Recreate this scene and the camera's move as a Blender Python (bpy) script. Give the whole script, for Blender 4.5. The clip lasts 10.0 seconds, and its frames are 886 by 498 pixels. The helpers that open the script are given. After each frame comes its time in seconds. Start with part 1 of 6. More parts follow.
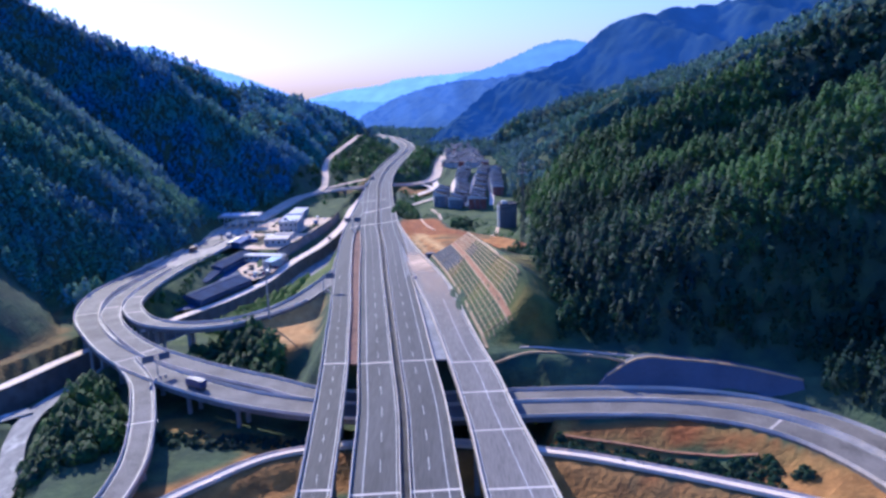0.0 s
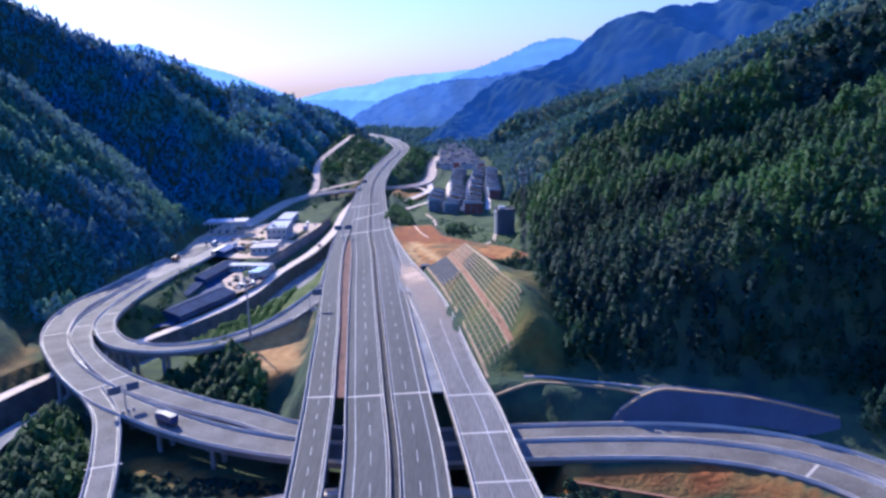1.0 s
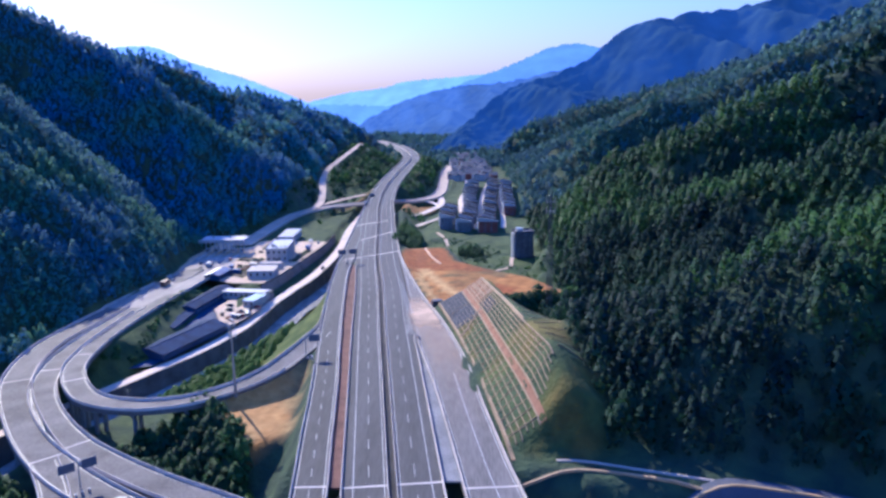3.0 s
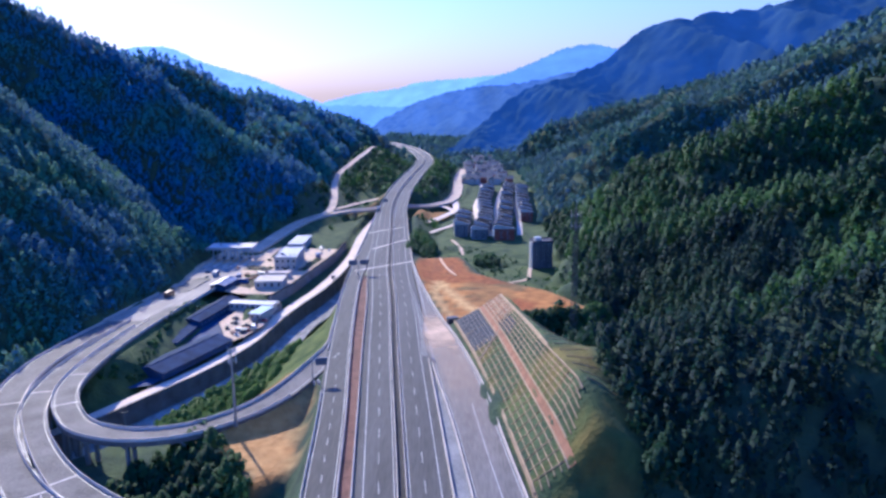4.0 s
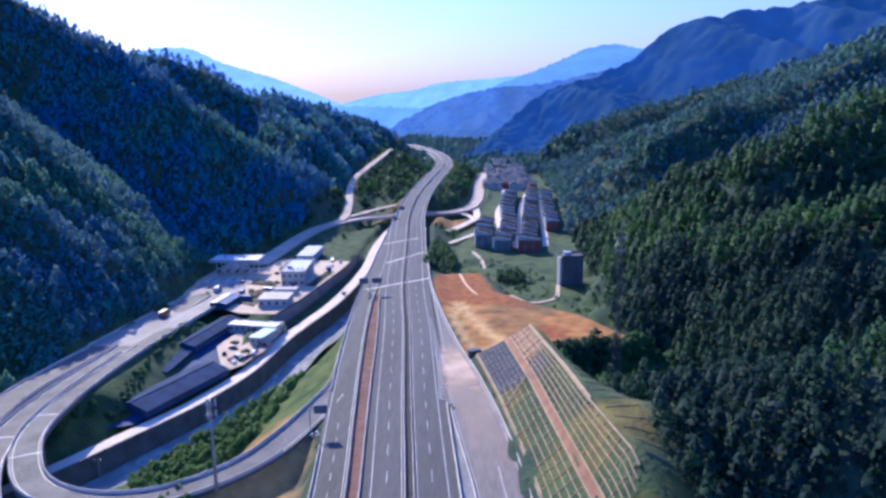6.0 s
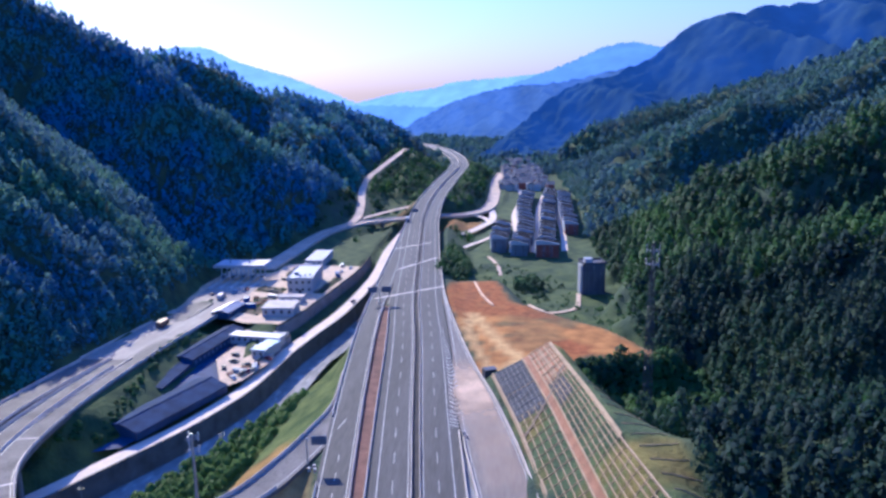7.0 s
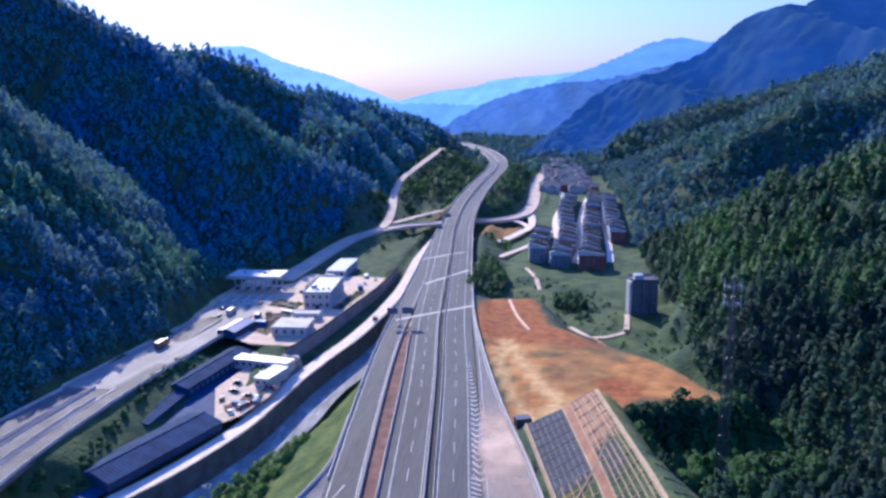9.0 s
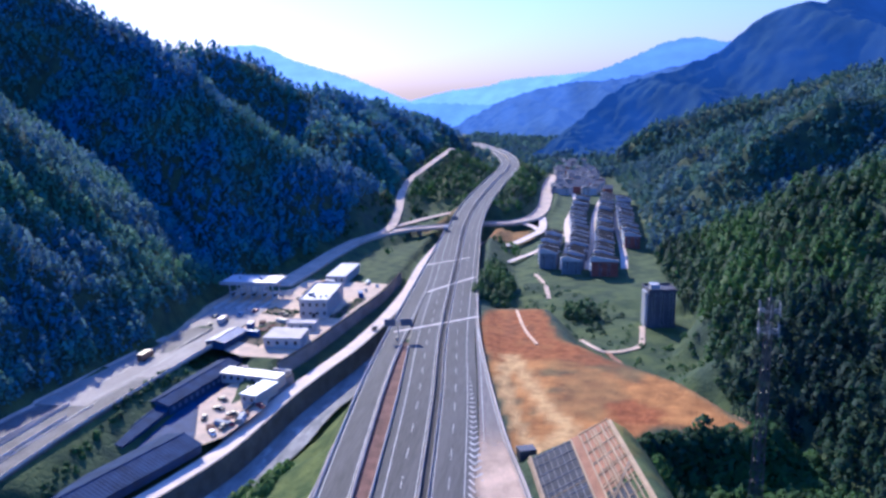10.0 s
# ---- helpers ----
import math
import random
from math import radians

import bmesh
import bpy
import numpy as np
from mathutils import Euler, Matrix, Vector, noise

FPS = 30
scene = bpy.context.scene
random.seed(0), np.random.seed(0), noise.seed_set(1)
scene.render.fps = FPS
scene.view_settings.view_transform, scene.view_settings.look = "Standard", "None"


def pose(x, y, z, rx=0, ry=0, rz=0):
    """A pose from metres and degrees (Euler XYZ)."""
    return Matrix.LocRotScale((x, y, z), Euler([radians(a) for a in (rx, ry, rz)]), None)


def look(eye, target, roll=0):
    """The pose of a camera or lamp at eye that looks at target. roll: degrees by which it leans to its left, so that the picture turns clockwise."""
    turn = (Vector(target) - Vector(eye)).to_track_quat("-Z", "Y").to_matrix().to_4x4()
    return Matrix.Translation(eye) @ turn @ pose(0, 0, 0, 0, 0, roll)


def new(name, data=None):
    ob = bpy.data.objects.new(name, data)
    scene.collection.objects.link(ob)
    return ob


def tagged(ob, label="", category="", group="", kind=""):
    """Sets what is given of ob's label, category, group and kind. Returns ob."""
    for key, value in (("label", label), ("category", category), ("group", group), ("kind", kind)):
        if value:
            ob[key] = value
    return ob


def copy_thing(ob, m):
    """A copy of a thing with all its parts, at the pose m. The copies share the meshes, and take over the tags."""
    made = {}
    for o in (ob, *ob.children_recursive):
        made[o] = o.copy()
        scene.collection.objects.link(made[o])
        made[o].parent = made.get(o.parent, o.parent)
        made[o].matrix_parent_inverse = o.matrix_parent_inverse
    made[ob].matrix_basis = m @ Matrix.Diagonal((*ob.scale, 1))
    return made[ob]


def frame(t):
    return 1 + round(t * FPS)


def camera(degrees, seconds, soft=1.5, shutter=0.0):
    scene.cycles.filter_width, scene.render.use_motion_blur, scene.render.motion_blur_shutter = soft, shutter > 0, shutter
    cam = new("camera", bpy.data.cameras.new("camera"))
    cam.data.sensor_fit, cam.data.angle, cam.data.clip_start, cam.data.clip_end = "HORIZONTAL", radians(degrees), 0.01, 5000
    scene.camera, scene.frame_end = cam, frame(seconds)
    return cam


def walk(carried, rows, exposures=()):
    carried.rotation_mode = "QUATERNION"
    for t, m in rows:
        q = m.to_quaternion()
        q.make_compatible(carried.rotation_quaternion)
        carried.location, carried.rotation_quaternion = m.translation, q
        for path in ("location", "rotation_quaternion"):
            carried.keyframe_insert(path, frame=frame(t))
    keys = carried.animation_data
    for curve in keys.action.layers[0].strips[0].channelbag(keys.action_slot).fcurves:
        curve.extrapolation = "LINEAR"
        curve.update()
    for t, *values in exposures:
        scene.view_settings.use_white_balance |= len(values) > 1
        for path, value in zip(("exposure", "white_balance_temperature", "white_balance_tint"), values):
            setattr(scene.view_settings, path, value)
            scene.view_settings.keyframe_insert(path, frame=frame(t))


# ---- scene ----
cam = camera(61.5, 10.0, soft=2.9)
METRES, EYE, TILT, LEAN, TURN = 210.0, 87.0, -12.0, 1.3, 0.0
ROWS = [
    (0.0, 0.0, 0.0, 0.0, -0.0, 0.0, 0.0),
    (0.5, -0.0014, 0.0526, 0.0145, -0.26, -0.07, 0.02),
    (1.0, -0.0021, 0.1079, 0.0319, -0.43, -0.14, 0.09),
    (1.5, -0.0036, 0.1551, 0.0476, -0.5, -0.13, 0.04),
    (2.0, -0.0063, 0.2032, 0.0649, -0.37, -0.06, -0.2),
    (2.5, -0.0096, 0.2472, 0.0799, -0.15, 0.09, -0.4),
    (4.0, -0.0217, 0.3834, 0.1222, 1.2, 0.18, -0.92),
    (4.5, -0.0249, 0.4251, 0.1334, 1.6, 0.2, -0.96),
    (5.0, -0.0275, 0.4713, 0.1434, 2.02, 0.23, -1.08),
    (6.5, -0.0292, 0.6143, 0.1701, 3.17, 0.18, -1.27),
    (7.0, -0.0295, 0.6671, 0.1795, 3.9, 0.12, -1.37),
    (7.5, -0.0288, 0.7149, 0.1881, 4.68, 0.04, -1.49),
    (8.0, -0.0273, 0.7668, 0.1974, 5.45, -0.01, -1.62),
    (8.5, -0.0255, 0.8157, 0.2061, 6.2, -0.03, -1.71),
    (9.0, -0.0226, 0.8674, 0.2151, 7.03, -0.1, -1.87),
    (9.5, -0.0192, 0.9153, 0.2223, 7.56, -0.12, -2.04),
    (10.0, -0.0151, 0.9695, 0.2295, 8.01, -0.13, -2.16),
]
walk(cam, [(t, pose(0, 0, EYE, TILT, LEAN, TURN) @ pose(METRES * x, METRES * y, METRES * z, 90 + pitch, roll, yaw)) for t, x, y, z, yaw, pitch, roll in ROWS],
     exposures=[(0.0, 0.76, 3720, 43), (10.0, 0.76, 3720, 43)])

# ---- light ----
SUN_AZ, SUN_EL = radians(-31.0), radians(31.0)
sun_dir = Vector((math.sin(SUN_AZ) * math.cos(SUN_EL), math.cos(SUN_AZ) * math.cos(SUN_EL), math.sin(SUN_EL)))
world = bpy.data.worlds.new("world")
scene.world = world
world.use_nodes = True
wn = world.node_tree.nodes
sky = wn.new("ShaderNodeTexSky")
sky.sky_type, sky.sun_disc = "NISHITA", False
sky.sun_elevation, sky.sun_rotation = SUN_EL, SUN_AZ
sky.air_density, sky.dust_density, sky.ozone_density = 1.9, 1.1, 3.6
wn["Background"].inputs["Strength"].default_value = 0.067
world.node_tree.links.new(sky.outputs["Color"], wn["Background"].inputs["Color"])
sun = new("sun", bpy.data.lights.new("sun", "SUN"))
sun.data.energy, sun.data.angle, sun.data.color = 5.0, radians(0.6), (1.0, 0.67, 0.17)
sun.matrix_world = look(sun_dir * 100, (0, 0, 0))


# ---- materials ----
def material(name, color, rough=0.8, metal=0.0, vary=0.15, scale=1.0, bump=0.0, bump_scale=8.0, second=None, spec=0.5, island=0.0, obrand=0.0, streak=1.0):
    """A surface of one base colour, varied at two scales, with fine relief."""
    m = bpy.data.materials.new(name)
    m.use_nodes = True
    nt = m.node_tree
    N, L = nt.nodes, nt.links
    b = N["Principled BSDF"]
    b.inputs["Roughness"].default_value, b.inputs["Metallic"].default_value = rough, metal
    b.inputs["Specular IOR Level"].default_value = spec
    geo = N.new("ShaderNodeNewGeometry")
    n1, n2 = N.new("ShaderNodeTexNoise"), N.new("ShaderNodeTexNoise")
    for n, s, d in ((n1, 0.07 * scale, 4), (n2, 1.3 * scale, 6)):
        n.inputs["Scale"].default_value, n.inputs["Detail"].default_value = s, d
        mp = N.new("ShaderNodeMapping")
        mp.inputs["Scale"].default_value = (1.0, streak, 1.0)
        L.new(geo.outputs["Position"], mp.inputs["Vector"])
        L.new(mp.outputs["Vector"], n.inputs["Vector"])
    add = N.new("ShaderNodeMath")
    add.operation = "ADD"
    L.new(n1.outputs["Fac"], add.inputs[0])
    L.new(n2.outputs["Fac"], add.inputs[1])
    ramp = N.new("ShaderNodeValToRGB")
    c2 = second or tuple(c * (1 - 2.2 * vary) for c in color)
    half = N.new("ShaderNodeMath")
    half.operation = "MULTIPLY"
    L.new(add.outputs[0], half.inputs[0])
    ramp.color_ramp.elements[0].position, ramp.color_ramp.elements[1].position = 0.36, 0.64
    half.inputs[1].default_value = 0.5
    ramp.color_ramp.elements[0].color = (*[max(0, c) for c in c2], 1)
    ramp.color_ramp.elements[1].color = (*[min(1, c * (1 + vary)) for c in color], 1)
    L.new(half.outputs[0], ramp.inputs["Fac"])
    out = ramp.outputs["Color"]
    if island or obrand:
        hsv = N.new("ShaderNodeHueSaturation")
        val = N.new("ShaderNodeMapRange")
        amount = island or obrand
        val.inputs["To Min"].default_value, val.inputs["To Max"].default_value = 1 - amount, 1 + amount
        if island:
            L.new(geo.outputs["Random Per Island"], val.inputs["Value"])
        else:
            L.new(N.new("ShaderNodeObjectInfo").outputs["Random"], val.inputs["Value"])
        L.new(val.outputs["Result"], hsv.inputs["Value"])
        L.new(out, hsv.inputs["Color"])
        out = hsv.outputs["Color"]
    L.new(out, b.inputs["Base Color"])
    if bump:
        bp, n3 = N.new("ShaderNodeBump"), N.new("ShaderNodeTexNoise")
        n3.inputs["Scale"].default_value, n3.inputs["Detail"].default_value = bump_scale, 5
        L.new(geo.outputs["Position"], n3.inputs["Vector"])
        bp.inputs["Strength"].default_value, bp.inputs["Distance"].default_value = bump, 0.3
        L.new(n3.outputs["Fac"], bp.inputs["Height"])
        L.new(bp.outputs["Normal"], b.inputs["Normal"])
    return m


M = {}
M["asphalt"] = material("asphalt", (0.075, 0.072, 0.068), 0.78, vary=0.22, scale=2.0, bump=0.12, bump_scale=20, spec=0.4, streak=0.06)
M["asphalt_pale"] = material("asphalt_pale", (0.175, 0.16, 0.14), 0.85, vary=0.25, scale=1.5, bump=0.15, bump_scale=20)
M["dusty_asphalt"] = material("dusty_asphalt", (0.60, 0.47, 0.32), 0.9, vary=0.15, scale=1.2, second=(0.34, 0.28, 0.21))
M["asphalt_worn"] = material("asphalt_worn", (0.19, 0.175, 0.155), 0.85, vary=0.2, scale=1.5, bump=0.15, bump_scale=20, streak=0.1)
M["approach"] = material("approach_concrete", (0.36, 0.32, 0.26), 0.88, vary=0.22, scale=2.0, second=(0.25, 0.225, 0.19), streak=0.3)
M["river_wall"] = material("river_wall", (0.13, 0.125, 0.115), 0.9, vary=0.25, scale=3, bump=0.4, bump_scale=2)
M["river_road"] = material("river_road", (0.80, 0.66, 0.48), 0.9, vary=0.08, scale=2, second=(0.62, 0.53, 0.42))
M["concrete"] = material("concrete", (0.64, 0.58, 0.49), 0.85, vary=0.14, scale=2.0, bump=0.2)
M["concrete_dark"] = material("concrete_dark", (0.26, 0.26, 0.26), 0.9, vary=0.2, scale=2.0, bump=0.2)
M["paint"] = material("paint", (0.52, 0.51, 0.48), 0.6, vary=0.2, scale=4.0)
M["plaza"] = material("plaza", (0.66, 0.50, 0.29), 0.9, vary=0.14, scale=3.0, second=(0.44, 0.35, 0.24))
M["dirt_median"] = material("dirt_median", (0.19, 0.10, 0.062), 0.95, vary=0.25, scale=3.0, bump=0.4, bump_scale=3)
M["water"] = material("water", (0.33, 0.32, 0.29), 0.85, vary=0.3, scale=5.0, bump=0.5, bump_scale=0.6, second=(0.20, 0.20, 0.19), spec=0.08, streak=0.35)
def rapids(m, lo, hi):
    """White water and pale gravel bars over the dark stream."""
    N, L = m.node_tree.nodes, m.node_tree.links
    b = N["Principled BSDF"]
    base = b.inputs["Base Color"].links[0].from_socket
    geo, n, mr, mix = N.new("ShaderNodeNewGeometry"), N.new("ShaderNodeTexNoise"), N.new("ShaderNodeMapRange"), N.new("ShaderNodeMix")
    mp = N.new("ShaderNodeMapping")
    mp.inputs["Scale"].default_value = (1.0, 0.45, 1.0)
    n.inputs["Scale"].default_value, n.inputs["Detail"].default_value, n.inputs["Roughness"].default_value = 0.16, 8, 0.65
    L.new(geo.outputs["Position"], mp.inputs["Vector"])
    L.new(mp.outputs["Vector"], n.inputs["Vector"])
    L.new(n.outputs["Fac"], mr.inputs["Value"])
    mr.inputs["From Min"].default_value, mr.inputs["From Max"].default_value = lo, hi
    mix.data_type = "RGBA"
    mix.inputs["B"].default_value = (0.72, 0.70, 0.64, 1)
    L.new(mr.outputs["Result"], mix.inputs["Factor"])
    L.new(base, mix.inputs["A"])
    L.new(mix.outputs["Result"], b.inputs["Base Color"])
    return m


rapids(M["water"], 0.56, 0.70)
M["white_metal"] = material("white_metal", (0.50, 0.51, 0.52), 0.45, vary=0.08, scale=3)
M["blue_roof"] = material("blue_roof", (0.045, 0.10, 0.30), 0.5, vary=0.15, scale=3, bump=0.2, bump_scale=4)
M["plaster"] = material("plaster", (0.46, 0.46, 0.46), 0.85, vary=0.1, scale=2)
M["grey_tile"] = material("grey_tile", (0.022, 0.024, 0.03), 0.95, vary=0.3, scale=6, spec=0.05)
M["brick_red"] = material("brick_red", (0.26, 0.10, 0.07), 0.9, vary=0.2, scale=4)
M["glass"] = material("window_glass", (0.03, 0.04, 0.055), 0.1, vary=0.2, scale=1, spec=0.8)
M["steel"] = material("steel", (0.38, 0.40, 0.42), 0.45, metal=0.6, vary=0.1, scale=4)
M["dark_steel"] = material("dark_steel", (0.10, 0.10, 0.11), 0.5, metal=0.4, vary=0.1, scale=4)
M["sign_blue"] = material("sign_back", (0.10, 0.12, 0.16), 0.5, vary=0.05, scale=4)


# ---- helpers for meshes ----
def link_mesh(name, verts, faces, mat, parent=None, label="", smooth=False):
    me = bpy.data.meshes.new(name)
    me.from_pydata([tuple(v) for v in verts], [], [tuple(f) for f in faces])
    me.materials.append(mat)
    if smooth:
        me.shade_smooth()
    ob = new(name, me)
    if parent is not None:
        ob.parent = parent
    if label:
        ob["label"] = label
    return ob


def part(name, bm, mat, parent, label=""):
    """Links a bmesh as one mesh object under a thing or a part."""
    me = bpy.data.meshes.new(name)
    bm.to_mesh(me)
    bm.free()
    me.materials.append(mat)
    ob = new(name, me)
    if parent is not None:
        ob.parent = parent
    if label:
        ob["label"] = label
    return ob


def empty(name, m, label, category, group="", kind=""):
    ob = new(name)
    ob.matrix_world = m
    ob.empty_display_size = 0.5
    return tagged(ob, label, category, group, kind)


def box(bm, x0, y0, z0, x1, y1, z1, bevel=0.0):
    r = bmesh.ops.create_cube(bm, size=1.0, matrix=Matrix.LocRotScale(((x0 + x1) / 2, (y0 + y1) / 2, (z0 + z1) / 2), None, (abs(x1 - x0), abs(y1 - y0), abs(z1 - z0))))
    if bevel:
        es = list({e for v in r["verts"] for e in v.link_edges})
        bmesh.ops.bevel(bm, geom=es, offset=bevel, segments=1, affect="EDGES")
    return bm


def boxed(x0, y0, z0, x1, y1, z1, bevel=0.0):
    return box(bmesh.new(), x0, y0, z0, x1, y1, z1, bevel)


def tube(bm, a, b, r0, r1, sides=8):
    a, b = Vector(a), Vector(b)
    d = b - a
    q = d.to_track_quat("Z", "Y").to_matrix().to_4x4()
    bmesh.ops.create_cone(bm, cap_ends=True, segments=sides, radius1=r0, radius2=r1, depth=d.length, matrix=Matrix.Translation((a + b) / 2) @ q)
    return bm


def smooth_path(pts, step=4.0):
    """Points every few metres along a rounded line through pts."""
    p = np.array(pts, float)
    n = len(p)
    out = []
    for i in range(n - 1):
        p0, p1, p2, p3 = p[max(i - 1, 0)], p[i], p[i + 1], p[min(i + 2, n - 1)]
        d01, d12, d23 = [max(np.linalg.norm(b - a) ** 0.5, 1e-3) for a, b in ((p0, p1), (p1, p2), (p2, p3))]
        m1 = (p2 - p1) if i == 0 else d12 * ((p1 - p0) / d01 - (p2 - p0) / (d01 + d12) + (p2 - p1) / d12)
        m2 = (p2 - p1) if i == n - 2 else d12 * ((p2 - p1) / d12 - (p3 - p1) / (d12 + d23) + (p3 - p2) / d23)
        k = max(1, int(np.linalg.norm(p2 - p1) / step))
        for j in range(k):
            t = j / k
            out.append((2 * t**3 - 3 * t**2 + 1) * p1 + (t**3 - 2 * t**2 + t) * m1 + (-2 * t**3 + 3 * t**2) * p2 + (t**3 - t**2) * m2)
    out.append(p[-1])
    return np.array(out)


def sides_of(path):
    """The unit vector to the right of the path at each point, level."""
    d = np.gradient(path[:, :2], axis=0)
    d /= np.maximum(np.linalg.norm(d, axis=1, keepdims=True), 1e-6)
    return np.stack([d[:, 1], -d[:, 0], np.zeros(len(d))], 1)


def sweep(name, path, section, mat, parent=None, label="", closed=True, side=None):
    """A section of (right, up) points carried along the path; the ends are capped."""
    r = sides_of(path) if side is None else side
    n, k = len(path), len(section)
    verts = np.concatenate([path + r * a + np.array((0, 0, b)) for a, b in section]).reshape(k, n, 3).transpose(1, 0, 2).reshape(-1, 3)
    faces = []
    for i in range(n - 1):
        for j in range(k if closed else k - 1):
            j2 = (j + 1) % k
            faces.append((i * k + j, i * k + j2, (i + 1) * k + j2, (i + 1) * k + j))
    if closed:
        faces.append(tuple(range(k))[::-1])
        faces.append(tuple((n - 1) * k + j for j in range(k)))
    ob = link_mesh(name, verts, faces, mat, parent, label)
    bm = bmesh.new()
    bm.from_mesh(ob.data)
    bmesh.ops.recalc_face_normals(bm, faces=bm.faces)
    bm.to_mesh(ob.data)
    bm.free()
    return ob


def between(left, right, step=4.0):
    """Centre line and half widths of a ribbon from its two edges, matched by length."""
    a, b = smooth_path(left, step), smooth_path(right, step)
    def even(p, n):
        s = np.concatenate([[0], np.cumsum(np.linalg.norm(np.diff(p, axis=0), axis=1))])
        t = np.linspace(0, s[-1], n)
        return np.stack([np.interp(t, s, p[:, i]) for i in range(3)], 1)
    n = max(len(a), len(b))
    return even(a, n), even(b, n)


def ribbon(name, left, right, depth, mat, parent=None, label=""):
    """A slab between two edge lines."""
    n = len(left)
    dz = np.array((0, 0, depth))
    verts = np.stack([left, right, right - dz, left - dz], 1).reshape(-1, 3)
    faces = []
    for i in range(n - 1):
        for j in range(4):
            j2 = (j + 1) % 4
            faces.append((i * 4 + j, i * 4 + j2, (i + 1) * 4 + j2, (i + 1) * 4 + j))
    faces += [(3, 2, 1, 0), tuple((n - 1) * 4 + j for j in range(4))]
    ob = link_mesh(name, verts, faces, mat, parent, label)
    bm = bmesh.new()
    bm.from_mesh(ob.data)
    bmesh.ops.recalc_face_normals(bm, faces=bm.faces)
    bm.to_mesh(ob.data)
    bm.free()
    return ob


# ---- plan: lines of roads, river and ridges ----
MEDIAN = [(9, -160, 2), (-1, 40, 2), (-10, 147, 2), (-13, 190, 2), (-17, 227, 2), (-23, 284, 2), (-30, 350, 1.5), (-37, 420, 1), (-44, 480, 0), (-51, 560, -1.5), (-58, 646, -2),
          (-64, 723, -2), (-67, 833, -1), (-62, 1000, 0), (-57, 1120, 0), (-62, 1230, 0), (-88, 1390, 0), (-150, 1600, 0)]
LEFT_RAMP_L = [(-17, -160, 2), (-26, 40, 2), (-34, 148, 2), (-37, 182, 2), (-41, 224, 2), (-44, 251, 2), (-48, 290, 2), (-53, 330, 1.5), (-59, 384, 1), (-64.5, 446, 0.5), (-68, 508, -0.5), (-71, 570, -1.5), (-74, 640, -2), (-77.5, 723, -2)]
LEFT_RAMP_R = [(-9, -160, 2), (-18, 40, 2), (-26, 148, 2), (-28.5, 182, 2), (-32, 224, 2), (-35, 251, 2), (-39, 290, 2), (-44, 331, 1.5), (-50, 384, 1), (-56, 446, 0.5), (-59.5, 508, -0.5), (-63, 570, -1.5), (-70, 640, -2), (-76.5, 723, -2)]
RIGHT_RAMP_L = [(32, -160, 2), (17, 40, 2), (7, 147, 2), (5, 177, 2), (1, 216, 2), (-3, 249, 2), (-8, 287, 2), (-16, 339, 1.5), (-21.5, 395, 1), (-27, 445, 0.5), (-33, 497, -0.5), (-39, 560, -1.5)]
RIGHT_RAMP_R = [(50, -160, 2), (34, 40, 2), (23, 146, 2), (18, 187, 2), (15, 216, 2), (12, 236, 2), (8, 267, 2), (2, 317, 2), (-6, 361, 1.5), (-14, 395, 1), (-23.5, 445, 0.5), (-31.5, 497, -0.5), (-38, 560, -1.5)]
OUTER = [(-163, 520, -13), (-166, 470, -12), (-172, 420, -10.5), (-173, 385, -9), (-172, 360, -8), (-167, 335, -7.5), (-157.5, 312, -7), (-144, 291, -7), (-128, 270, -7), (-112, 253, -7), (-97, 241, -7), (-80, 229.5, -7), (-64, 220.5, -7), (-41, 212, -7), (-10, 207, -7),
         (20, 206, -6), (42, 205, -5.5), (64, 202, -5), (82, 194, -4.5), (94, 182, -4), (103, 160, -3.5), (106, 130, -3), (98, 95, -3), (80, 60, -3), (67, 20, -2.5), (58, -40, -1), (57, -100, 1), (60, -160, 2)]
INNER = [(-157, 470, -12), (-160, 430, -10.5), (-160.5, 400, -9.5), (-160, 375, -8.5), (-158.5, 350, -8), (-153.5, 327, -7.5), (-144, 305, -7), (-130, 285, -7), (-114, 268, -7), (-97, 255, -7), (-80, 244, -7), (-60, 233, -7), (-43, 223, -7), (-10, 217, -7),
         (20, 216, -6), (45, 215, -5.5), (70, 211.5, -5), (91, 202, -4.5), (104, 188, -4), (113, 165, -3.5), (117, 130, -3), (109, 90, -3), (90, 50, -3), (79, 10, -2.5), (71, -40, -1), (70, -100, 1), (73, -160, 2)]
BRANCH = [(-118, 257, -7), (-105, 238, -7), (-97, 220, -7.3), (-90.5, 202, -8), (-85, 182, -8.5), (-83.5, 163, -9), (-86, 140, -10), (-96, 110, -12), (-112, 80, -14), (-130, 40, -16), (-140, -40, -16.5), (-140, -160, -16.5)]
LOOP = [(-152, 470, -12), (-153, 440, -10.5), (-153.5, 405, -9), (-151.5, 360, -7.5), (-146, 332, -6.5), (-137, 314, -6), (-126, 300, -5.5), (-116, 293.5, -5), (-103, 290, -4.5), (-88, 291.5, -3.5), (-75, 298.5, -2), (-66, 308, -0.5), (-59.5, 323, 0.8), (-55.5, 338, 1.35), (-52.8, 355, 1.2), (-55, 385, 0.93)]
PAST_TOLL = [(-154, 600, -13.5), (-150, 640, -13), (-146, 680, -12), (-138, 722, -11), (-117, 757, -10), (-91, 774, -10), (-60, 790, -10), (-38, 800, -11), (-20, 830, -12), (-12, 880, -13), (-9, 960, -13), (-8, 1060, -13), (0, 1180, -13)]
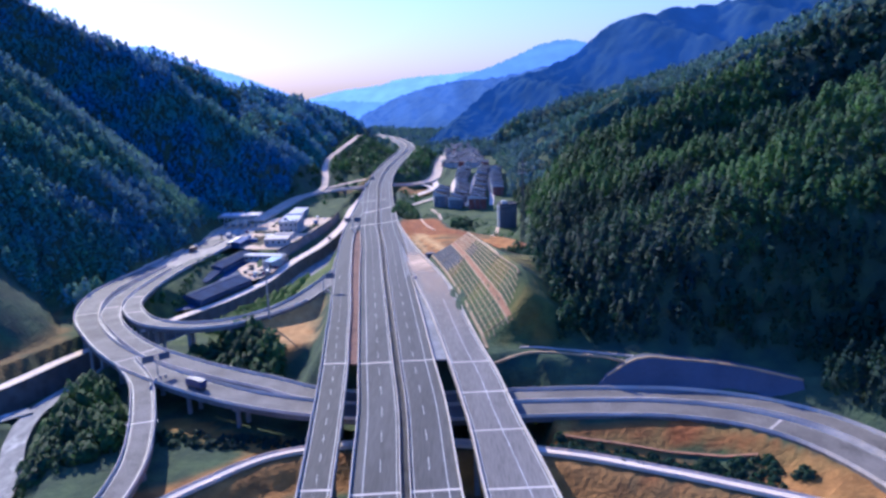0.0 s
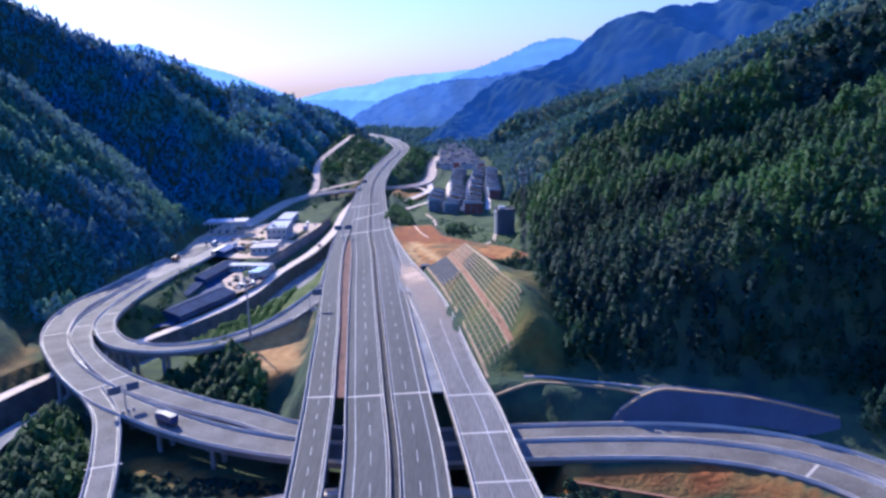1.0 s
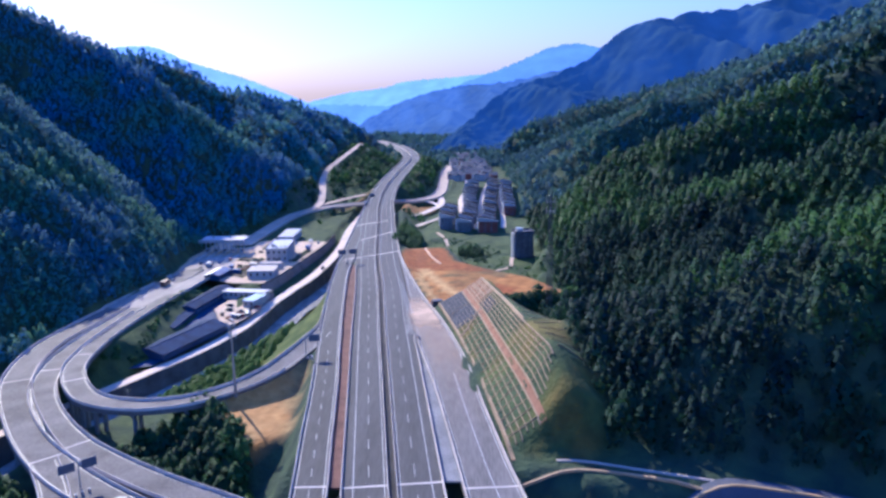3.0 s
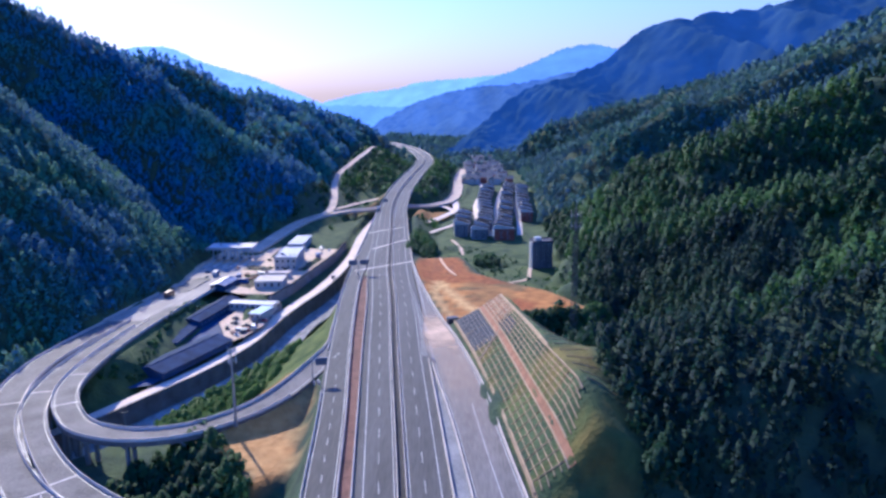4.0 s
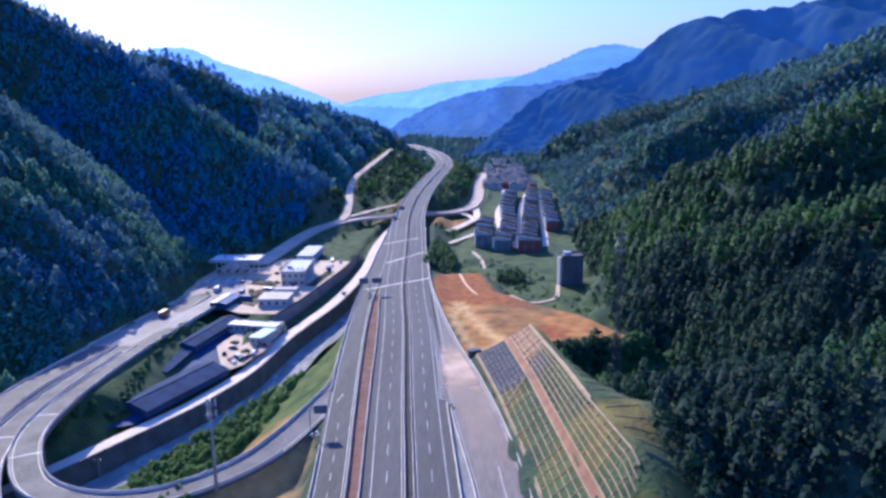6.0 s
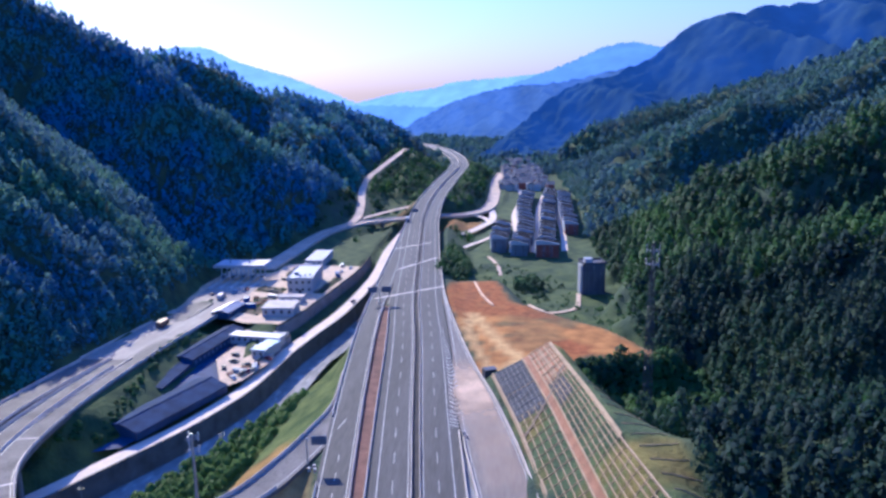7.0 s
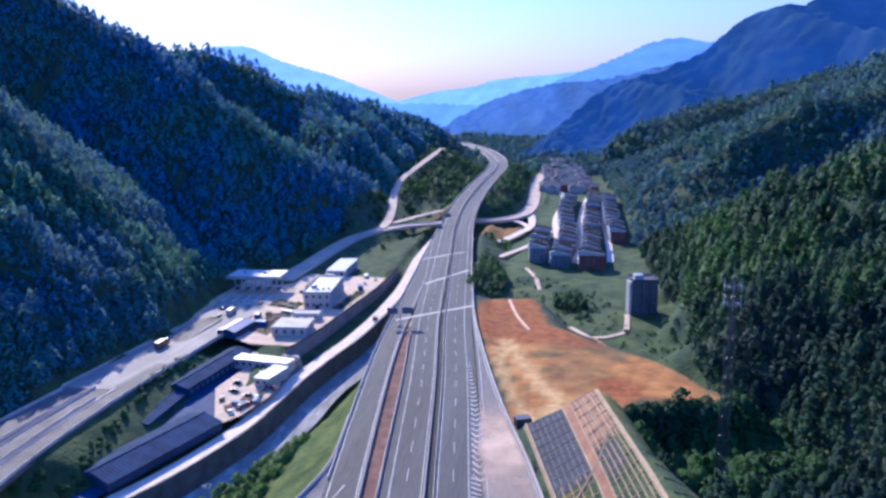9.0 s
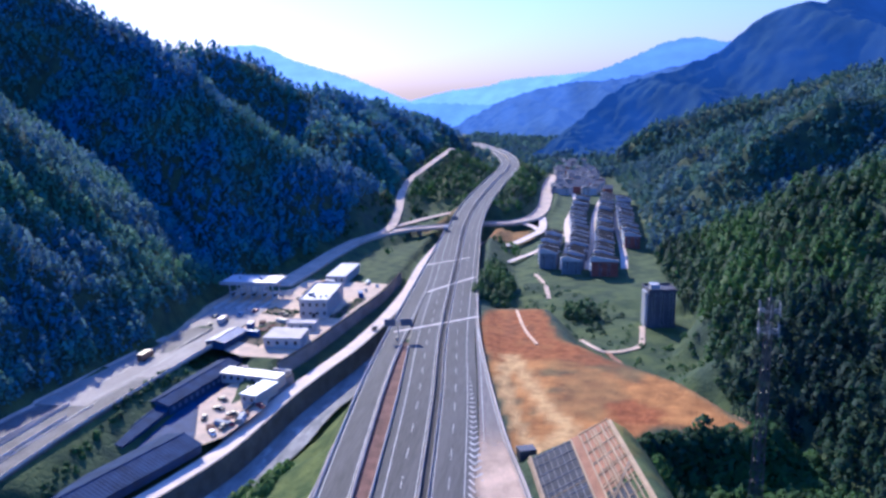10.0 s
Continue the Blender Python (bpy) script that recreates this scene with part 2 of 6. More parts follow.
FAR_LEFT = [(-146, 700, -11.5), (-127, 757, -9), (-131, 815, -5), (-142, 885, 0), (-148, 951, 5), (-138, 1026, 15), (-126, 1125, 25)]
CROSS = [(-124, 772, -9.5), (-100, 812, -8), (-78, 842, -7)]
FIELD_LOOP = [(-56, 696, -13), (-43, 710, -13), (-29, 729, -13), (-18, 758, -13), (-12, 777, -13), (-10, 805, -13), (-12, 850, -13)]
FIELD_LINK = [(-13, 778, -12.9), (-19, 799, -12.6), (-34, 812, -11.6)]
RIVER_ROAD = [(-196, 225, -20), (-172, 264, -20), (-160, 300, -20), (-139, 341, -20), (-127.5, 364, -20), (-118, 383.5, -20), (-112, 400, -20), (-107, 418, -20), (-104.2, 440, -20), (-102, 462, -20), (-97, 490, -20), (-91.3, 518, -20), (-86.5, 557, -19.5), (-84, 610, -19), (-86, 680, -18), (-84, 760, -18)]
RIVER = [(-178, -160, -28), (-176, -40, -28), (-162, 50, -28), (-135, 95, -28), (-120, 130, -28), (-128, 180, -28), (-137, 210, -28), (-149, 236, -28), (-155, 262, -28), (-148, 296, -28), (-129, 335, -28), (-116, 370, -28), (-103, 405, -28), (-96, 436, -28), (-93, 470, -28), (-83, 508, -27.5), (-76, 560, -27), (-73, 620, -27), (-76, 700, -26), (-70, 780, -26), (-30, 820, -26)]
SIDE_STREAM = [(-157, 260, -27), (-172, 244, -26.5), (-190, 225, -26), (-215, 200, -26)]
LOW_ROAD = [(-112, 128, -16), (-95, 145, -15.2), (-80, 160, -13.2), (-71, 169.5, -11.4), (-62, 179, -11), (-54, 187.5, -11), (-42, 192.5, -10.5), (-10, 193, -9), (21.5, 184, -7.5), (37, 178, -7), (50, 172, -7), (57.5, 168.5, -7), (70, 162, -7), (81, 156, -7), (91, 150, -7)]
TERRACE = (  # road foot, bench, top: y, x, z
    ((215, 262, 300, 340, 382), (16, 10.5, 6, 0, -8), (2.5, 2.5, 3, 3, 3)),
    ((215, 264, 300, 340, 382), (27, 19, 14.5, 9.5, 3), (4, 11, 10.5, 10, 9)),
    ((215, 268, 295, 330, 382), (33, 26, 22, 18, 11), (6, 23, 21, 18.5, 14.5)),
)
LOT = [(-29, 532), (-6, 534), (3, 488), (16, 470), (38, 447), (54, 412), (28, 409), (16, 399), (-5, 384), (-13, 391), (-24, 455), (-32, 505)]
PLAZA = [(-174, 500), (-180, 560), (-176, 618), (-140, 618), (-94.8, 612), (-95.9, 592), (-98.7, 570), (-102.7, 540), (-107.6, 506), (-112, 488), (-131, 489), (-145.5, 498), (-147, 506)]
DEPOT = [(-152, 500), (-146, 430), (-150, 385), (-138, 372), (-121, 405), (-118, 440), (-126, 470), (-138, 510)]
TRACK_A = [(-17.7, 467, 0), (-10.5, 445, 0), (-3, 419, 0), (2.5, 408, 0), (-1, 398, 0), (-8, 390, 0)]
TRACK_B = [(-17.7, 467, 0), (-18.5, 450, 0), (-16.5, 428, 0), (-11, 404, 0), (-7, 394, 0)]
FORE_WALL = [(-112, 483, 0), (-109, 494, 0), (-106.4, 506, 0), (-101.5, 540, 0), (-97.5, 570, 0), (-94.7, 592, 0), (-93.6, 612, 0), (-93, 640, 0)]
HOUSE_PAD = [(32, 530), (60, 530), (60, 560), (34, 560)]
LEDGE = [(15, 228), (58, 224), (104, 209), (125, 211), (106, 218), (62, 231.5), (44, 239), (30, 243), (15, 244)]
BANK = [(-84, 294), (-66, 314), (-57, 316), (-55, 300), (-53, 272), (-62, 266), (-72, 280)]
TOWN = [(-14, 610), (-12, 700), (0, 760), (10, 900), (0, 1150), (70, 1150), (72, 900), (62, 720), (50, 640), (30, 612)]
RIDGES = [  # crest line, slope, depth of its folds
    ([(-420, 100, 130), (-385, 330, 135), (-356, 470, 134), (-345, 545, 135), (-300, 553, 102), (-263, 547, 73), (-232, 539, 46), (-212, 535, 27), (-188, 531, 7), (-172, 528, -9)], 0.80, 0.08),
    ([(-345, 545, 135), (-440, 570, 165)], 0.9, 0.1),
    ([(-150, 868, -4), (-160, 838, 13), (-178, 792, 34), (-193, 768, 46), (-211, 735, 65), (-240, 733, 86), (-264, 727, 109), (-326, 768, 134), (-373, 790, 157), (-490, 803, 222), (-700, 830, 270)], 1.05, 0.12),
    ([(-240, 733, 86), (-228, 680, 54), (-212, 652, 30), (-196, 628, 6)], 0.95, 0.08),
    ([(-805, 1020, 178), (-483, 1049, 146), (-397, 1066, 143), (-356, 1078, 130), (-322, 1087, 107), (-282, 1098, 98), (-247, 1146, 84), (-219, 1226, 69), (-184, 1307, 54), (-143, 1319, 31), (-115, 1365, -5)], 0.85, 0.1),
    ([(-282, 1098, 98), (-238, 1004, 66), (-190, 950, 48), (-158, 925, 14)], 1.0, 0.08),
    ([(-247, 1146, 84), (-200, 1062, 54), (-170, 1026, 24), (-153, 1005, 6)], 1.0, 0.08),
    ([(-219, 1226, 69), (-176, 1150, 44), (-150, 1112, 14)], 1.0, 0.08),
    ([(-155, 1190, 2), (-122, 1080, 10), (-112, 1000, 8), (-108, 930, -4)], 0.5, 0.2),
    ([(-34, 850, -2), (-30, 930, 6), (-30, 1030, 8), (-25, 1130, 2)], 0.55, 0.2),
    ([(28, 300, 20), (46, 294, 22), (60, 287, 28), (82, 277, 42), (106, 271, 54), (123, 270, 61), (180, 268, 88), (260, 272, 132), (420, 275, 215)], 0.76, 0.1),
    ([(120, 215, 34), (170, 205, 66), (230, 190, 104), (320, 180, 160), (420, 170, 220)], 0.85, 0.12),
    ([(150, 120, 30), (210, 90, 80), (330, 60, 150), (450, 0, 220)], 0.85, 0.2),
    ([(58, 470, -2), (72, 464, 13), (103, 453, 31), (118, 436, 36), (139, 410, 46), (180, 388, 68), (240, 368, 100), (340, 350, 150), (500, 340, 240)], 0.95, 0.1),
    ([(62, 590, -10), (76, 570, 12), (90, 557, 32), (99, 549, 44), (108, 531, 51), (118, 517, 57), (132, 500, 64), (160, 497, 78), (210, 495, 100), (280, 490, 132), (420, 470, 205)], 1.05, 0.1),
    ([(66, 782, -14), (96, 776, 14), (114, 770, 34), (134, 766, 51), (194, 800, 79), (250, 822, 90), (340, 832, 126), (500, 830, 190)], 1.0, 0.12),
    ([(96, 812, 18), (88, 850, 2)], 0.9, 0.1),
    ([(66, 1245, -14), (72, 1250, -9), (92, 1250, 16), (140, 1250, 46), (196, 1250, 66), (282, 1250, 82), (404, 1250, 120), (700, 1250, 200)], 0.7, 0.15),
    ([(74, 985, -12), (110, 990, 12), (150, 1000, 38), (230, 1015, 62), (360, 1030, 100)], 0.85, 0.15),
    ([(-350, 508, 134), (-300, 510, 97), (-263, 511, 68), (-214, 508, 28), (-184, 514, 2)], 0.8, 0.05),
    ([(-370, 400, 134), (-300, 410, 88), (-240, 425, 44), (-205, 440, 16)], 0.8, 0.05),
    ([(-356, 470, 134), (-280, 472, 82), (-232, 476, 44), (-214, 478, 31), (-198, 490, 17), (-180, 500, -2)], 0.95, 0.08),
]


WALL_FOOT = [(x + 7.0 * ny, y - 7.0 * nx, z) for (x, y, z), (nx, ny) in zip(RIVER_ROAD, [((b[0] - a[0]) / math.hypot(b[0] - a[0], b[1] - a[1]), (b[1] - a[1]) / math.hypot(b[0] - a[0], b[1] - a[1])) for a, b in zip([RIVER_ROAD[0]] + RIVER_ROAD[:-1], RIVER_ROAD[1:] + [RIVER_ROAD[-1]])])]


def near_line(x, y, path):
    """Distance from points to a line, the height of the line there, and the way along it."""
    p = np.asarray(path, float)
    best = np.full(x.shape, 1e9)
    zz, along = np.zeros(x.shape), np.zeros(x.shape)
    run = 0.0
    for a, b in zip(p[:-1], p[1:]):
        d = b[:2] - a[:2]
        ln = math.hypot(*d)
        t = np.clip(((x - a[0]) * d[0] + (y - a[1]) * d[1]) / max(ln * ln, 1e-9), 0, 1)
        r = np.hypot(x - a[0] - t * d[0], y - a[1] - t * d[1])
        m = r < best
        best = np.where(m, r, best)
        zz = np.where(m, a[2] + t * (b[2] - a[2]), zz)
        along = np.where(m, run + t * ln, along)
        run += ln
    return best, zz, along


def in_poly(x, y, poly):
    """Signed distance to a polygon, negative inside."""
    inside = np.zeros(x.shape, bool)
    best = np.full(x.shape, 1e9)
    n = len(poly)
    for i in range(n):
        (x0, y0), (x1, y1) = poly[i], poly[(i + 1) % n]
        if y0 != y1:
            inside ^= ((y0 > y) != (y1 > y)) & (x < (x1 - x0) * (y - y0) / (y1 - y0) + x0)
        dx, dy = x1 - x0, y1 - y0
        t = np.clip(((x - x0) * dx + (y - y0) * dy) / (dx * dx + dy * dy), 0, 1)
        best = np.minimum(best, np.hypot(x - x0 - t * dx, y - y0 - t * dy))
    return np.where(inside, -best, best)


def hash2(i, j):
    v = np.sin(i * 127.1 + j * 311.7) * 43758.5453
    return v - np.floor(v)


def vnoise(x, y):
    i, j = np.floor(x), np.floor(y)
    u, v = x - i, y - j
    u, v = u * u * (3 - 2 * u), v * v * (3 - 2 * v)
    return (hash2(i, j) * (1 - u) + hash2(i + 1, j) * u) * (1 - v) + (hash2(i, j + 1) * (1 - u) + hash2(i + 1, j + 1) * u) * v


def fbm(x, y, octaves=4):
    s, a = 0.0, 0.5
    for k in range(octaves):
        s = s + a * (vnoise(x + 17.3 * k, y - 9.1 * k) - 0.5)
        x, y, a = x * 2.03, y * 2.03, a * 0.5
    return s


def ease(v, lo, hi):
    t = np.clip((v - lo) / (hi - lo), 0, 1)
    return t * t * (3 - 2 * t)


def clamp_road(z, x, y, path, half, fill=0.65, cut=0.9, drop=0.7, lo=-1e9, hi=1e9, bridge=None):
    """Lays ground under a road: banks up to it and cuts down to it. Over a bridge it only cuts."""
    d, rz, _ = near_line(x, y, path)
    out = np.maximum(d - half, 0)
    ok = (y > lo) & (y < hi) & (out < 45)
    up = rz - drop - out * fill
    if bridge is not None:
        up = np.where(bridge(x, y), -1e9, up)
        down = np.where(bridge(x, y), rz - 4.5 + out * cut, rz - drop + out * cut) + 2.0 * np.maximum(out - 18, 0)
    else:
        down = rz - drop + out * cut + 2.0 * np.maximum(out - 18, 0)
    return np.where(ok, np.minimum(np.maximum(z, up), down), z)


def height(x, y):
    """The height of the ground."""
    x, y = np.asarray(x, float), np.asarray(y, float)
    z = -17 + 4 * ease(x, -30, 20) + 6 * ease(y, 900, 1600) + 1.6 * fbm(x / 40, y / 40)
    z = z - 3.0 * ease(-x, 60, 110) * ease(-y, -330, -260)
    hill = np.full(x.shape, -60.0)
    for crest, slope, deep in RIDGES:
        d, cz, al = near_line(x, y, crest)
        fold = 1 + deep * np.sin(al / 23.0 + 2.0 * fbm(x / 90, y / 90)) * ease(d, 8, 60)
        h = cz - slope * fold * (np.sqrt(d * d + 36) - 6)
        hill = np.maximum(hill, h)
    hill = np.maximum(hill, -16 + 0.42 * np.maximum(x - 60, 0) * ease(y, 180, 260) * (1 - ease(y, 1100, 1250)))
    hill = np.maximum(hill, -16 + 0.42 * np.maximum(-x - 185, 0) * ease(y, 380, 440) * (1 - ease(y, 1100, 1250)))
    hill = hill + ease(hill, -20, 40) * (11 * fbm(x / 60 + 3, y / 60) + 5 * fbm(x / 16, y / 16))
    z = np.maximum(z, hill)
    # valley floors and made ground
    for poly, pz, w in ((LOT, -1.0 - 0.02 * (y - 400), 14), (PLAZA, -14.5, 8), (DEPOT, -19.5, 6), (TOWN, -14.0, 12), (LEDGE, 1.5, 24), (BANK, -5.6, 16), (HOUSE_PAD, -12.6, 9)):
        s = 1 - ease(in_poly(x, y, poly), 0, w)
        z = z * (1 - s) + pz * s
    # the cut slope
    yy = np.clip(y, 215, 382)
    xs = [np.interp(yy, a, b) for a, b, _ in TERRACE]
    zs = [np.interp(yy, a, b) for a, _, b in TERRACE]
    t1, t2 = np.clip((x - xs[0]) / (xs[1] - xs[0]), 0, 1), np.clip((x - xs[1]) / (xs[2] - xs[1]), 0, 1)
    zc = zs[0] + (zs[1] - zs[0]) * t1 + (zs[2] - zs[1]) * t2
    over = np.maximum(x - xs[2], 0)
    w = ease(y, 240, 250) * (1 - ease(y, 380, 390)) * ease(x, xs[0] - 4, xs[0])
    zc = np.where(over > 0, np.maximum(zc * (1 - ease(over, 0, 25)) + z * ease(over, 0, 25), np.minimum(z, zc + over)), zc)
    z = z * (1 - w) + zc * w
    # roads
    z = clamp_road(z, x, y, MEDIAN, 12.5, lo=226)
    z = clamp_road(z, x, y, [((a[0] + b[0]) / 2, (a[1] + b[1]) / 2, a[2]) for a, b in zip(LEFT_RAMP_L, LEFT_RAMP_R)], 4.6, fill=1.6, lo=226)
    z = clamp_road(z, x, y, [((a[0] + b[0]) / 2, (a[1] + b[1]) / 2, a[2]) for a, b in zip(RIGHT_RAMP_L, RIGHT_RAMP_R)], 5.5, fill=1.5, cut=2.5, lo=226)
    for path, half in ((MEDIAN, 12.5), (LEFT_RAMP_L, 5), (RIGHT_RAMP_R, 9)):
        d, rz, _ = near_line(x, y, path)
        z = np.where((y <= 226) & (d < half + 14), np.minimum(z, rz - 17 + 0.8 * np.maximum(d - half, 0)), z)
    span = lambda a, b: (b < 352) & (a < 30)
    z = clamp_road(z, x, y, OUTER, 6, fill=0.45, bridge=span)
    z = clamp_road(z, x, y, INNER, 5, bridge=span)
    z = clamp_road(z, x, y, LOOP, 4.5, bridge=lambda a, b: (b < 352) & (a < -78))
    z = clamp_road(z, x, y, BRANCH, 4, bridge=lambda a, b: b > 120)
    z = clamp_road(z, x, y, LOW_ROAD, 3.5, cut=0.5)
    z = clamp_road(z, x, y, PAST_TOLL, 7, bridge=lambda a, b: (a > -112) & (a < -40))
    z = clamp_road(z, x, y, FAR_LEFT, 4)
    # the river bed and its bank
    for path, half in ((RIVER, 5.0 + 5.5 * ease(y, 285, 330)), (SIDE_STREAM, 4)):
        d, rz, _ = near_line(x, y, path)
        bed = rz - 1.2 + 1.1 * np.maximum(d - half, 0)
        z = np.where(d < half + 22, np.minimum(z, np.where(d < half, bed + 0.6 * fbm(x / 5, y / 5), bed)), z)
    d, rz, _ = near_line(x, y, RIVER_ROAD)
    wd = near_line(x, y, WALL_FOOT)[0]
    z = np.where(d < 8.0, np.minimum(z, rz - 0.9), z)
    z = np.where((d < 5.0), rz - 0.9, z)
    z = np.where(wd < 5.5, np.minimum(z, -28.6), z)
    fx = np.interp(y, [q[1] for q in FORE_WALL], [q[0] for q in FORE_WALL])
    z = np.where((y > 484) & (y < 640) & (x > fx - 2.7) & (d < 19) & (wd > 5.5), np.minimum(z, -20.4), z)
    return z


def spaced(lo, a, b, hi, fine, grow=1.09):
    """Grid lines: even between a and b, wider and wider outside."""
    v = list(np.arange(a, b + 0.01, fine))
    s, p = fine, b
    while p < hi:
        s *= grow
        p += s
        v.append(min(p, hi))
    s, p = fine, a
    while p > lo:
        s *= grow
        p -= s
        v.insert(0, max(p, lo))
    return np.array(v)


gx, gy = spaced(-4600, -260, 130, 4600, 2.5), spaced(-4500, 120, 660, 4900, 3.0, 1.05)
X, Y = np.meshgrid(gx, gy)
Z = height(X, Y)
def grid_mesh(name, X, Y, Z, mat):
    n, m = X.shape
    me = bpy.data.meshes.new(name)
    me.vertices.add(n * m)
    me.vertices.foreach_set("co", np.stack([X, Y, Z], -1).astype(np.float32).ravel())
    i, j = np.meshgrid(np.arange(n - 1), np.arange(m - 1), indexing="ij")
    q = np.stack([i * m + j, i * m + j + 1, (i + 1) * m + j + 1, (i + 1) * m + j], -1).reshape(-1, 4)
    me.loops.add(q.size)
    me.loops.foreach_set("vertex_index", q.astype(np.int32).ravel())
    me.polygons.add(len(q))
    me.polygons.foreach_set("loop_start", np.arange(0, q.size, 4, dtype=np.int32))
    me.update(calc_edges=True)
    me.validate()
    me.shade_smooth()
    me.materials.append(mat)
    return new(name, me)


def cover_masks(x, y, z):
    """Tan soil, red soil and grass, from 0 to 1; the rest is forest floor."""
    n = fbm(x / 14, y / 14)
    lot = 1 - ease(in_poly(x, y, LOT) + 10 * n, -3, 2)
    tan, red, grass = lot.copy(), np.zeros(x.shape), np.zeros(x.shape)
    fine = fbm(x / 3.5, y / 9)
    red = np.maximum(red, lot * ease(y + 14 * n, 459, 464) * (0.75 + 0.5 * np.clip(fine, -0.5, 0.5)))
    red = np.maximum(red, lot * 0.9 * (1 - ease(in_poly(x, y, [(15, 427), (24, 430), (31, 421), (27, 412), (16, 413)]) + 9 * fine, -1.5, 1.5)))
    red = np.maximum(red, lot * 0.55 * (1 - ease(in_poly(x, y, [(6, 406), (17, 411), (30, 416), (29, 406), (17, 400), (3, 392)]) + 6 * n, -1, 2)))
    # Dark soil patches and dark gully stripes, made by taking away tan.
    dark_patches = 1 - ease(in_poly(x, y, [(18, 478), (30, 462), (24, 449), (12, 458), (4, 466)]) + 12 * n, -2, 4)
    for cx, cy, a, b in ((1, 452, 8, 3.2), (-1, 436, 5, 3.4), (1, 425, 5, 1.6), (-17, 440, 2, 6), (-14, 424, 2.4, 3), (-12, 408, 3, 2), (-8, 418, 2, 6), (-19, 500, 2.2, 24), (-11, 496, 1.6, 20)):
        dark_patches = np.maximum(dark_patches, 1 - ease(np.hypot((x - cx) / a, (y - cy) / b) + 2.2 * fine, 0.6, 1.2))
    dark_patches = np.maximum(dark_patches, 0.5 * (1 - ease(in_poly(x, y, [(-2, 460), (14, 456), (20, 430), (10, 414), (0, 424)]) + 12 * n, -3, 4)))
    tan = tan * (1 - 0.62 * dark_patches)
    d, _, _ = near_line(x, y, LOW_ROAD)
    low = (1 - ease(np.abs(d - 9) + 12 * n, 3, 8)) * (1 - ease(y, 205, 225))
    tan = np.maximum(tan, 0.75 * low)
    under = (1 - ease(in_poly(x, y, [(-104, 150), (-20, 150), (30, 150), (120, 150), (100, 192), (80, 196), (20, 208), (-40, 212), (-92, 226)]) + 8 * n, -1, 3))
    band, top = near_line(x, y, LOW_ROAD)[0], near_line(x, y, OUTER)[0]
    bare = np.maximum(1 - ease(np.abs(band - 4) + 9 * n, 2, 4), 1 - ease(np.abs(top - 10) + 9 * n, 3, 6))
    tan = np.maximum(tan, 0.55 * under * bare)
    red = np.maximum(red, 0.8 * under * (1 - ease(np.hypot((x - 64.5) / 5.5, (y - 191.5) / 5.5) + 2 * n, 0.6, 1.2)) + 0.5 * under * bare * ease(n, 0.1, 0.16))
    grass = np.maximum(grass, 0.6 * under * (1 - ease(np.abs(top - 11) + 6 * n, 4, 7)))
    west = 1 - ease(in_poly(x, y, [(-215, 250), (-206, 325), (-192, 350), (-170, 310), (-180, 270)]) + 20 * n, -2, 6)
    tan = np.maximum(tan, 0.35 * west * (1 - ease(z, -16, -11)))
    yard = 1 - ease(in_poly(x, y, [(-82, 296), (-80, 308), (-66, 318), (-60, 320), (-57, 300), (-54, 270), (-60, 262), (-68, 280)]) + 14 * n, -2, 3)
    tan = np.maximum(tan, yard)
    spill = 1 - ease(in_poly(x, y, [(-60, 330), (-90, 300), (-98, 306), (-70, 345)]) + 14 * n, -2, 3)
    tan = np.maximum(tan, 0.5 * spill)
    fields = 1 - ease(in_poly(x, y, [(-40, 540), (-20, 620), (40, 610), (62, 560), (60, 500), (58, 430), (40, 452), (14, 480), (2, 535)]) + 10 * n, -4, 6)
    grass = np.maximum(grass, 0.6 * fields * (1 - ease(z, -9, -4)) * ease(n, -0.2, 0.1))
    bank = 1 - ease(in_poly(x, y, [(-52, 330), (-55, 360), (-60, 400), (-69, 520), (-78, 620), (-86, 560), (-92, 470), (-90, 400), (-100, 345), (-112, 318), (-95, 304), (-75, 318)]), -1, 4)
    grass = np.maximum(grass, bank)
    yy = np.clip(y, 215, 382)
    slope = ease(x, np.interp(yy, *TERRACE[0][:2]) - 1, np.interp(yy, *TERRACE[0][:2]) + 1) * (1 - ease(x, np.interp(yy, *TERRACE[2][:2]) + 9, np.interp(yy, *TERRACE[2][:2]) + 15)) * ease(y, 235, 245) * (1 - ease(y, 384, 390))
    grass = np.maximum(grass, (0.35 + 0.5 * ease(n, -0.1, 0.12)) * slope)
    tan = np.maximum(tan, 0.22 * slope * ease(n, 0.0, 0.15))
    knoll = 1 - ease(in_poly(x, y, [(-140, 860), (-82, 850), (-74, 1000), (-70, 1110), (-112, 1110), (-130, 1020), (-138, 950)]) + 20 * n, -6, 8)
    grass = np.maximum(grass, 0.45 * knoll)
    island = 1 - ease(in_poly(x, y, [(-150, 330), (-112, 300), (-110, 330), (-135, 372), (-150, 430), (-160, 440)]), -1, 5)
    grass = np.maximum(grass, 0.5 * island)
    rest = (1 - ease(z, -12, -4)) * (1 - ease(y, 1100, 1500))
    grass = np.maximum(grass, (0.1 + 0.25 * ease(y, 280, 400)) * rest)
    field2 = 1 - ease(in_poly(x, y, [(-52, 712), (-30, 734), (-17, 764), (-22, 794), (-36, 808), (-58, 790)]), -1, 3)
    tan = np.maximum(tan, 0.6 * field2)
    field3 = 1 - ease(in_poly(x, y, [(-126, 765), (-92, 785), (-80, 838), (-100, 808)]), -1, 3)
    tan = np.maximum(tan, 0.4 * field3)
    return tan, red, grass


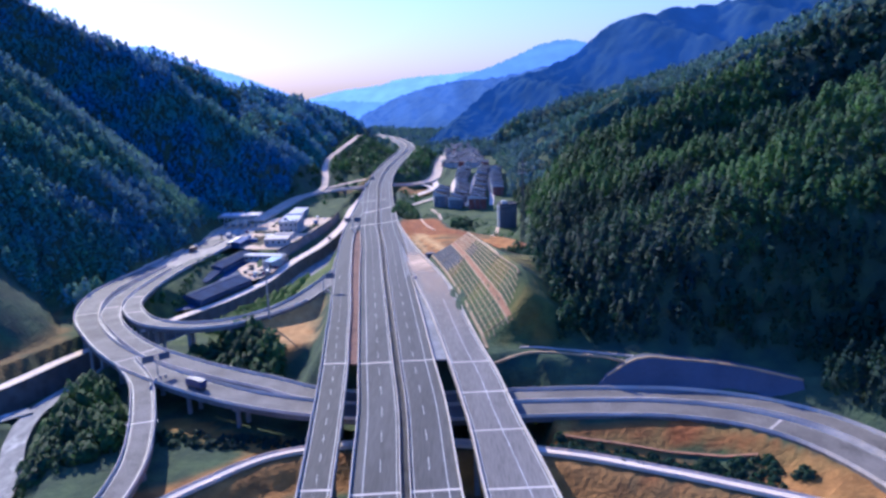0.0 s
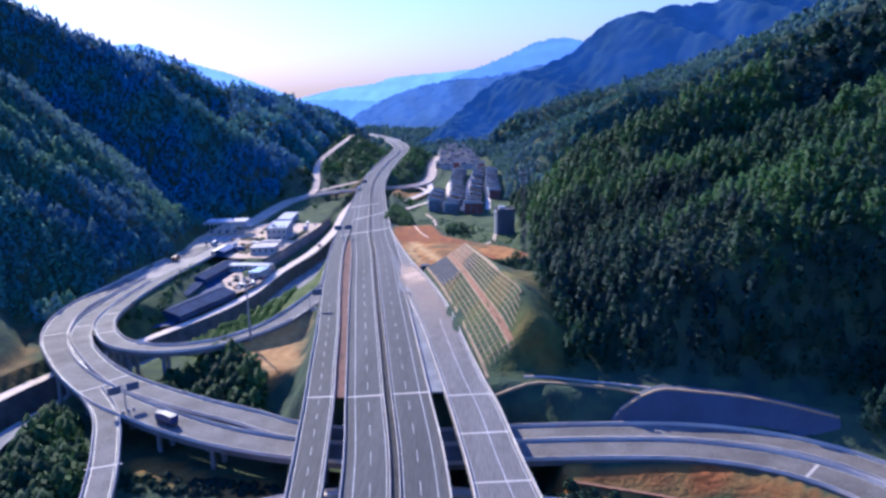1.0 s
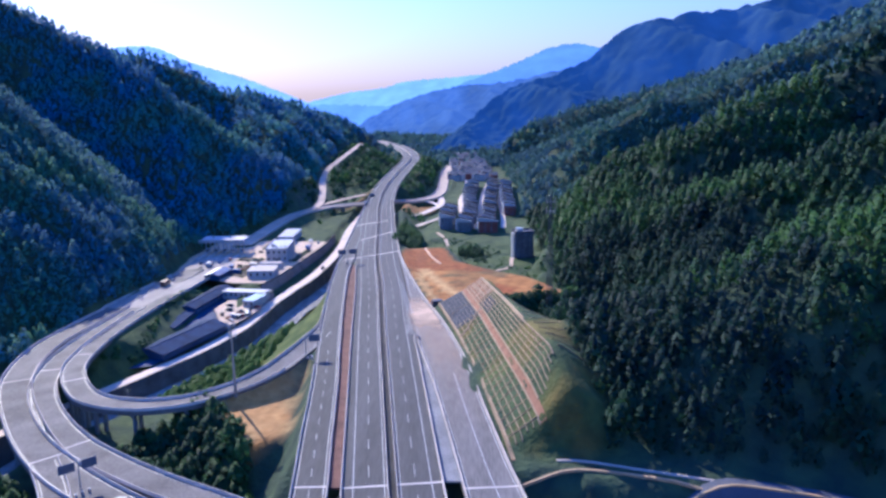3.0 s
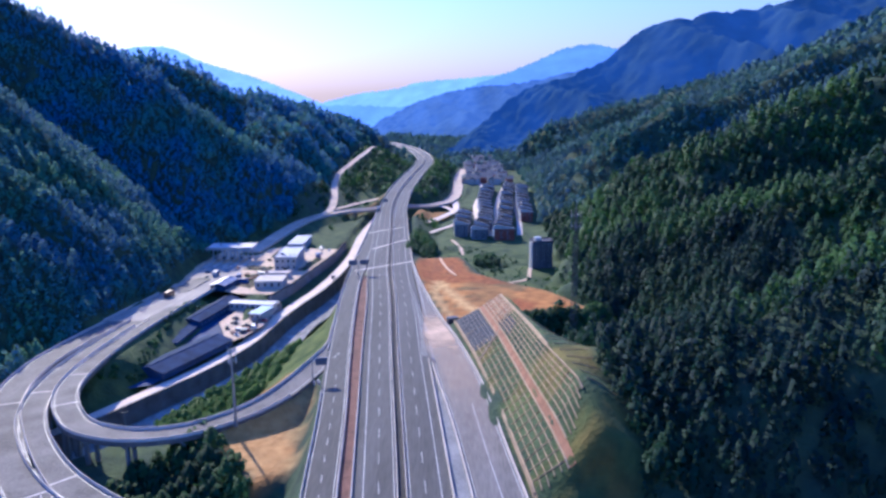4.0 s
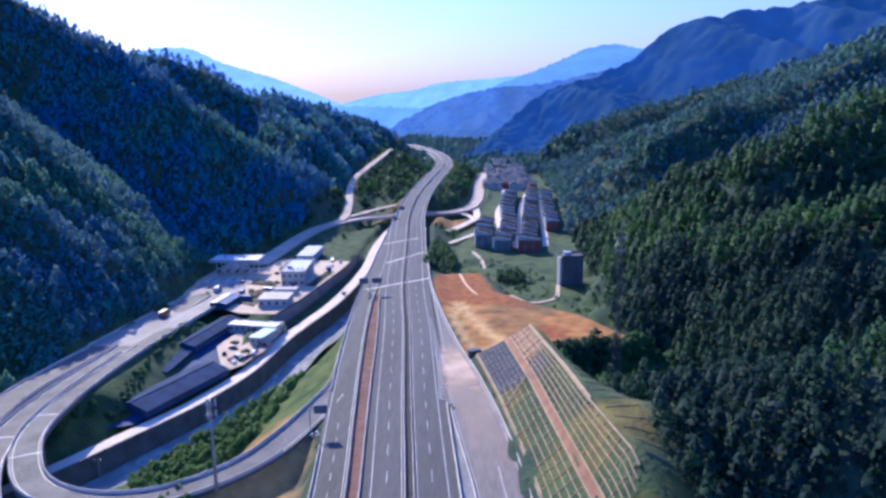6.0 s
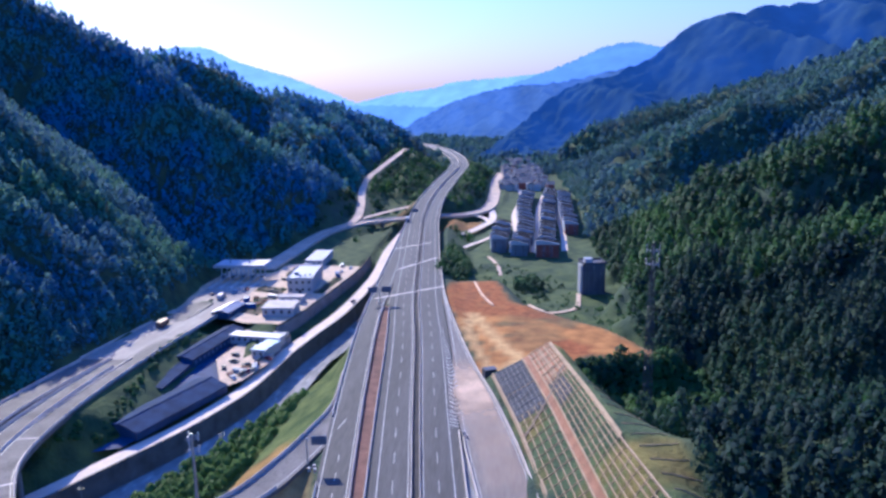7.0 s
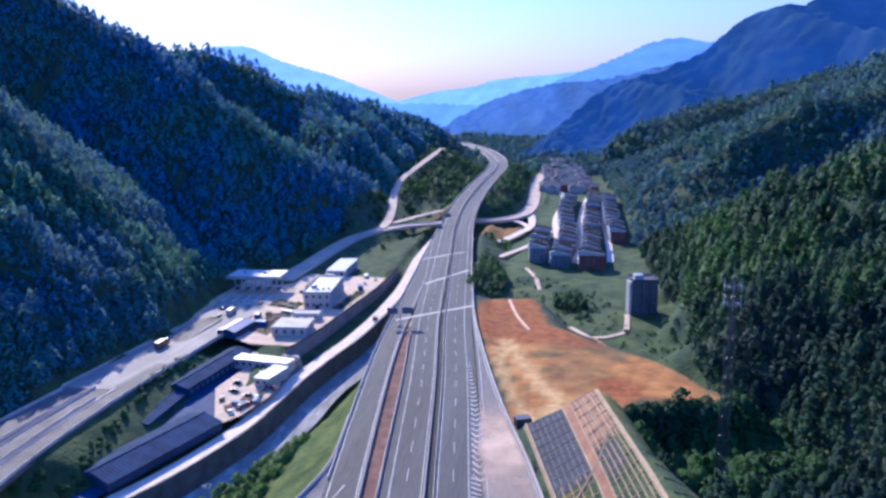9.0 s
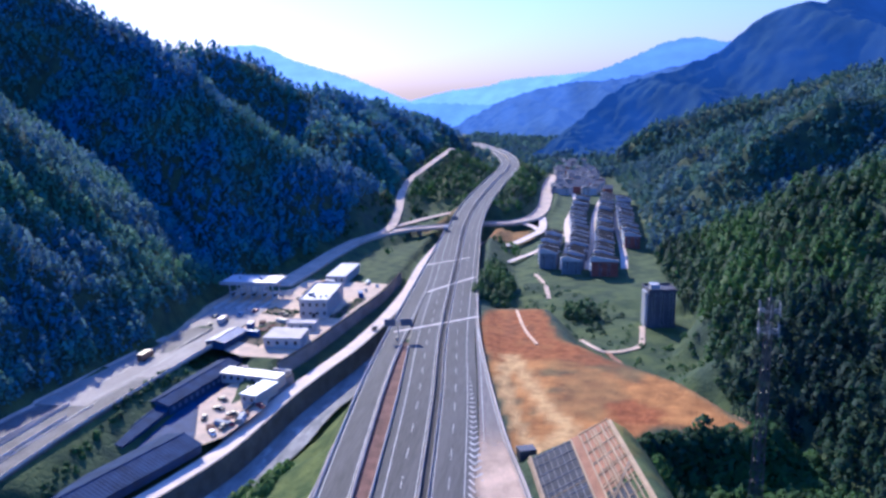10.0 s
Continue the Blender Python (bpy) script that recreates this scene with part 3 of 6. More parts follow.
def ground_material():
    m = bpy.data.materials.new("ground")
    m.use_nodes = True
    N, L = m.node_tree.nodes, m.node_tree.links
    b = N["Principled BSDF"]
    b.inputs["Roughness"].default_value = 0.95
    b.inputs["Specular IOR Level"].default_value = 0.2
    at = N.new("ShaderNodeAttribute")
    at.attribute_name = "cover"
    sep = N.new("ShaderNodeSeparateColor")
    L.new(at.outputs["Color"], sep.inputs["Color"])
    geo = N.new("ShaderNodeNewGeometry")
    def tone(c1, c2, scale):
        n, r = N.new("ShaderNodeTexNoise"), N.new("ShaderNodeValToRGB")
        n.inputs["Scale"].default_value, n.inputs["Detail"].default_value = scale, 7
        L.new(geo.outputs["Position"], n.inputs["Vector"])
        L.new(n.outputs["Fac"], r.inputs["Fac"])
        r.color_ramp.elements[0].position, r.color_ramp.elements[1].position = 0.33, 0.67
        r.color_ramp.elements[0].color, r.color_ramp.elements[1].color = (*c1, 1), (*c2, 1)
        return r.outputs["Color"]
    col = tone((0.035, 0.055, 0.04), (0.075, 0.11, 0.05), 0.12)
    for i, (c1, c2, s) in enumerate((((0.042, 0.075, 0.014), (0.135, 0.165, 0.028), 0.12), ((0.26, 0.12, 0.022), (0.52, 0.255, 0.045), 0.16), ((0.17, 0.052, 0.010), (0.36, 0.125, 0.024), 0.3))):
        mix = N.new("ShaderNodeMix")
        mix.data_type = "RGBA"
        L.new(sep.outputs[("Blue", "Red", "Green")[i]], mix.inputs["Factor"])
        L.new(col, mix.inputs["A"])
        L.new(tone(c1, c2, s), mix.inputs["B"])
        col = mix.outputs["Result"]
    mix = N.new("ShaderNodeMix")
    mix.data_type = "RGBA"
    L.new(at.outputs["Alpha"], mix.inputs["Factor"])
    L.new(col, mix.inputs["A"])
    L.new(tone((0.42, 0.26, 0.075), (0.68, 0.45, 0.14), 0.3), mix.inputs["B"])
    L.new(mix.outputs["Result"], b.inputs["Base Color"])
    bp, n3 = N.new("ShaderNodeBump"), N.new("ShaderNodeTexNoise")
    n3.inputs["Scale"].default_value, n3.inputs["Detail"].default_value = 0.7, 8
    L.new(geo.outputs["Position"], n3.inputs["Vector"])
    bp.inputs["Strength"].default_value, bp.inputs["Distance"].default_value = 0.7, 1.0
    L.new(n3.outputs["Fac"], bp.inputs["Height"])
    L.new(bp.outputs["Normal"], b.inputs["Normal"])
    return m


def tracks_and_lit_bank(x, y):
    """Where lorries have rubbed the cleared lot pale; the loop bank is paled as if sunlit."""
    n = 3.5 * fbm(x / 7, y / 7)
    t = np.zeros(x.shape)
    for path, w in ((TRACK_A, 3.6), (TRACK_B, 1.9)):
        d = near_line(x, y, path)[0] + n
        t = np.maximum(t, 1 - ease(d, w * 0.4, w + 1.2))
    t = t * (1 - ease(in_poly(x, y, LOT), -2, 1))
    # Sunlight on the bank is put into its colour.
    bank = 1 - ease(in_poly(x, y, BANK) + 16 * fbm(x / 12, y / 12), -2, 3)
    return np.maximum(t, 0.6 * bank)


ground = tagged(grid_mesh("ground", X, Y, Z, ground_material()), "valley ground of soil, grass and wooded slopes", "ground", kind="structure")
tan, red, grass = cover_masks(X, Y, Z)
attr = ground.data.color_attributes.new("cover", "FLOAT_COLOR", "POINT")
attr.data.foreach_set("color", np.stack([tan, red, grass, tracks_and_lit_bank(X, Y)], -1).astype(np.float32).ravel())


# ---- roads ----
def offset(path, a, up=0.0):
    return path + sides_of(path) * a + np.array((0, 0, up))


def barrier(name, edge, parent, mat, tall=0.95, wide=0.45):
    """A concrete parapet along an edge line, wider at the foot."""
    w = wide / 2
    sweep(name, edge, [(-w, -0.2), (w, -0.2), (w, 0.25), (w * 0.5, 0.45), (w * 0.4, tall), (-w * 0.4, tall), (-w * 0.5, 0.45), (-w, 0.25)], mat, parent)


def stripe(name, path, wide, parent, dashes=None, up=0.03, mat=None):
    """A painted line; dashes: (length, gap)."""
    r = sides_of(path) * wide / 2
    a, b = path - r, path + r
    a[:, 2] += up
    b[:, 2] += up
    if dashes is None:
        n = len(path)
        verts = np.concatenate([a, b])
        faces = [(i, n + i, n + i + 1, i + 1) for i in range(n - 1)]
    else:
        s = np.concatenate([[0], np.cumsum(np.linalg.norm(np.diff(path, axis=0), axis=1))])
        verts, faces, t = [], [], 2.0
        while t + dashes[0] < s[-1]:
            k = len(verts)
            for q in (t, t + dashes[0]):
                for e in (a, b):
                    verts.append([np.interp(q, s, e[:, i]) for i in range(3)])
            faces.append((k, k + 1, k + 3, k + 2))
            t += sum(dashes)
    return link_mesh(name, verts, faces, mat or M["paint"], parent)


def cut_y(path, lo, hi):
    k = (path[:, 1] >= lo) & (path[:, 1] <= hi)
    return path[k]


def road(name, left, right, depth, mat, label, edge_mat=None, lines=True, bars=(True, True), dashes=None, tall=0.95, parapet=None, until=1e9):
    """A road as one thing: its slab, the painted lines and the parapets."""
    top = ribbon(name, left, right, depth, mat)
    tagged(top, label, "road", kind="structure")
    if lines:
        for e, s in ((left, 1), (right, -1)):
            stripe("edge_line", offset(e, s * 1.1), 0.22, top)
    if dashes:
        stripe("lane_line", (left + right) / 2, 0.28, top, dashes)
    for e, s, on in ((left, 1, bars[0]), (right, -1, bars[1])):
        if on:
            barrier("parapet", offset(e[e[:, 1] < until], s * 0.25), top, parapet or M["concrete"], tall)
    return top


med = smooth_path(MEDIAN, 6.0)
M["gap_dark"] = material("gap_dark", (0.055, 0.052, 0.05), 0.95, vary=0.25, scale=3)
# main carriageways, from the bridge to the far bend
for side_sign, label in ((-1, "grey asphalt carriageway of the motorway with white lines"), (1, "grey asphalt carriageway of the motorway with dashed lane line")):
    a, b = offset(med, side_sign * 0.9), offset(med, side_sign * 12.4)
    left, right = (b, a) if side_sign < 0 else (a, b)
    slab = ribbon("carriageway", left, right, 1.6, M["asphalt"])
    tagged(slab, label, "road", kind="structure")
    stripe("edge_line", offset(med, side_sign * 1.9), 0.2, slab)
    stripe("edge_line", offset(med, side_sign * 9.4), 0.22, slab)
    stripe("lane_line", offset(med, side_sign * 5.65), 0.16, slab, (6, 9))
    barrier("median_barrier", offset(med, side_sign * 1.1), slab, M["concrete"], 0.8, 0.3)
    ys = (-160, 470) if side_sign < 0 else (-160, 338)
    barrier("parapet", offset(cut_y(med, *ys), side_sign * 12.15), slab, M["concrete"])
    far = cut_y(med, 724 if side_sign < 0 else 562, 1700)
    barrier("parapet", offset(far, side_sign * 12.15), slab, M["concrete"])
# The darkness of the median gap is put into this strip's colour.
gap = ribbon("median_strip", offset(med, -0.88, -0.35), offset(med, 0.88, -0.35), 0.4, M["gap_dark"])
tagged(gap, "dark strip filling the gap between the median barriers", "verge", kind="structure")
ll, lr = between(LEFT_RAMP_L, LEFT_RAMP_R)
left_ramp = road("slip_road", ll, lr, 1.6, M["asphalt"], "grey asphalt slip road beside the motorway", bars=(False, False), dashes=None)
stripe("lane_line", cut_y((ll + lr) / 2, -160, 330), 0.15, left_ramp, (4, 6))
barrier("parapet", offset(cut_y(ll, -160, 312), 0.25), left_ramp, M["concrete"])
barrier("parapet", offset(cut_y(ll, 345, 723), 0.25), left_ramp, M["concrete"])
barrier("parapet", offset(cut_y(lr, -160, 470), -0.25), left_ramp, M["concrete"])
rl, rr = between(RIGHT_RAMP_L, RIGHT_RAMP_R)
right_ramp = road("slip_road", rl, rr, 1.6, M["asphalt_worn"], "pale dusty slip road beside the motorway", bars=(False, True))
stripe("lane_line", offset(cut_y(rr, -160, 300), -6.0), 0.25, right_ramp)
barrier("parapet", offset(cut_y(rl, -160, 338), 0.25), right_ramp, M["concrete"])


def centred(path, half, step=4.0):
    p = smooth_path(path, step)
    return offset(p, -half), offset(p, half)


outer = road("ramp_road", *centred(OUTER, 5.6), 1.5, M["asphalt_pale"], "pale concrete-edged interchange ramp on piers", until=428)
inner = road("ramp_road", *centred(INNER, 4.8), 1.5, M["asphalt_pale"], "pale concrete-edged interchange ramp on piers", until=428)
branch = road("ramp_road", *centred(BRANCH, 3.9), 1.5, M["asphalt_pale"], "curving single-lane exit ramp on piers")
la, lb = centred(LOOP, 4.4)
loop = road("ramp_road", la, lb, 1.5, M["asphalt_pale"], "tight loop ramp joining the motorway", bars=(False, False))
barrier("parapet", offset(la, 0.25), loop, M["concrete"])
barrier("parapet", offset(lb[(lb[:, 0] < -60) & (lb[:, 1] < 415)], -0.25), loop, M["concrete"])
past = road("local_road", *centred(PAST_TOLL, 6.0), 1.2, M["dusty_asphalt"], "dusty two-lane road beyond the toll station", lines=False)
far_left = road("local_road", *centred(FAR_LEFT, 3.6), 0.6, M["dusty_asphalt"], "narrow dusty road at the foot of the hills", lines=False, bars=(False, False))
cross = road("local_road", *centred(CROSS, 3.0), 0.6, M["dusty_asphalt"], "narrow dusty road between the hills and the motorway", lines=False, bars=(False, False))
field_loop = road("local_road", *centred(FIELD_LOOP, 3.2), 0.5, M["river_road"], "pale country lane round a small field", lines=False, bars=(False, False))
field_link = road("local_road", *centred(FIELD_LINK, 2.2), 0.5, M["river_road"], "pale country lane round a small field", lines=False, bars=(False, False))
river_road = road("river_road", *centred(RIVER_ROAD, 3.6), 0.9, M["river_road"], "pale concrete road along the river wall", lines=False, bars=(False, False))
low_road = road("local_road", *centred(LOW_ROAD, 1.9), 0.5, M["river_road"], "narrow pale concrete road passing below the motorway bridge", lines=False, tall=0.35, parapet=M["river_road"])
rv = smooth_path(RIVER_ROAD, 4.0)
wall = sweep("retaining_wall", offset(rv, 3.9), [(-0.4, 0.9), (0.3, 0.9), (0.3, 0.3), (1.6, -8.5), (-0.4, -8.5)], M["river_wall"])
tagged(wall, "grey stone river wall below the road", "wall", kind="structure")
rc = smooth_path([(a, b, -26.9) for a, b, _ in RIVER], 3.0)
hw = (3.6 + 5.6 * ease(rc[:, 1], 285, 330))[:, None]
wa, wb = rc - sides_of(rc) * hw, rc + sides_of(rc) * hw
tagged(ribbon("river", wa, wb, 0.3, M["water"]), "shallow river with pale ripples", "river", kind="structure")
sa, sb = centred([(a, b, -26.2) for a, b, _ in SIDE_STREAM], 3.0, 3.0)
tagged(ribbon("stream", sa, sb, 0.3, M["water"]), "small stream joining the river", "river", kind="structure")

for line, up, lab in ((cut_y(offset(rv, -5.3), 424, 482), 2.6, "grey concrete retaining wall below the storage yard"), (smooth_path([(a, b, -20.0) for a, b, _ in FORE_WALL], 4.0), 5.7, "tall grey concrete retaining wall below the forecourt")):
    forewall = sweep("retaining_wall", line, [(-0.8, up), (0.15, up), (0.15, up - 0.35), (0.0, up - 0.35), (0.5, -0.9), (-0.8, -0.9)], M["concrete_dark"])
    tagged(forewall, lab, "wall", kind="structure")
    sweep("coping", line, [(-0.5, up), (0.2, up), (0.2, up + 0.9), (-0.1, up + 0.9), (-0.1, up + 0.15), (-0.5, up + 0.15)], M["river_wall"], forewall, "grey parapet along the wall top")


# ---- road details ----
def joint_strip(a, b, wide, parent):
    stripe("expansion_joint", np.array([a, b], float), wide, parent, up=0.045, mat=M["concrete"])


for y0 in (226.0, 148.0):
    for path, half, owner in (((med), 12.0, slab),):
        i = int(np.argmin(np.abs(path[:, 1] - y0)))
        p, r = path[i], sides_of(path)[i]
        joint_strip(p - r * half, p - r * 1.2, 0.8, owner)
        joint_strip(p + r * 1.2, p + r * half, 0.8, owner)
    for a, b, owner in ((ll, lr, left_ramp), (rl, rr, right_ramp)):
        i, j = int(np.argmin(np.abs(a[:, 1] - y0))), int(np.argmin(np.abs(b[:, 1] - y0)))
        joint_strip(a[i], b[j], 0.8, owner)
for y0 in (200.0, 175.0):
    i, j = int(np.argmin(np.abs(rl[:, 1] - y0))), int(np.argmin(np.abs(rr[:, 1] - y0)))
    joint_strip(rl[i], rr[j], 0.8, right_ramp)
for a, b, za, zb in (((-64, 484), (-32.5, 510), -0.2, -0.6), ((-69, 537), (-42.5, 582), -1.0, -1.7), ((-74, 606), (-49.5, 630), -1.8, -1.9)):
    n = 12
    t = np.linspace(0, 1, n)[:, None]
    line = np.array([[*a, za]]) * (1 - t) + np.array([[*b, zb]]) * t
    line[:, 2] = near_line(line[:, 0], line[:, 1], med)[1]
    stripe("expansion_joint", line, 1.6, slab, up=0.06, mat=M["concrete"])
for path, owner, spots in ((smooth_path(OUTER, 4.0), outer, (258, 190, 318)), (smooth_path(INNER, 4.0), inner, (268, 330)), (smooth_path(LOOP, 4.0), loop, (318, 346)), (smooth_path(BRANCH, 4.0), branch, (207,))):
    r = sides_of(path)
    for y0 in spots:
        i = int(np.argmin(np.abs(path[:, 1] - y0) + (path[:, 0] > -80) * (0 if y0 == 190 else 500) + (path[:, 0] < 70) * (500 if y0 == 190 else 0)))
        joint_strip(path[i] - r[i] * 4.6, path[i] + r[i] * 4.6, 0.8, owner)

# hatching where the slip road joins
for i in range(26):
    y0 = 352 + 3.4 * i
    xm = np.interp(y0, med[:, 1], med[:, 0]) + 10.2
    zz = np.interp(y0, med[:, 1], med[:, 2])
    w = 4.2 * (1 - i / 27)
    stripe("chevron", np.array([(xm, y0 + w * 0.6, zz), (xm + w / 2, y0 - 0.4, zz)]), 0.55, right_ramp, up=0.07)
    stripe("chevron", np.array([(xm + w / 2, y0 - 0.4, zz), (xm + w, y0 + w * 0.6, zz)]), 0.55, right_ramp, up=0.07)
for i in range(9):
    y0 = 334 + 2.2 * i
    xm = np.interp(y0, med[:, 1], med[:, 0]) + 9.8
    stripe("hatch", np.array([(xm, y0 + 1.4, 1.5), (xm + 2.6, y0, 1.5)]), 0.5, right_ramp, up=0.07)


def dust_material():
    m = material("road_dust", (0.72, 0.53, 0.32), 0.95, vary=0.15, scale=2.0)
    N, L = m.node_tree.nodes, m.node_tree.links
    at, n, mu = N.new("ShaderNodeAttribute"), N.new("ShaderNodeTexNoise"), N.new("ShaderNodeMath")
    at.attribute_name = "amount"
    n.inputs["Scale"].default_value, n.inputs["Detail"].default_value = 0.12, 6
    geo = N.new("ShaderNodeNewGeometry")
    L.new(geo.outputs["Position"], n.inputs["Vector"])
    mu.operation = "MULTIPLY"
    L.new(at.outputs["Fac"], mu.inputs[0])
    mr = N.new("ShaderNodeMapRange")
    mr.inputs["From Min"].default_value, mr.inputs["From Max"].default_value = 0.3, 0.6
    mr.inputs["To Min"].default_value = 0.6
    L.new(n.outputs["Fac"], mr.inputs["Value"])
    L.new(mr.outputs["Result"], mu.inputs[1])
    L.new(mu.outputs[0], N["Principled BSDF"].inputs["Alpha"])
    return m


def dust_sheet(y0, y1, amount):
    """A thin film of soil carried onto the road, strongest at the mouth of the building site."""
    ys, us = np.linspace(y0, y1, 50), np.linspace(0, 1, 22)
    U, V = np.meshgrid(us, ys)
    xl = np.interp(V, rl[:, 1], rl[:, 0]) - 3.0 * ease(V, 338, 350)
    xr = np.interp(V, rr[:, 1], rr[:, 0]) - 0.8
    XX = xl + (xr - xl) * U
    ZZ = np.interp(V, rr[:, 1], rr[:, 2]) + 0.09
    ob = grid_mesh("dust", XX, V, ZZ, dust_material())
    a = amount(XX, V) * ease(U, 0, 0.35) * (1 - ease(U, 0.93, 1.0)) * ease(V, y0, y0 + 8) * (1 - ease(V, y1 - 30, y1))
    ob.data.attributes.new("amount", "FLOAT", "POINT").data.foreach_set("value", a.astype(np.float32).ravel())
    tagged(ob, "pale soil dust spread over the slip road", "dust", kind="stuff")


dust_sheet(255, 450, lambda x, y: np.clip(1.1 * np.exp(-(((y - 374) / 17) ** 2)) + 0.3 * np.exp(-(((y - 330) / 35) ** 2)) + 0.03, 0, 0.95))

# soil strips between the carriageways
mlb = offset(med, -12.5, -0.35)
a = cut_y(lr, 226, 476)
b = np.stack([np.interp(a[:, 1], mlb[:, 1], mlb[:, 0]), a[:, 1], a[:, 2]], 1)
a = a + np.array((-0.1, 0, -0.35))
b[:, 2] -= 0.35
tagged(ribbon("median_strip", a, b, 0.5, M["dirt_median"]), "bare red-brown soil strip between the roads", "verge", kind="structure")
mrb = offset(med, 12.5, -0.35)
a = cut_y(rl, 226, 337)
b = np.stack([np.interp(a[:, 1], mrb[:, 1], mrb[:, 0]), a[:, 1], a[:, 2]], 1)
a, b = a + np.array((0.1, 0, -0.35)), b + np.array((0, 0, -0.35))
tagged(ribbon("median_strip", b, a, 0.5, M["concrete_dark"]), "dark gravel strip between the roads", "verge", kind="structure")


# ---- bridge piers ----
def pier(x, y, top, wide, turn, columns=2):
    g = float(height(np.array([x]), np.array([y]))[0]) - 1.0
    p = empty("bridge_pier", pose(x, y, g, 0, 0, turn), "grey concrete bridge pier with a cap beam", "pier", "piers of the interchange bridges")
    h = top - g
    part("cap_beam", boxed(-wide / 2, -0.9, h - 1.4, wide / 2, 0.9, h, 0.15), M["concrete_dark"], p)
    for i in range(columns):
        cx = (i - (columns - 1) / 2) * wide * 0.55
        part("column", tube(bmesh.new(), (cx, 0, 0), (cx, 0, h - 1.4), 0.8, 0.75, 14), M["concrete_dark"], p)
    return p


def piers_along(path, spacing, wide, keep, depth=1.5, columns=2):
    p = smooth_path(path, 1.0)
    s = np.concatenate([[0], np.cumsum(np.linalg.norm(np.diff(p, axis=0), axis=1))])
    d = np.gradient(p, axis=0)
    for t in np.arange(spacing / 2, s[-1], spacing):
        i = int(np.searchsorted(s, t))
        if keep(p[i][0], p[i][1]):
            pier(p[i][0], p[i][1], p[i][2] - depth, wide, math.degrees(math.atan2(d[i][1], d[i][0])) - 90, columns)


piers_along(OUTER, 22, 8, lambda x, y: y < 350 and x < 40 and not (-50 < x < 25))
piers_along(INNER, 22, 7, lambda x, y: y < 350 and x < 40 and not (-50 < x < 25))
piers_along(LOOP, 16, 6, lambda x, y: y < 345 and x < -80)
piers_along(BRANCH, 22, 5, lambda x, y: 120 < y < 235)
piers_along(MEDIAN, 39, 22, lambda x, y: -60 < y < 215, 1.6, 4)
piers_along([((a[0] + b[0]) / 2, a[1], 2) for a, b in zip(LEFT_RAMP_L, LEFT_RAMP_R)], 39, 7, lambda x, y: -60 < y < 215, 1.6)
piers_along([((a[0] + b[0]) / 2, a[1], 2) for a, b in zip(RIGHT_RAMP_L, RIGHT_RAMP_R)], 39, 9, lambda x, y: -60 < y < 215, 1.6)
piers_along(PAST_TOLL, 24, 9, lambda x, y: -118 < x < -84, 1.2)


# ---- cut slope with its concrete lattice ----
def drape(line, up):
    line = np.asarray(line, float)
    return np.stack([line[:, 0], line[:, 1], height(line[:, 0], line[:, 1]) + up], 1)


def slope_line(u, y0, y1, n=None):
    """A line along the slope: u from 0 at the road to 1 at the bench and 2 at the top."""
    ys = np.linspace(y0, y1, n or max(2, int(abs(y1 - y0) / 3)))
    x0, x1, x2 = [np.interp(ys, t[0], t[1]) for t in TERRACE]
    xs = x0 + (x1 - x0) * np.clip(u, 0, 1) + (x2 - x1) * np.clip(u - 1, 0, 1)
    return np.stack([xs, ys], 1)


def sheet(name, la, lb, mat, label, up=0.3, across=6, category="slope"):
    n = max(len(la), len(lb))
    la, lb = [np.stack([np.interp(np.linspace(0, 1, n), np.linspace(0, 1, len(q)), q[:, i]) for i in range(2)], 1) for q in (la, lb)]
    t = np.linspace(0, 1, across)[None, :, None]
    P = la[:, None, :] * (1 - t) + lb[:, None, :] * t
    zz = height(P[..., 0], P[..., 1]) + up
    return tagged(grid_mesh(name, P[..., 0], P[..., 1], zz, mat), label, category, kind="structure")


M["lattice"] = material("lattice_concrete", (0.44, 0.33, 0.17), 0.9, vary=0.15, scale=3)
M["bench_soil"] = material("bench_soil", (0.34, 0.18, 0.08), 0.95, vary=0.2, scale=3)
M["mesh_rock"] = material("netted_rock", (0.05, 0.053, 0.065), 0.9, vary=0.3, scale=5, bump=0.6, bump_scale=1.5)
lattice = empty("slope_lattice", pose(6, 310, 3), "pale concrete lattice holding a grassed cutting beside the slip road", "retaining wall", kind="structure")
sheet("rock_face", slope_line(0.05, 342, 380), slope_line(0.93, 342, 380), M["mesh_rock"], "dark netted rock face of the cutting", 0.12)
sheet("rock_face", slope_line(1.2, 336, 352), slope_line(1.7, 338, 350), M["mesh_rock"], "dark netted rock face of the cutting", 0.12)
sheet("soil_face", slope_line(1.1, 352, 380), slope_line(1.9, 352, 380), M["bench_soil"], "bare orange soil face of the cutting", 0.1)
sheet("bench", slope_line(0.93, 248, 381), slope_line(1.12, 248, 381), M["bench_soil"], "bare tan soil bench across the cutting", 0.35)
sheet("slope_top", slope_line(1.9, 300, 382), slope_line(2.0, 300, 382) + np.array((0.2, 0)), M["lattice"], "pale concrete strip along the top of the cutting", 0.35)


def beam(path, w, parent):
    me_name = "beam"
    r = sides_of(path)
    sec = [(-w / 2, -0.25), (w / 2, -0.25), (w / 2, 0.22), (-w / 2, 0.22)]
    return sweep(me_name, path, sec, M["lattice"], parent)


inv = lattice.matrix_world.inverted()
def add_beam(line, w, up=0.2, mat=None):
    ob = beam(drape(line, up), w, None)
    if mat:
        ob.data.materials[0] = mat
    ob.parent = lattice
    ob.matrix_parent_inverse = inv


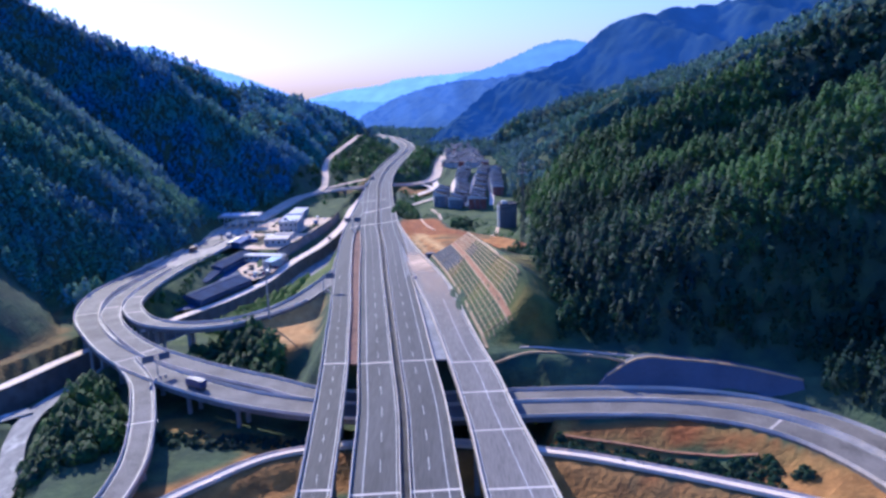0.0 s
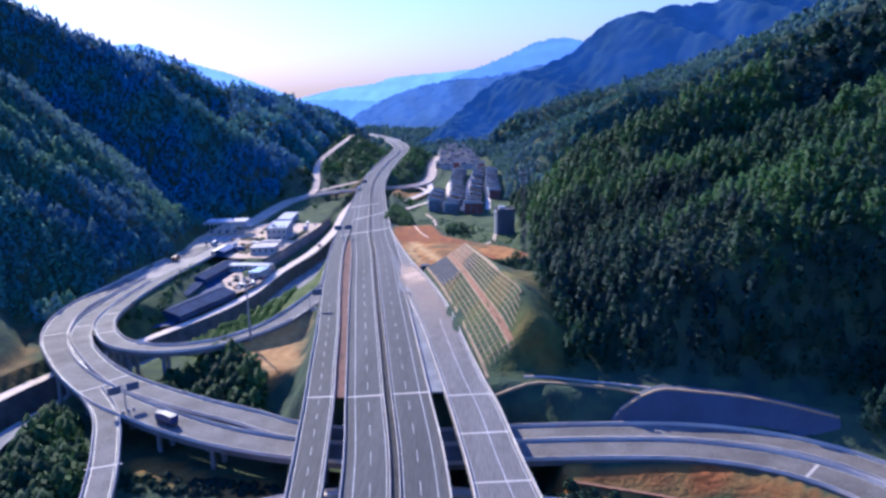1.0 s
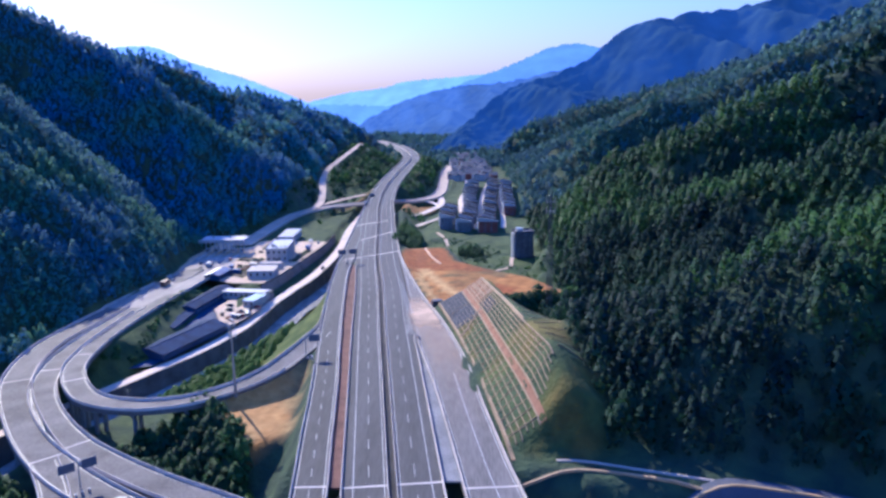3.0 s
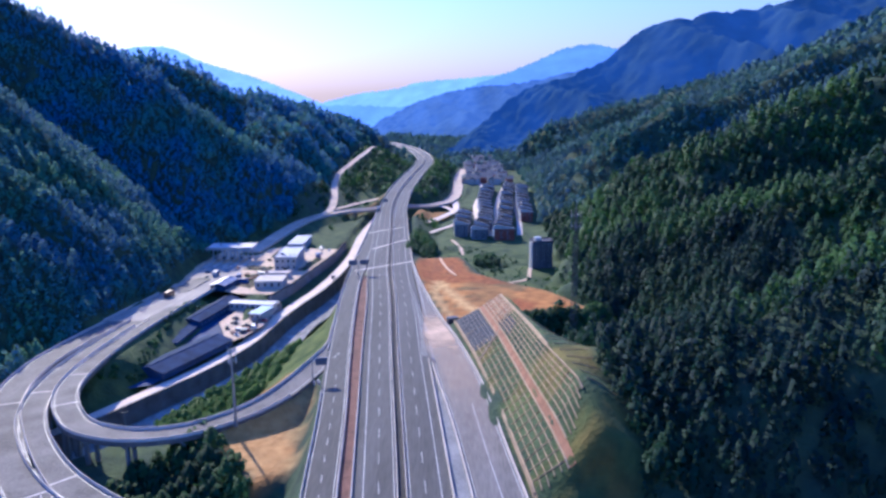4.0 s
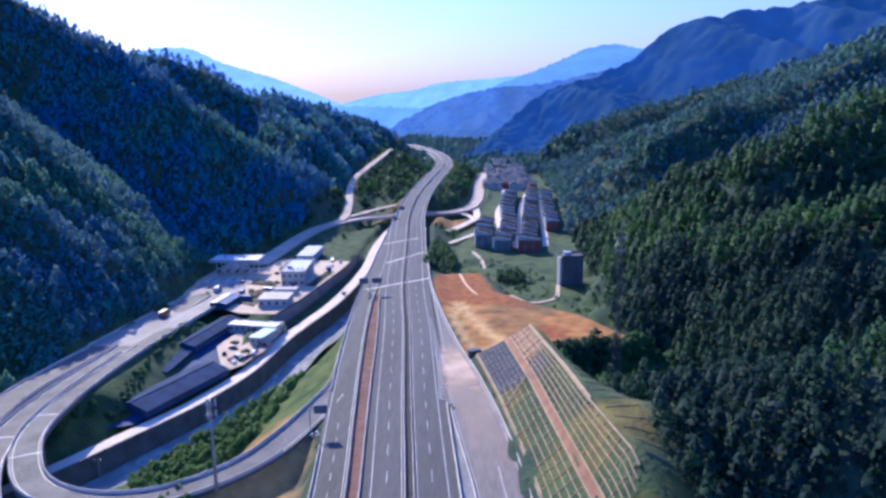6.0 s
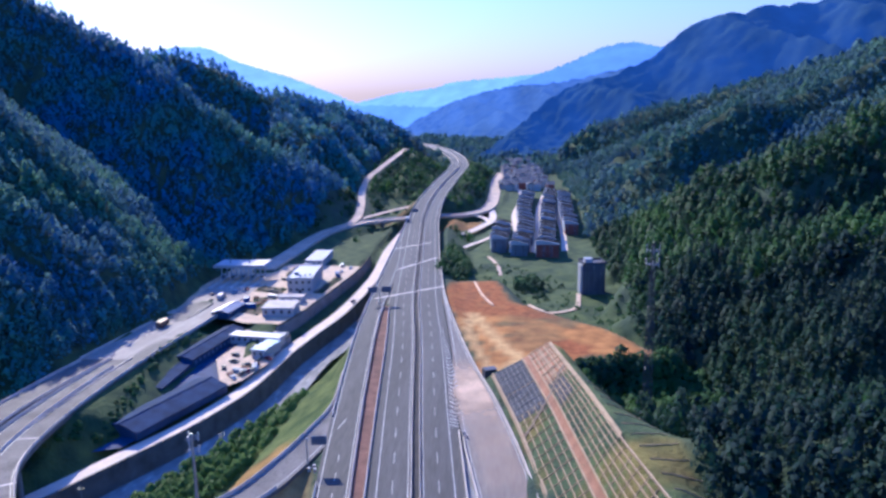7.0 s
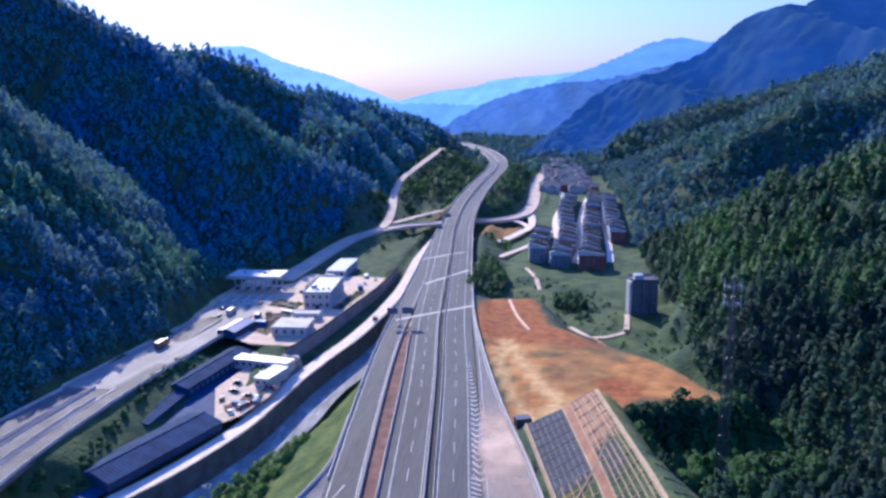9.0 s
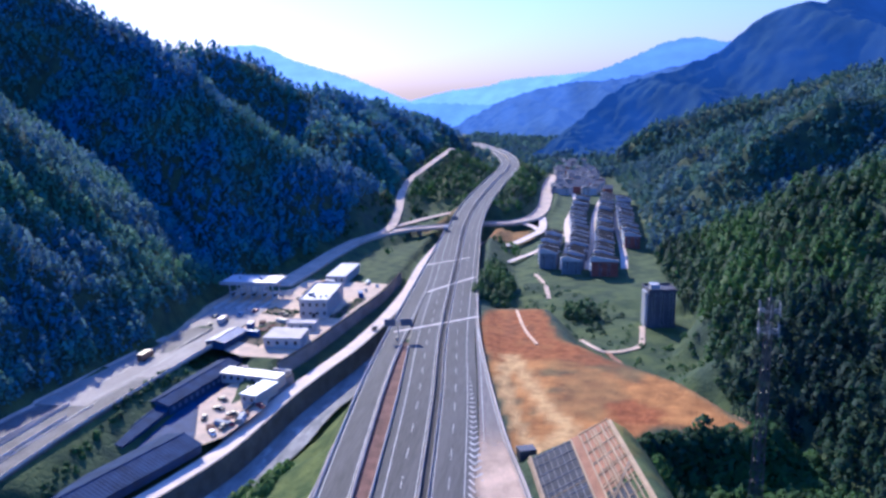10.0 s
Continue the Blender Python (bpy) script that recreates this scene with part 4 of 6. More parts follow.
for u, w, y0, y1 in ((0.02, 0.55, 246, 381), (0.2, 0.2, 246, 345), (0.38, 0.2, 246, 345), (0.56, 0.2, 248, 345), (0.74, 0.2, 248, 345), (0.91, 0.45, 248, 381),
                     (1.13, 0.4, 256, 381), (1.28, 0.2, 256, 381), (1.42, 0.2, 256, 381), (1.56, 0.2, 258, 381), (1.7, 0.2, 260, 381), (1.82, 0.2, 262, 381), (1.95, 0.4, 264, 381)):
    add_beam(slope_line(u, y0, y1, int((y1 - y0) / 2.5)), w)
for y0 in np.arange(250, 381, 5.0):
    for u0, u1, lo in ((0.02, 0.91, 246), (1.13, 1.95, 262)):
        if y0 > lo and not (u0 < 1 and y0 > 345 and int(y0) % 8):
            us = np.linspace(u0, u1, 8)
            pts = np.array([slope_line(u, y0, y0, 2)[0] for u in us])
            pts[:, 1] += np.linspace(0, 0.4, 8)
            add_beam(pts, 0.13, 0.06)
for u in np.arange(0.12, 0.9, 0.13):
    add_beam(slope_line(u, 343, 380, 15), 0.12, 0.1, M["concrete_dark"])
for y0 in np.arange(345, 380, 4.2):
    add_beam(np.array([slope_line(u, y0, y0, 2)[0] + np.array((0, 0.6 * u)) for u in np.linspace(0.05, 0.9, 8)]), 0.12, 0.1, M["concrete_dark"])
for u in (1.28, 1.5, 1.72):
    add_beam(slope_line(u, 350, 381, 13), 0.38, 0.24)
for y0 in np.arange(353, 381, 5.4):
    add_beam(np.array([slope_line(u, y0, y0, 2)[0] + np.array((0, 0.5 * u)) for u in np.linspace(1.13, 1.95, 8)]), 0.34, 0.2)
pts = np.array([slope_line(u, y, y, 2)[0] for u, y in zip(np.linspace(0.05, 1.9, 12), np.linspace(333, 356, 12))])
add_beam(pts, 0.5, 0.3)
for i in range(12):
    y0 = 268 + 6.5 * i
    a = slope_line(2.0, y0, y0, 2)[0] + np.array((2.0, 0))
    pts = np.linspace(a, a + np.array((9.0, 3.0)), 6)
    add_beam(pts, 0.12, 0.0)
gutter = sweep("gutter", drape(slope_line(-0.12, 240, 380, 50), 0.1), [(-0.5, -0.3), (0.5, -0.3), (0.5, 0.25), (0.3, 0.25), (0.25, 0.0), (-0.25, 0.0), (-0.3, 0.25), (-0.5, 0.25)], M["lattice"])
tagged(gutter, "pale concrete gutter at the foot of the cutting", "gutter", kind="structure")
# retaining slope behind the passing ramp, and the path along its top
base = smooth_path([(46, 221.2, -5.6), (58, 220.0, -5.4), (71, 217.2, -5.2), (89, 210.6, -4.8), (103, 202.1, -4.3)], 3.0)
crest = smooth_path([(50, 223.5, -2.5), (60.5, 225.5, 2.3), (72.5, 223.4, 2.3), (88, 217.0, 2.3), (103.5, 206.5, 1.5)], 3.0)
crest = np.stack([np.interp(np.linspace(0, 1, len(base)), np.linspace(0, 1, len(crest)), crest[:, i]) for i in range(3)], 1)
M["shotcrete"] = material("sprayed_concrete", (0.09, 0.10, 0.14), 0.85, vary=0.12, scale=2, bump=0.3)
n = len(base)
fs = [(i, i + 1, n + i + 1, n + i) for i in range(n - 1)] + [(n + i, n + i + 1, 2 * n + i + 1, 2 * n + i) for i in range(n - 1)] + [(2 * n + i, 2 * n + i + 1, 3 * n + i + 1, 3 * n + i) for i in range(n - 1)]
base[:, 1] -= 0.9
crest[:, 1] -= 1.6
crest[:, 2] += 0.3
vs = np.concatenate([base, crest, crest + np.array((0, 4, -0.2)), base + np.array((0, 4, -3))])
fs += [(0, n, 2 * n, 3 * n), (n - 1, 4 * n - 1, 3 * n - 1, 2 * n - 1)]
tagged(link_mesh("sprayed_slope", vs, fs, M["shotcrete"]), "smooth grey sprayed-concrete slope above the ramp", "retaining wall", kind="structure")
sweep_line = crest + np.array((0, 0.2, 0.15))
tagged(sweep("coping", sweep_line, [(-0.35, -0.3), (0.35, -0.3), (0.35, 0.15), (-0.35, 0.15)], M["lattice"]), "pale coping along the sprayed slope", "coping", kind="structure")
tagged(sweep("coping", drape(smooth_path([(14, 231.5, 0), (28, 234, 0), (42, 231, 0), (60, 224.5, 0)], 3.0)[:, :2], 0.25), [(-0.4, -0.4), (0.4, -0.4), (0.4, 0.3), (-0.4, 0.3)], M["lattice"]), "pale kerb of a path along the slope", "coping", kind="structure")
tagged(sweep("coping", drape(smooth_path([(24, 239, 0), (30, 238.6, 0), (42, 234.5, 0), (62, 227.5, 0), (82, 220, 0)], 3.0)[:, :2], 0.25), [(-0.3, -0.4), (0.3, -0.4), (0.3, 0.2), (-0.3, 0.2)], M["concrete"]), "pale kerb of a path along the slope", "coping", kind="structure")


# ---- buildings ----
WIN = {}
def window_parts(parent, x, z, w, h, y):
    """A window on the wall that faces -y: a frame with its pane."""
    key = (round(w, 2), round(h, 2))
    if key not in WIN:
        bm = bmesh.new()
        for a in ((-w / 2, -h / 2, -w / 2 + 0.12, h / 2), (w / 2 - 0.12, -h / 2, w / 2, h / 2), (-w / 2 + 0.12, h / 2 - 0.12, w / 2 - 0.12, h / 2), (-w / 2 + 0.12, -h / 2, w / 2 - 0.12, -h / 2 + 0.12)):
            box(bm, a[0], -0.08, a[1], a[2], 0.06, a[3])
        me = bpy.data.meshes.new("window")
        bm.to_mesh(me)
        bm.free()
        me.materials.append(M["white_metal"])
        pm = bpy.data.meshes.new("pane")
        b2 = boxed(-w / 2 + 0.12, -0.03, -h / 2 + 0.12, w / 2 - 0.12, 0.03, h / 2 - 0.12)
        b2.to_mesh(pm)
        b2.free()
        pm.materials.append(M["glass"])
        WIN[key] = me, pm
    f = new("window", WIN[key][0])
    f.parent = parent
    f.location = (x, y, z)
    p = new("pane", WIN[key][1])
    p.parent = f
    return f


def block(name, x, y, z, turn, w, d, h, label, wall, roof, storeys=2, bays=4, category="building", parapet=0.6, group=""):
    """A flat-roofed building: walls, a roof slab with a parapet, windows on its front."""
    e = empty(name, pose(x, y, z, 0, 0, turn), label, category, group)
    part("wall", boxed(-w / 2, -d / 2, -0.6, w / 2, d / 2, h, 0.05), wall, e)
    rf = part("roof", boxed(-w / 2 - 0.3, -d / 2 - 0.3, h, w / 2 + 0.3, d / 2 + 0.3, h + 0.3, 0.04), roof, e)
    if parapet:
        bm = bmesh.new()
        for a in ((-w / 2 - 0.3, -d / 2 - 0.3, w / 2 + 0.3, -d / 2), (-w / 2 - 0.3, d / 2, w / 2 + 0.3, d / 2 + 0.3), (-w / 2 - 0.3, -d / 2, -w / 2, d / 2), (w / 2, -d / 2, w / 2 + 0.3, d / 2)):
            box(bm, a[0], a[1], h + 0.3, a[2], a[3], h + 0.3 + parapet)
        part("parapet", bm, wall, rf)
    sh = h / storeys
    for s in range(storeys):
        for b in range(bays):
            window_parts(e, (b + 0.5) / bays * w - w / 2, s * sh + sh * 0.55, min(1.6, w / bays * 0.55), sh * 0.45, -d / 2 - 0.02)
    return e


office = block("office_building", -118, 562, -14.5, 3, 14, 34, 8.4, "white two-storey toll office with a flat pale roof", M["plaster"], M["white_metal"], 2, 4)
part("door", boxed(-1.0, -17.1, 0, 1.0, -16.9, 2.3), M["glass"], office, "dark glass entrance door")
part("roof_tank", boxed(-4.6, -9, 8.7, -2.2, -6.5, 10.4, 0.1), M["steel"], office, "grey rooftop water tank")
for i in range(3):
    part("roof_vent", boxed(-1.0 + 2.6 * i, -12 + i, 8.7, 0.0 + 2.6 * i, -11 + i, 9.5, 0.05), M["concrete_dark"], office)
block("annexe", -125, 626, -14.5, 0, 11, 33, 4.5, "low white-roofed service building", M["plaster"], M["white_metal"], 1, 3, parapet=0.0)
low = block("low_building", -117, 507, -14.5, 2, 16, 14, 4.6, "low pale building with a grey roof", M["plaster"], M["concrete"], 1, 4, parapet=0.0)
block("guard_house", -117, 528, -14.5, 4, 13, 6, 3.2, "small flat-roofed guard house", M["plaster"], M["concrete"], 1, 3, parapet=0.3)
block("site_office", -118, 471, -18, -10, 25, 6.5, 3.6, "white prefabricated site office with a pale flat roof", M["plaster"], M["white_metal"], 1, 8, parapet=0.0)
M["pale_blue_roof"] = material("pale_blue_roof", (0.34, 0.50, 0.66), 0.45, vary=0.1, scale=3)
block("site_hut", -109.5, 456.5, -18, -14, 6.5, 14, 3.6, "prefabricated site hut with a light blue roof", M["plaster"], M["pale_blue_roof"], 1, 2, parapet=0.0)
tagged(ribbon("yard_kerb", np.array([(-128, 484, -16.2), (-106, 481, -16.2)]), np.array([(-128, 482.8, -16.2), (-106, 479.8, -16.2)]), 2.5, M["concrete"]), "pale kerb wall between two yards", "wall", kind="structure")


def gable_shed(name, x, y, z, turn, w, d, eave, ridge, label, wall, roof, posts=0):
    """A long shed with a pitched ribbed roof; its ridge runs along its length."""
    e = empty(name, pose(x, y, z, 0, 0, turn), label, "shed")
    bm = bmesh.new()
    vs = [bm.verts.new(v) for v in ((-w / 2, -d / 2, 0), (w / 2, -d / 2, 0), (w / 2, -d / 2, eave), (0, -d / 2, ridge - 0.1), (-w / 2, -d / 2, eave))]
    f = bm.faces.new(vs)
    r = bmesh.ops.extrude_face_region(bm, geom=[f])
    bmesh.ops.translate(bm, verts=[v for v in r["geom"] if isinstance(v, bmesh.types.BMVert)], vec=(0, d, 0))
    bmesh.ops.recalc_face_normals(bm, faces=bm.faces)
    part("wall", bm, wall, e)
    for s in (-1, 1):
        bm = bmesh.new()
        n = int(d / 0.6)
        sl = (ridge - eave) / (w / 2)
        rows = []
        for i in range(n + 1):
            y0 = -d / 2 - 0.4 + (d + 0.8) * i / n
            up = 0.09 if i % 2 else 0.0
            rows.append([bm.verts.new(v) for v in ((0, y0, ridge + up), (s * (w / 2 + 0.5), y0, eave - 0.5 * sl + up), (s * (w / 2 + 0.5), y0, eave - 0.5 * sl - 0.1), (0, y0, ridge - 0.1))])
        for q0, q1 in zip(rows[:-1], rows[1:]):
            for k in range(4):
                bm.faces.new((q0[k], q0[(k + 1) % 4], q1[(k + 1) % 4], q1[k]))
        bm.faces.new(rows[0])
        bm.faces.new(rows[-1])
        bmesh.ops.recalc_face_normals(bm, faces=bm.faces)
        part("roof", bm, roof, e)
    part("ridge_cap", boxed(-0.3, -d / 2 - 0.45, ridge + 0.02, 0.3, d / 2 + 0.45, ridge + 0.2, 0.03), roof, e)
    return e


M["pale_glass"] = material("pale_glass", (0.16, 0.19, 0.26), 0.3, vary=0.1, scale=2)
M["navy_roof"] = material("navy_roof", (0.036, 0.062, 0.14), 0.85, vary=0.2, scale=3, bump=0.15, bump_scale=6, spec=0.1)
M["navy_wall"] = material("navy_wall", (0.04, 0.065, 0.14), 0.85, vary=0.2, scale=3)
gable_shed("blue_shed", -127.6, 396, -19.5, -20, 15.5, 46, 3.2, 5.2, "long shed with a dark blue ribbed steel roof", M["navy_wall"], M["navy_roof"])
gable_shed("blue_shed", -141, 428, -19.5, -1, 8, 34, 3.0, 3.8, "narrow shed with a dark blue ribbed steel roof", M["navy_wall"], M["navy_roof"])
hall = gable_shed("blue_shed", -137.5, 461.5, -19.5, -10, 10, 44, 4.6, 6.0, "blue steel shed with a row of windows", M["navy_wall"], M["navy_roof"])
for i in range(12):
    part("window", boxed(5.0, -20.0 + 3.4 * i, 1.6, 5.08, -18.4 + 3.4 * i, 3.2), M["pale_glass"], hall, "pale window")
gable_shed("carport", -144, 505, -14.5, -8, 9, 18, 3.4, 4.4, "low open shed with a blue steel roof by the toll road", M["navy_wall"], M["blue_roof"])

M["depot_yard"] = material("depot_yard", (0.05, 0.075, 0.17), 0.9, vary=0.25, scale=3)
bm = bmesh.new()
f = bm.faces.new([bm.verts.new((x, y, -19.2)) for x, y in ((-145, 500), (-142, 430), (-146, 390), (-141, 362), (-131, 366), (-121, 396), (-117.5, 420), (-122, 440), (-130, 448), (-128, 478), (-134, 502))])
if f.normal.z < 0:
    f.normal_flip()
bmesh.ops.triangulate(bm, faces=[f])
tagged(part("depot_yard", bm, M["depot_yard"], None), "dark blue-grey paved depot yard round the sheds", "pavement", kind="structure")

# toll station
toll = empty("toll_canopy", pose(-161.5, 580, -14.5), "wide white toll canopy on slender columns", "canopy")
bm = boxed(-15.5, -8.5, 8.6, 15.5, 8.5, 9.9, 0.35)
part("roof", bm, M["white_metal"], toll)
part("fascia", boxed(-15.7, -8.75, 8.3, 15.7, -8.55, 10.2, 0.05), M["plaster"], toll, "pale fascia board")
for i in range(5):
    for s in (-1, 1):
        part("column", tube(bmesh.new(), (-12 + 6 * i, 4.5 * s, 0), (-12 + 6 * i, 4.5 * s, 8.6), 0.35, 0.35, 12), M["white_metal"], toll)
for i in range(2):
    part("beacon", boxed(-8 + 12 * i, -1, 9.9, -7 + 12 * i, 0, 11.2, 0.1), M["steel"], toll)
booth = empty("toll_booth", pose(-173.5, 578, -14.3), "small white toll booth with dark windows", "booth", "toll booths under the canopy")
part("body", boxed(-0.9, -1.8, 0, 0.9, 1.8, 1.1, 0.06), M["white_metal"], booth)
part("glazing", boxed(-0.86, -1.76, 1.1, 0.86, 1.76, 2.3), M["glass"], booth)
part("roof", boxed(-1.1, -2.0, 2.3, 1.1, 2.0, 2.6, 0.08), M["white_metal"], booth)
for i in range(1, 5):
    copy_thing(booth, pose(-173.5 + 6 * i, 578, -14.3))
island = empty("toll_island", pose(-173.5, 572, -14.5), "raised concrete toll island with a rounded nose", "traffic island", "toll islands")
part("kerb", boxed(-1.1, -17, 0, 1.1, 15, 0.22, 0.1), M["concrete"], island)
part("nose", tube(bmesh.new(), (0, -17.6, 0), (0, -17.6, 1.1), 0.7, 0.5, 12), M["paint"], island)
part("gate_post", boxed(-0.2, 8, 0.2, 0.2, 8.4, 1.3), M["steel"], island)
for i in range(1, 5):
    copy_thing(island, pose(-173.5 + 6 * i, 572, -14.5))
rng0 = np.random.default_rng(3)
bm = bmesh.new()
vs = [bm.verts.new((x, y, -14.38)) for x, y in PLAZA]
f = bm.faces.new(vs)
if f.normal.z < 0:
    f.normal_flip()
bmesh.ops.triangulate(bm, faces=[f])
tagged(part("plaza", bm, M["plaza"], None), "pale sunlit concrete forecourt of the toll station", "pavement", kind="structure")
bm = bmesh.new()
f = bm.faces.new([bm.verts.new((x, y, -17.85)) for x, y in ((-129, 447), (-126, 468), (-114, 474), (-106, 462), (-104, 446), (-109, 424), (-115, 414), (-119, 424))])
if f.normal.z < 0:
    f.normal_flip()
tagged(part("yard", bm, M["plaza"], None), "pale sunlit concrete storage yard", "pavement", kind="structure")
M["bed_soil"] = material("bed_soil", (0.13, 0.09, 0.05), 0.95, vary=0.3, scale=6, second=(0.05, 0.055, 0.03), bump=0.5, bump_scale=3)
# Added beds for dark soil and clutter; the second replaces a row of parked things.
BEDS = ([(-142, 508), (-128, 502), (-125, 512), (-125, 522), (-128, 538), (-137, 536)], [(-146, 549), (-128, 545), (-127, 555), (-144, 560)], [(-110, 545), (-104.5, 545), (-99.5, 580), (-104, 584)], [(-137, 585), (-129, 583), (-131, 608), (-138, 608)])
for poly in BEDS:
    bm = bmesh.new()
    cx, cy = sum(q[0] for q in poly) / len(poly), sum(q[1] for q in poly) / len(poly)
    lower = [bm.verts.new((x, y, -14.42)) for x, y in poly]
    upper = [bm.verts.new((x + 0.05 * (cx - x), y + 0.05 * (cy - y), -14.22)) for x, y in poly]
    mid = bm.verts.new((cx, cy, -14.05))
    for k in range(len(poly)):
        k2 = (k + 1) % len(poly)
        bm.faces.new((lower[k], lower[k2], upper[k2], upper[k]))
        bm.faces.new((upper[k], upper[k2], mid))
    bmesh.ops.recalc_face_normals(bm, faces=bm.faces)
    tagged(part("soil_bed", bm, M["bed_soil"], None), "brown bed with weeds, standing for soil and clutter on the forecourt", "soil bed", kind="structure")
approach = ribbon("toll_approach", smooth_path([(-178, 425, -10.25), (-175, 470, -11.75), (-173, 505, -13.2), (-174, 545, -14.25), (-176, 566, -14.3)], 4.0), smooth_path([(-149.5, 425, -10.25), (-147.5, 470, -11.75), (-146, 505, -13.2), (-146, 545, -14.25), (-146, 566, -14.3)], 4.0), 0.8, M["approach"])
for k in range(4):
    stripe("edge_line", smooth_path([(-176 + 8.2 * k, 427, -10.3), (-173.5 + 8.2 * k, 470, -11.75), (-171.5 + 7.8 * k, 505, -13.2)], 4.0), 0.25, approach, up=0.06)
for s, line in ((0.3, [(-178, 425, -10.25), (-175, 470, -11.75), (-173, 505, -13.2)]), (-0.3, [(-149.5, 425, -10.25), (-147.5, 470, -11.75), (-146, 505, -13.2)])):
    barrier("parapet", offset(smooth_path(line, 4.0), s), approach, M["concrete"])
tagged(approach, "dusty concrete approach road to the toll station", "road", kind="structure")


# ---- vehicles ----
def wheel(bm_r, w):
    bm = bmesh.new()
    bmesh.ops.create_cone(bm, cap_ends=True, segments=14, radius1=bm_r, radius2=bm_r, depth=w, matrix=Matrix.Rotation(math.pi / 2, 4, "Y"))
    return bm


M["tyre"] = material("tyre", (0.03, 0.03, 0.03), 0.9, vary=0.1, scale=5)
PAINTS = {n: material("car_paint_" + n, c, 0.5, vary=0.06, scale=4) for n, c in (("white", (0.75, 0.75, 0.75)), ("black", (0.03, 0.03, 0.035)), ("silver", (0.42, 0.43, 0.45)), ("red", (0.32, 0.04, 0.03)), ("navy", (0.03, 0.045, 0.14)), ("yellow", (0.55, 0.33, 0.04)), ("brown", (0.17, 0.105, 0.065)))}


def car(colour, m, label):
    e = empty("car", m, label, "car", "parked cars")
    bm = boxed(-0.9, -2.2, 0.3, 0.9, 2.2, 0.85, 0.12)
    part("body", bm, PAINTS[colour], e)
    bm = bmesh.new()
    lo, hi = [(-0.82, -1.5), (0.82, -1.5), (0.82, 1.0), (-0.82, 1.0)], [(-0.68, -1.0), (0.68, -1.0), (0.68, 0.4), (-0.68, 0.4)]
    a = [bm.verts.new((*p, 0.85)) for p in lo]
    b = [bm.verts.new((*p, 1.42)) for p in hi]
    bm.faces.new(b)
    for k in range(4):
        bm.faces.new((a[k], a[(k + 1) % 4], b[(k + 1) % 4], b[k]))
    part("cabin_glass", bm, M["glass"], e)
    part("roof", boxed(-0.69, -1.0, 1.42, 0.69, 0.42, 1.48, 0.03), PAINTS[colour], e)
    for x in (-0.85, 0.85):
        for y in (-1.35, 1.35):
            w = part("wheel", wheel(0.33, 0.22), M["tyre"], e)
            w.location = (x, y, 0.33)
    return e


def truck(colour, m, label):
    e = empty("truck", m, label, "truck", "lorries")
    part("cab", boxed(-1.2, 2.4, 0.6, 1.2, 4.2, 2.8, 0.18), PAINTS[colour], e)
    part("windscreen", boxed(-1.05, 4.17, 1.7, 1.05, 4.24, 2.5), M["glass"], e)
    part("cargo_box", boxed(-1.25, -4.2, 1.0, 1.25, 2.2, 3.3, 0.06), PAINTS[colour if colour in ("navy", "brown") else "silver"], e)
    part("chassis", boxed(-1.0, -4.1, 0.5, 1.0, 4.0, 0.98), M["dark_steel"], e)
    for x in (-1.1, 1.1):
        for y in (-3.2, -1.9, 3.0):
            w = part("wheel", wheel(0.5, 0.32), M["tyre"], e)
            w.location = (x, y, 0.5)
    return e


truck("navy", pose(-83.5, 230.8, -6.95, 0, 0, 54), "dark blue lorry on the interchange ramp")
cars = {c: car(c, pose(-112 + 3 * i, 430 + 9 * i, -17.85, 0, 0, 25 * i), c + " car parked in the storage yard") for i, c in enumerate(("black", "white", "red"))}
for i, (x, y, t, c) in enumerate(((-122, 452, 60, "black"), (-120, 444, 75, "black"), (-121.5, 436, 20, "black"), (-117, 462, 90, "white"), (-113, 440, 110, "black"), (-110, 433, 15, "red"), (-113.5, 425, 40, "white"), (-115, 466, 95, "black"))):
    copy_thing(cars[c], pose(x, y, -17.85, 0, 0, t))
for x, y, t, c in ((-162, 527, 3, "black"), (-166, 540, 5, "black"), (-155, 545, 0, "white"), (-150, 552, 2, "red"), (-134, 548, 80, "black"), (-131, 545, 85, "black"), (-135, 575, 40, "black"), (-130, 590, 70, "black"), (-164, 513, 2, "black"), (-104, 596, 20, "white"), (-100, 606, 10, "white")):
    k = copy_thing(cars[c], pose(x, y, -14.37, 0, 0, t))
    k["label"] = c + " car parked on the toll forecourt"
k = copy_thing(cars["black"], pose(-87, 545, -19.3, 0, 0, -8))
k["label"] = "black car driving along the pale river road"
k = copy_thing(cars["black"], pose(-137, 795, -6.8, 0, 0, 5))
k["label"] = "black car on the far hill road"
lorry = truck("yellow", pose(-158, 532, -14.4, 0, 0, 4), "lorry with a yellow cab at the toll station")
truck("brown", pose(-165, 475, -11.9, 0, 0, -3), "long brown lorry on the toll approach")
for x, y, t in ((-76, 716, 6), (-128, 606, 70)):
    copy_thing(lorry, pose(x, y, -1.95 if x > -100 else -14.4, 0, 0, t))

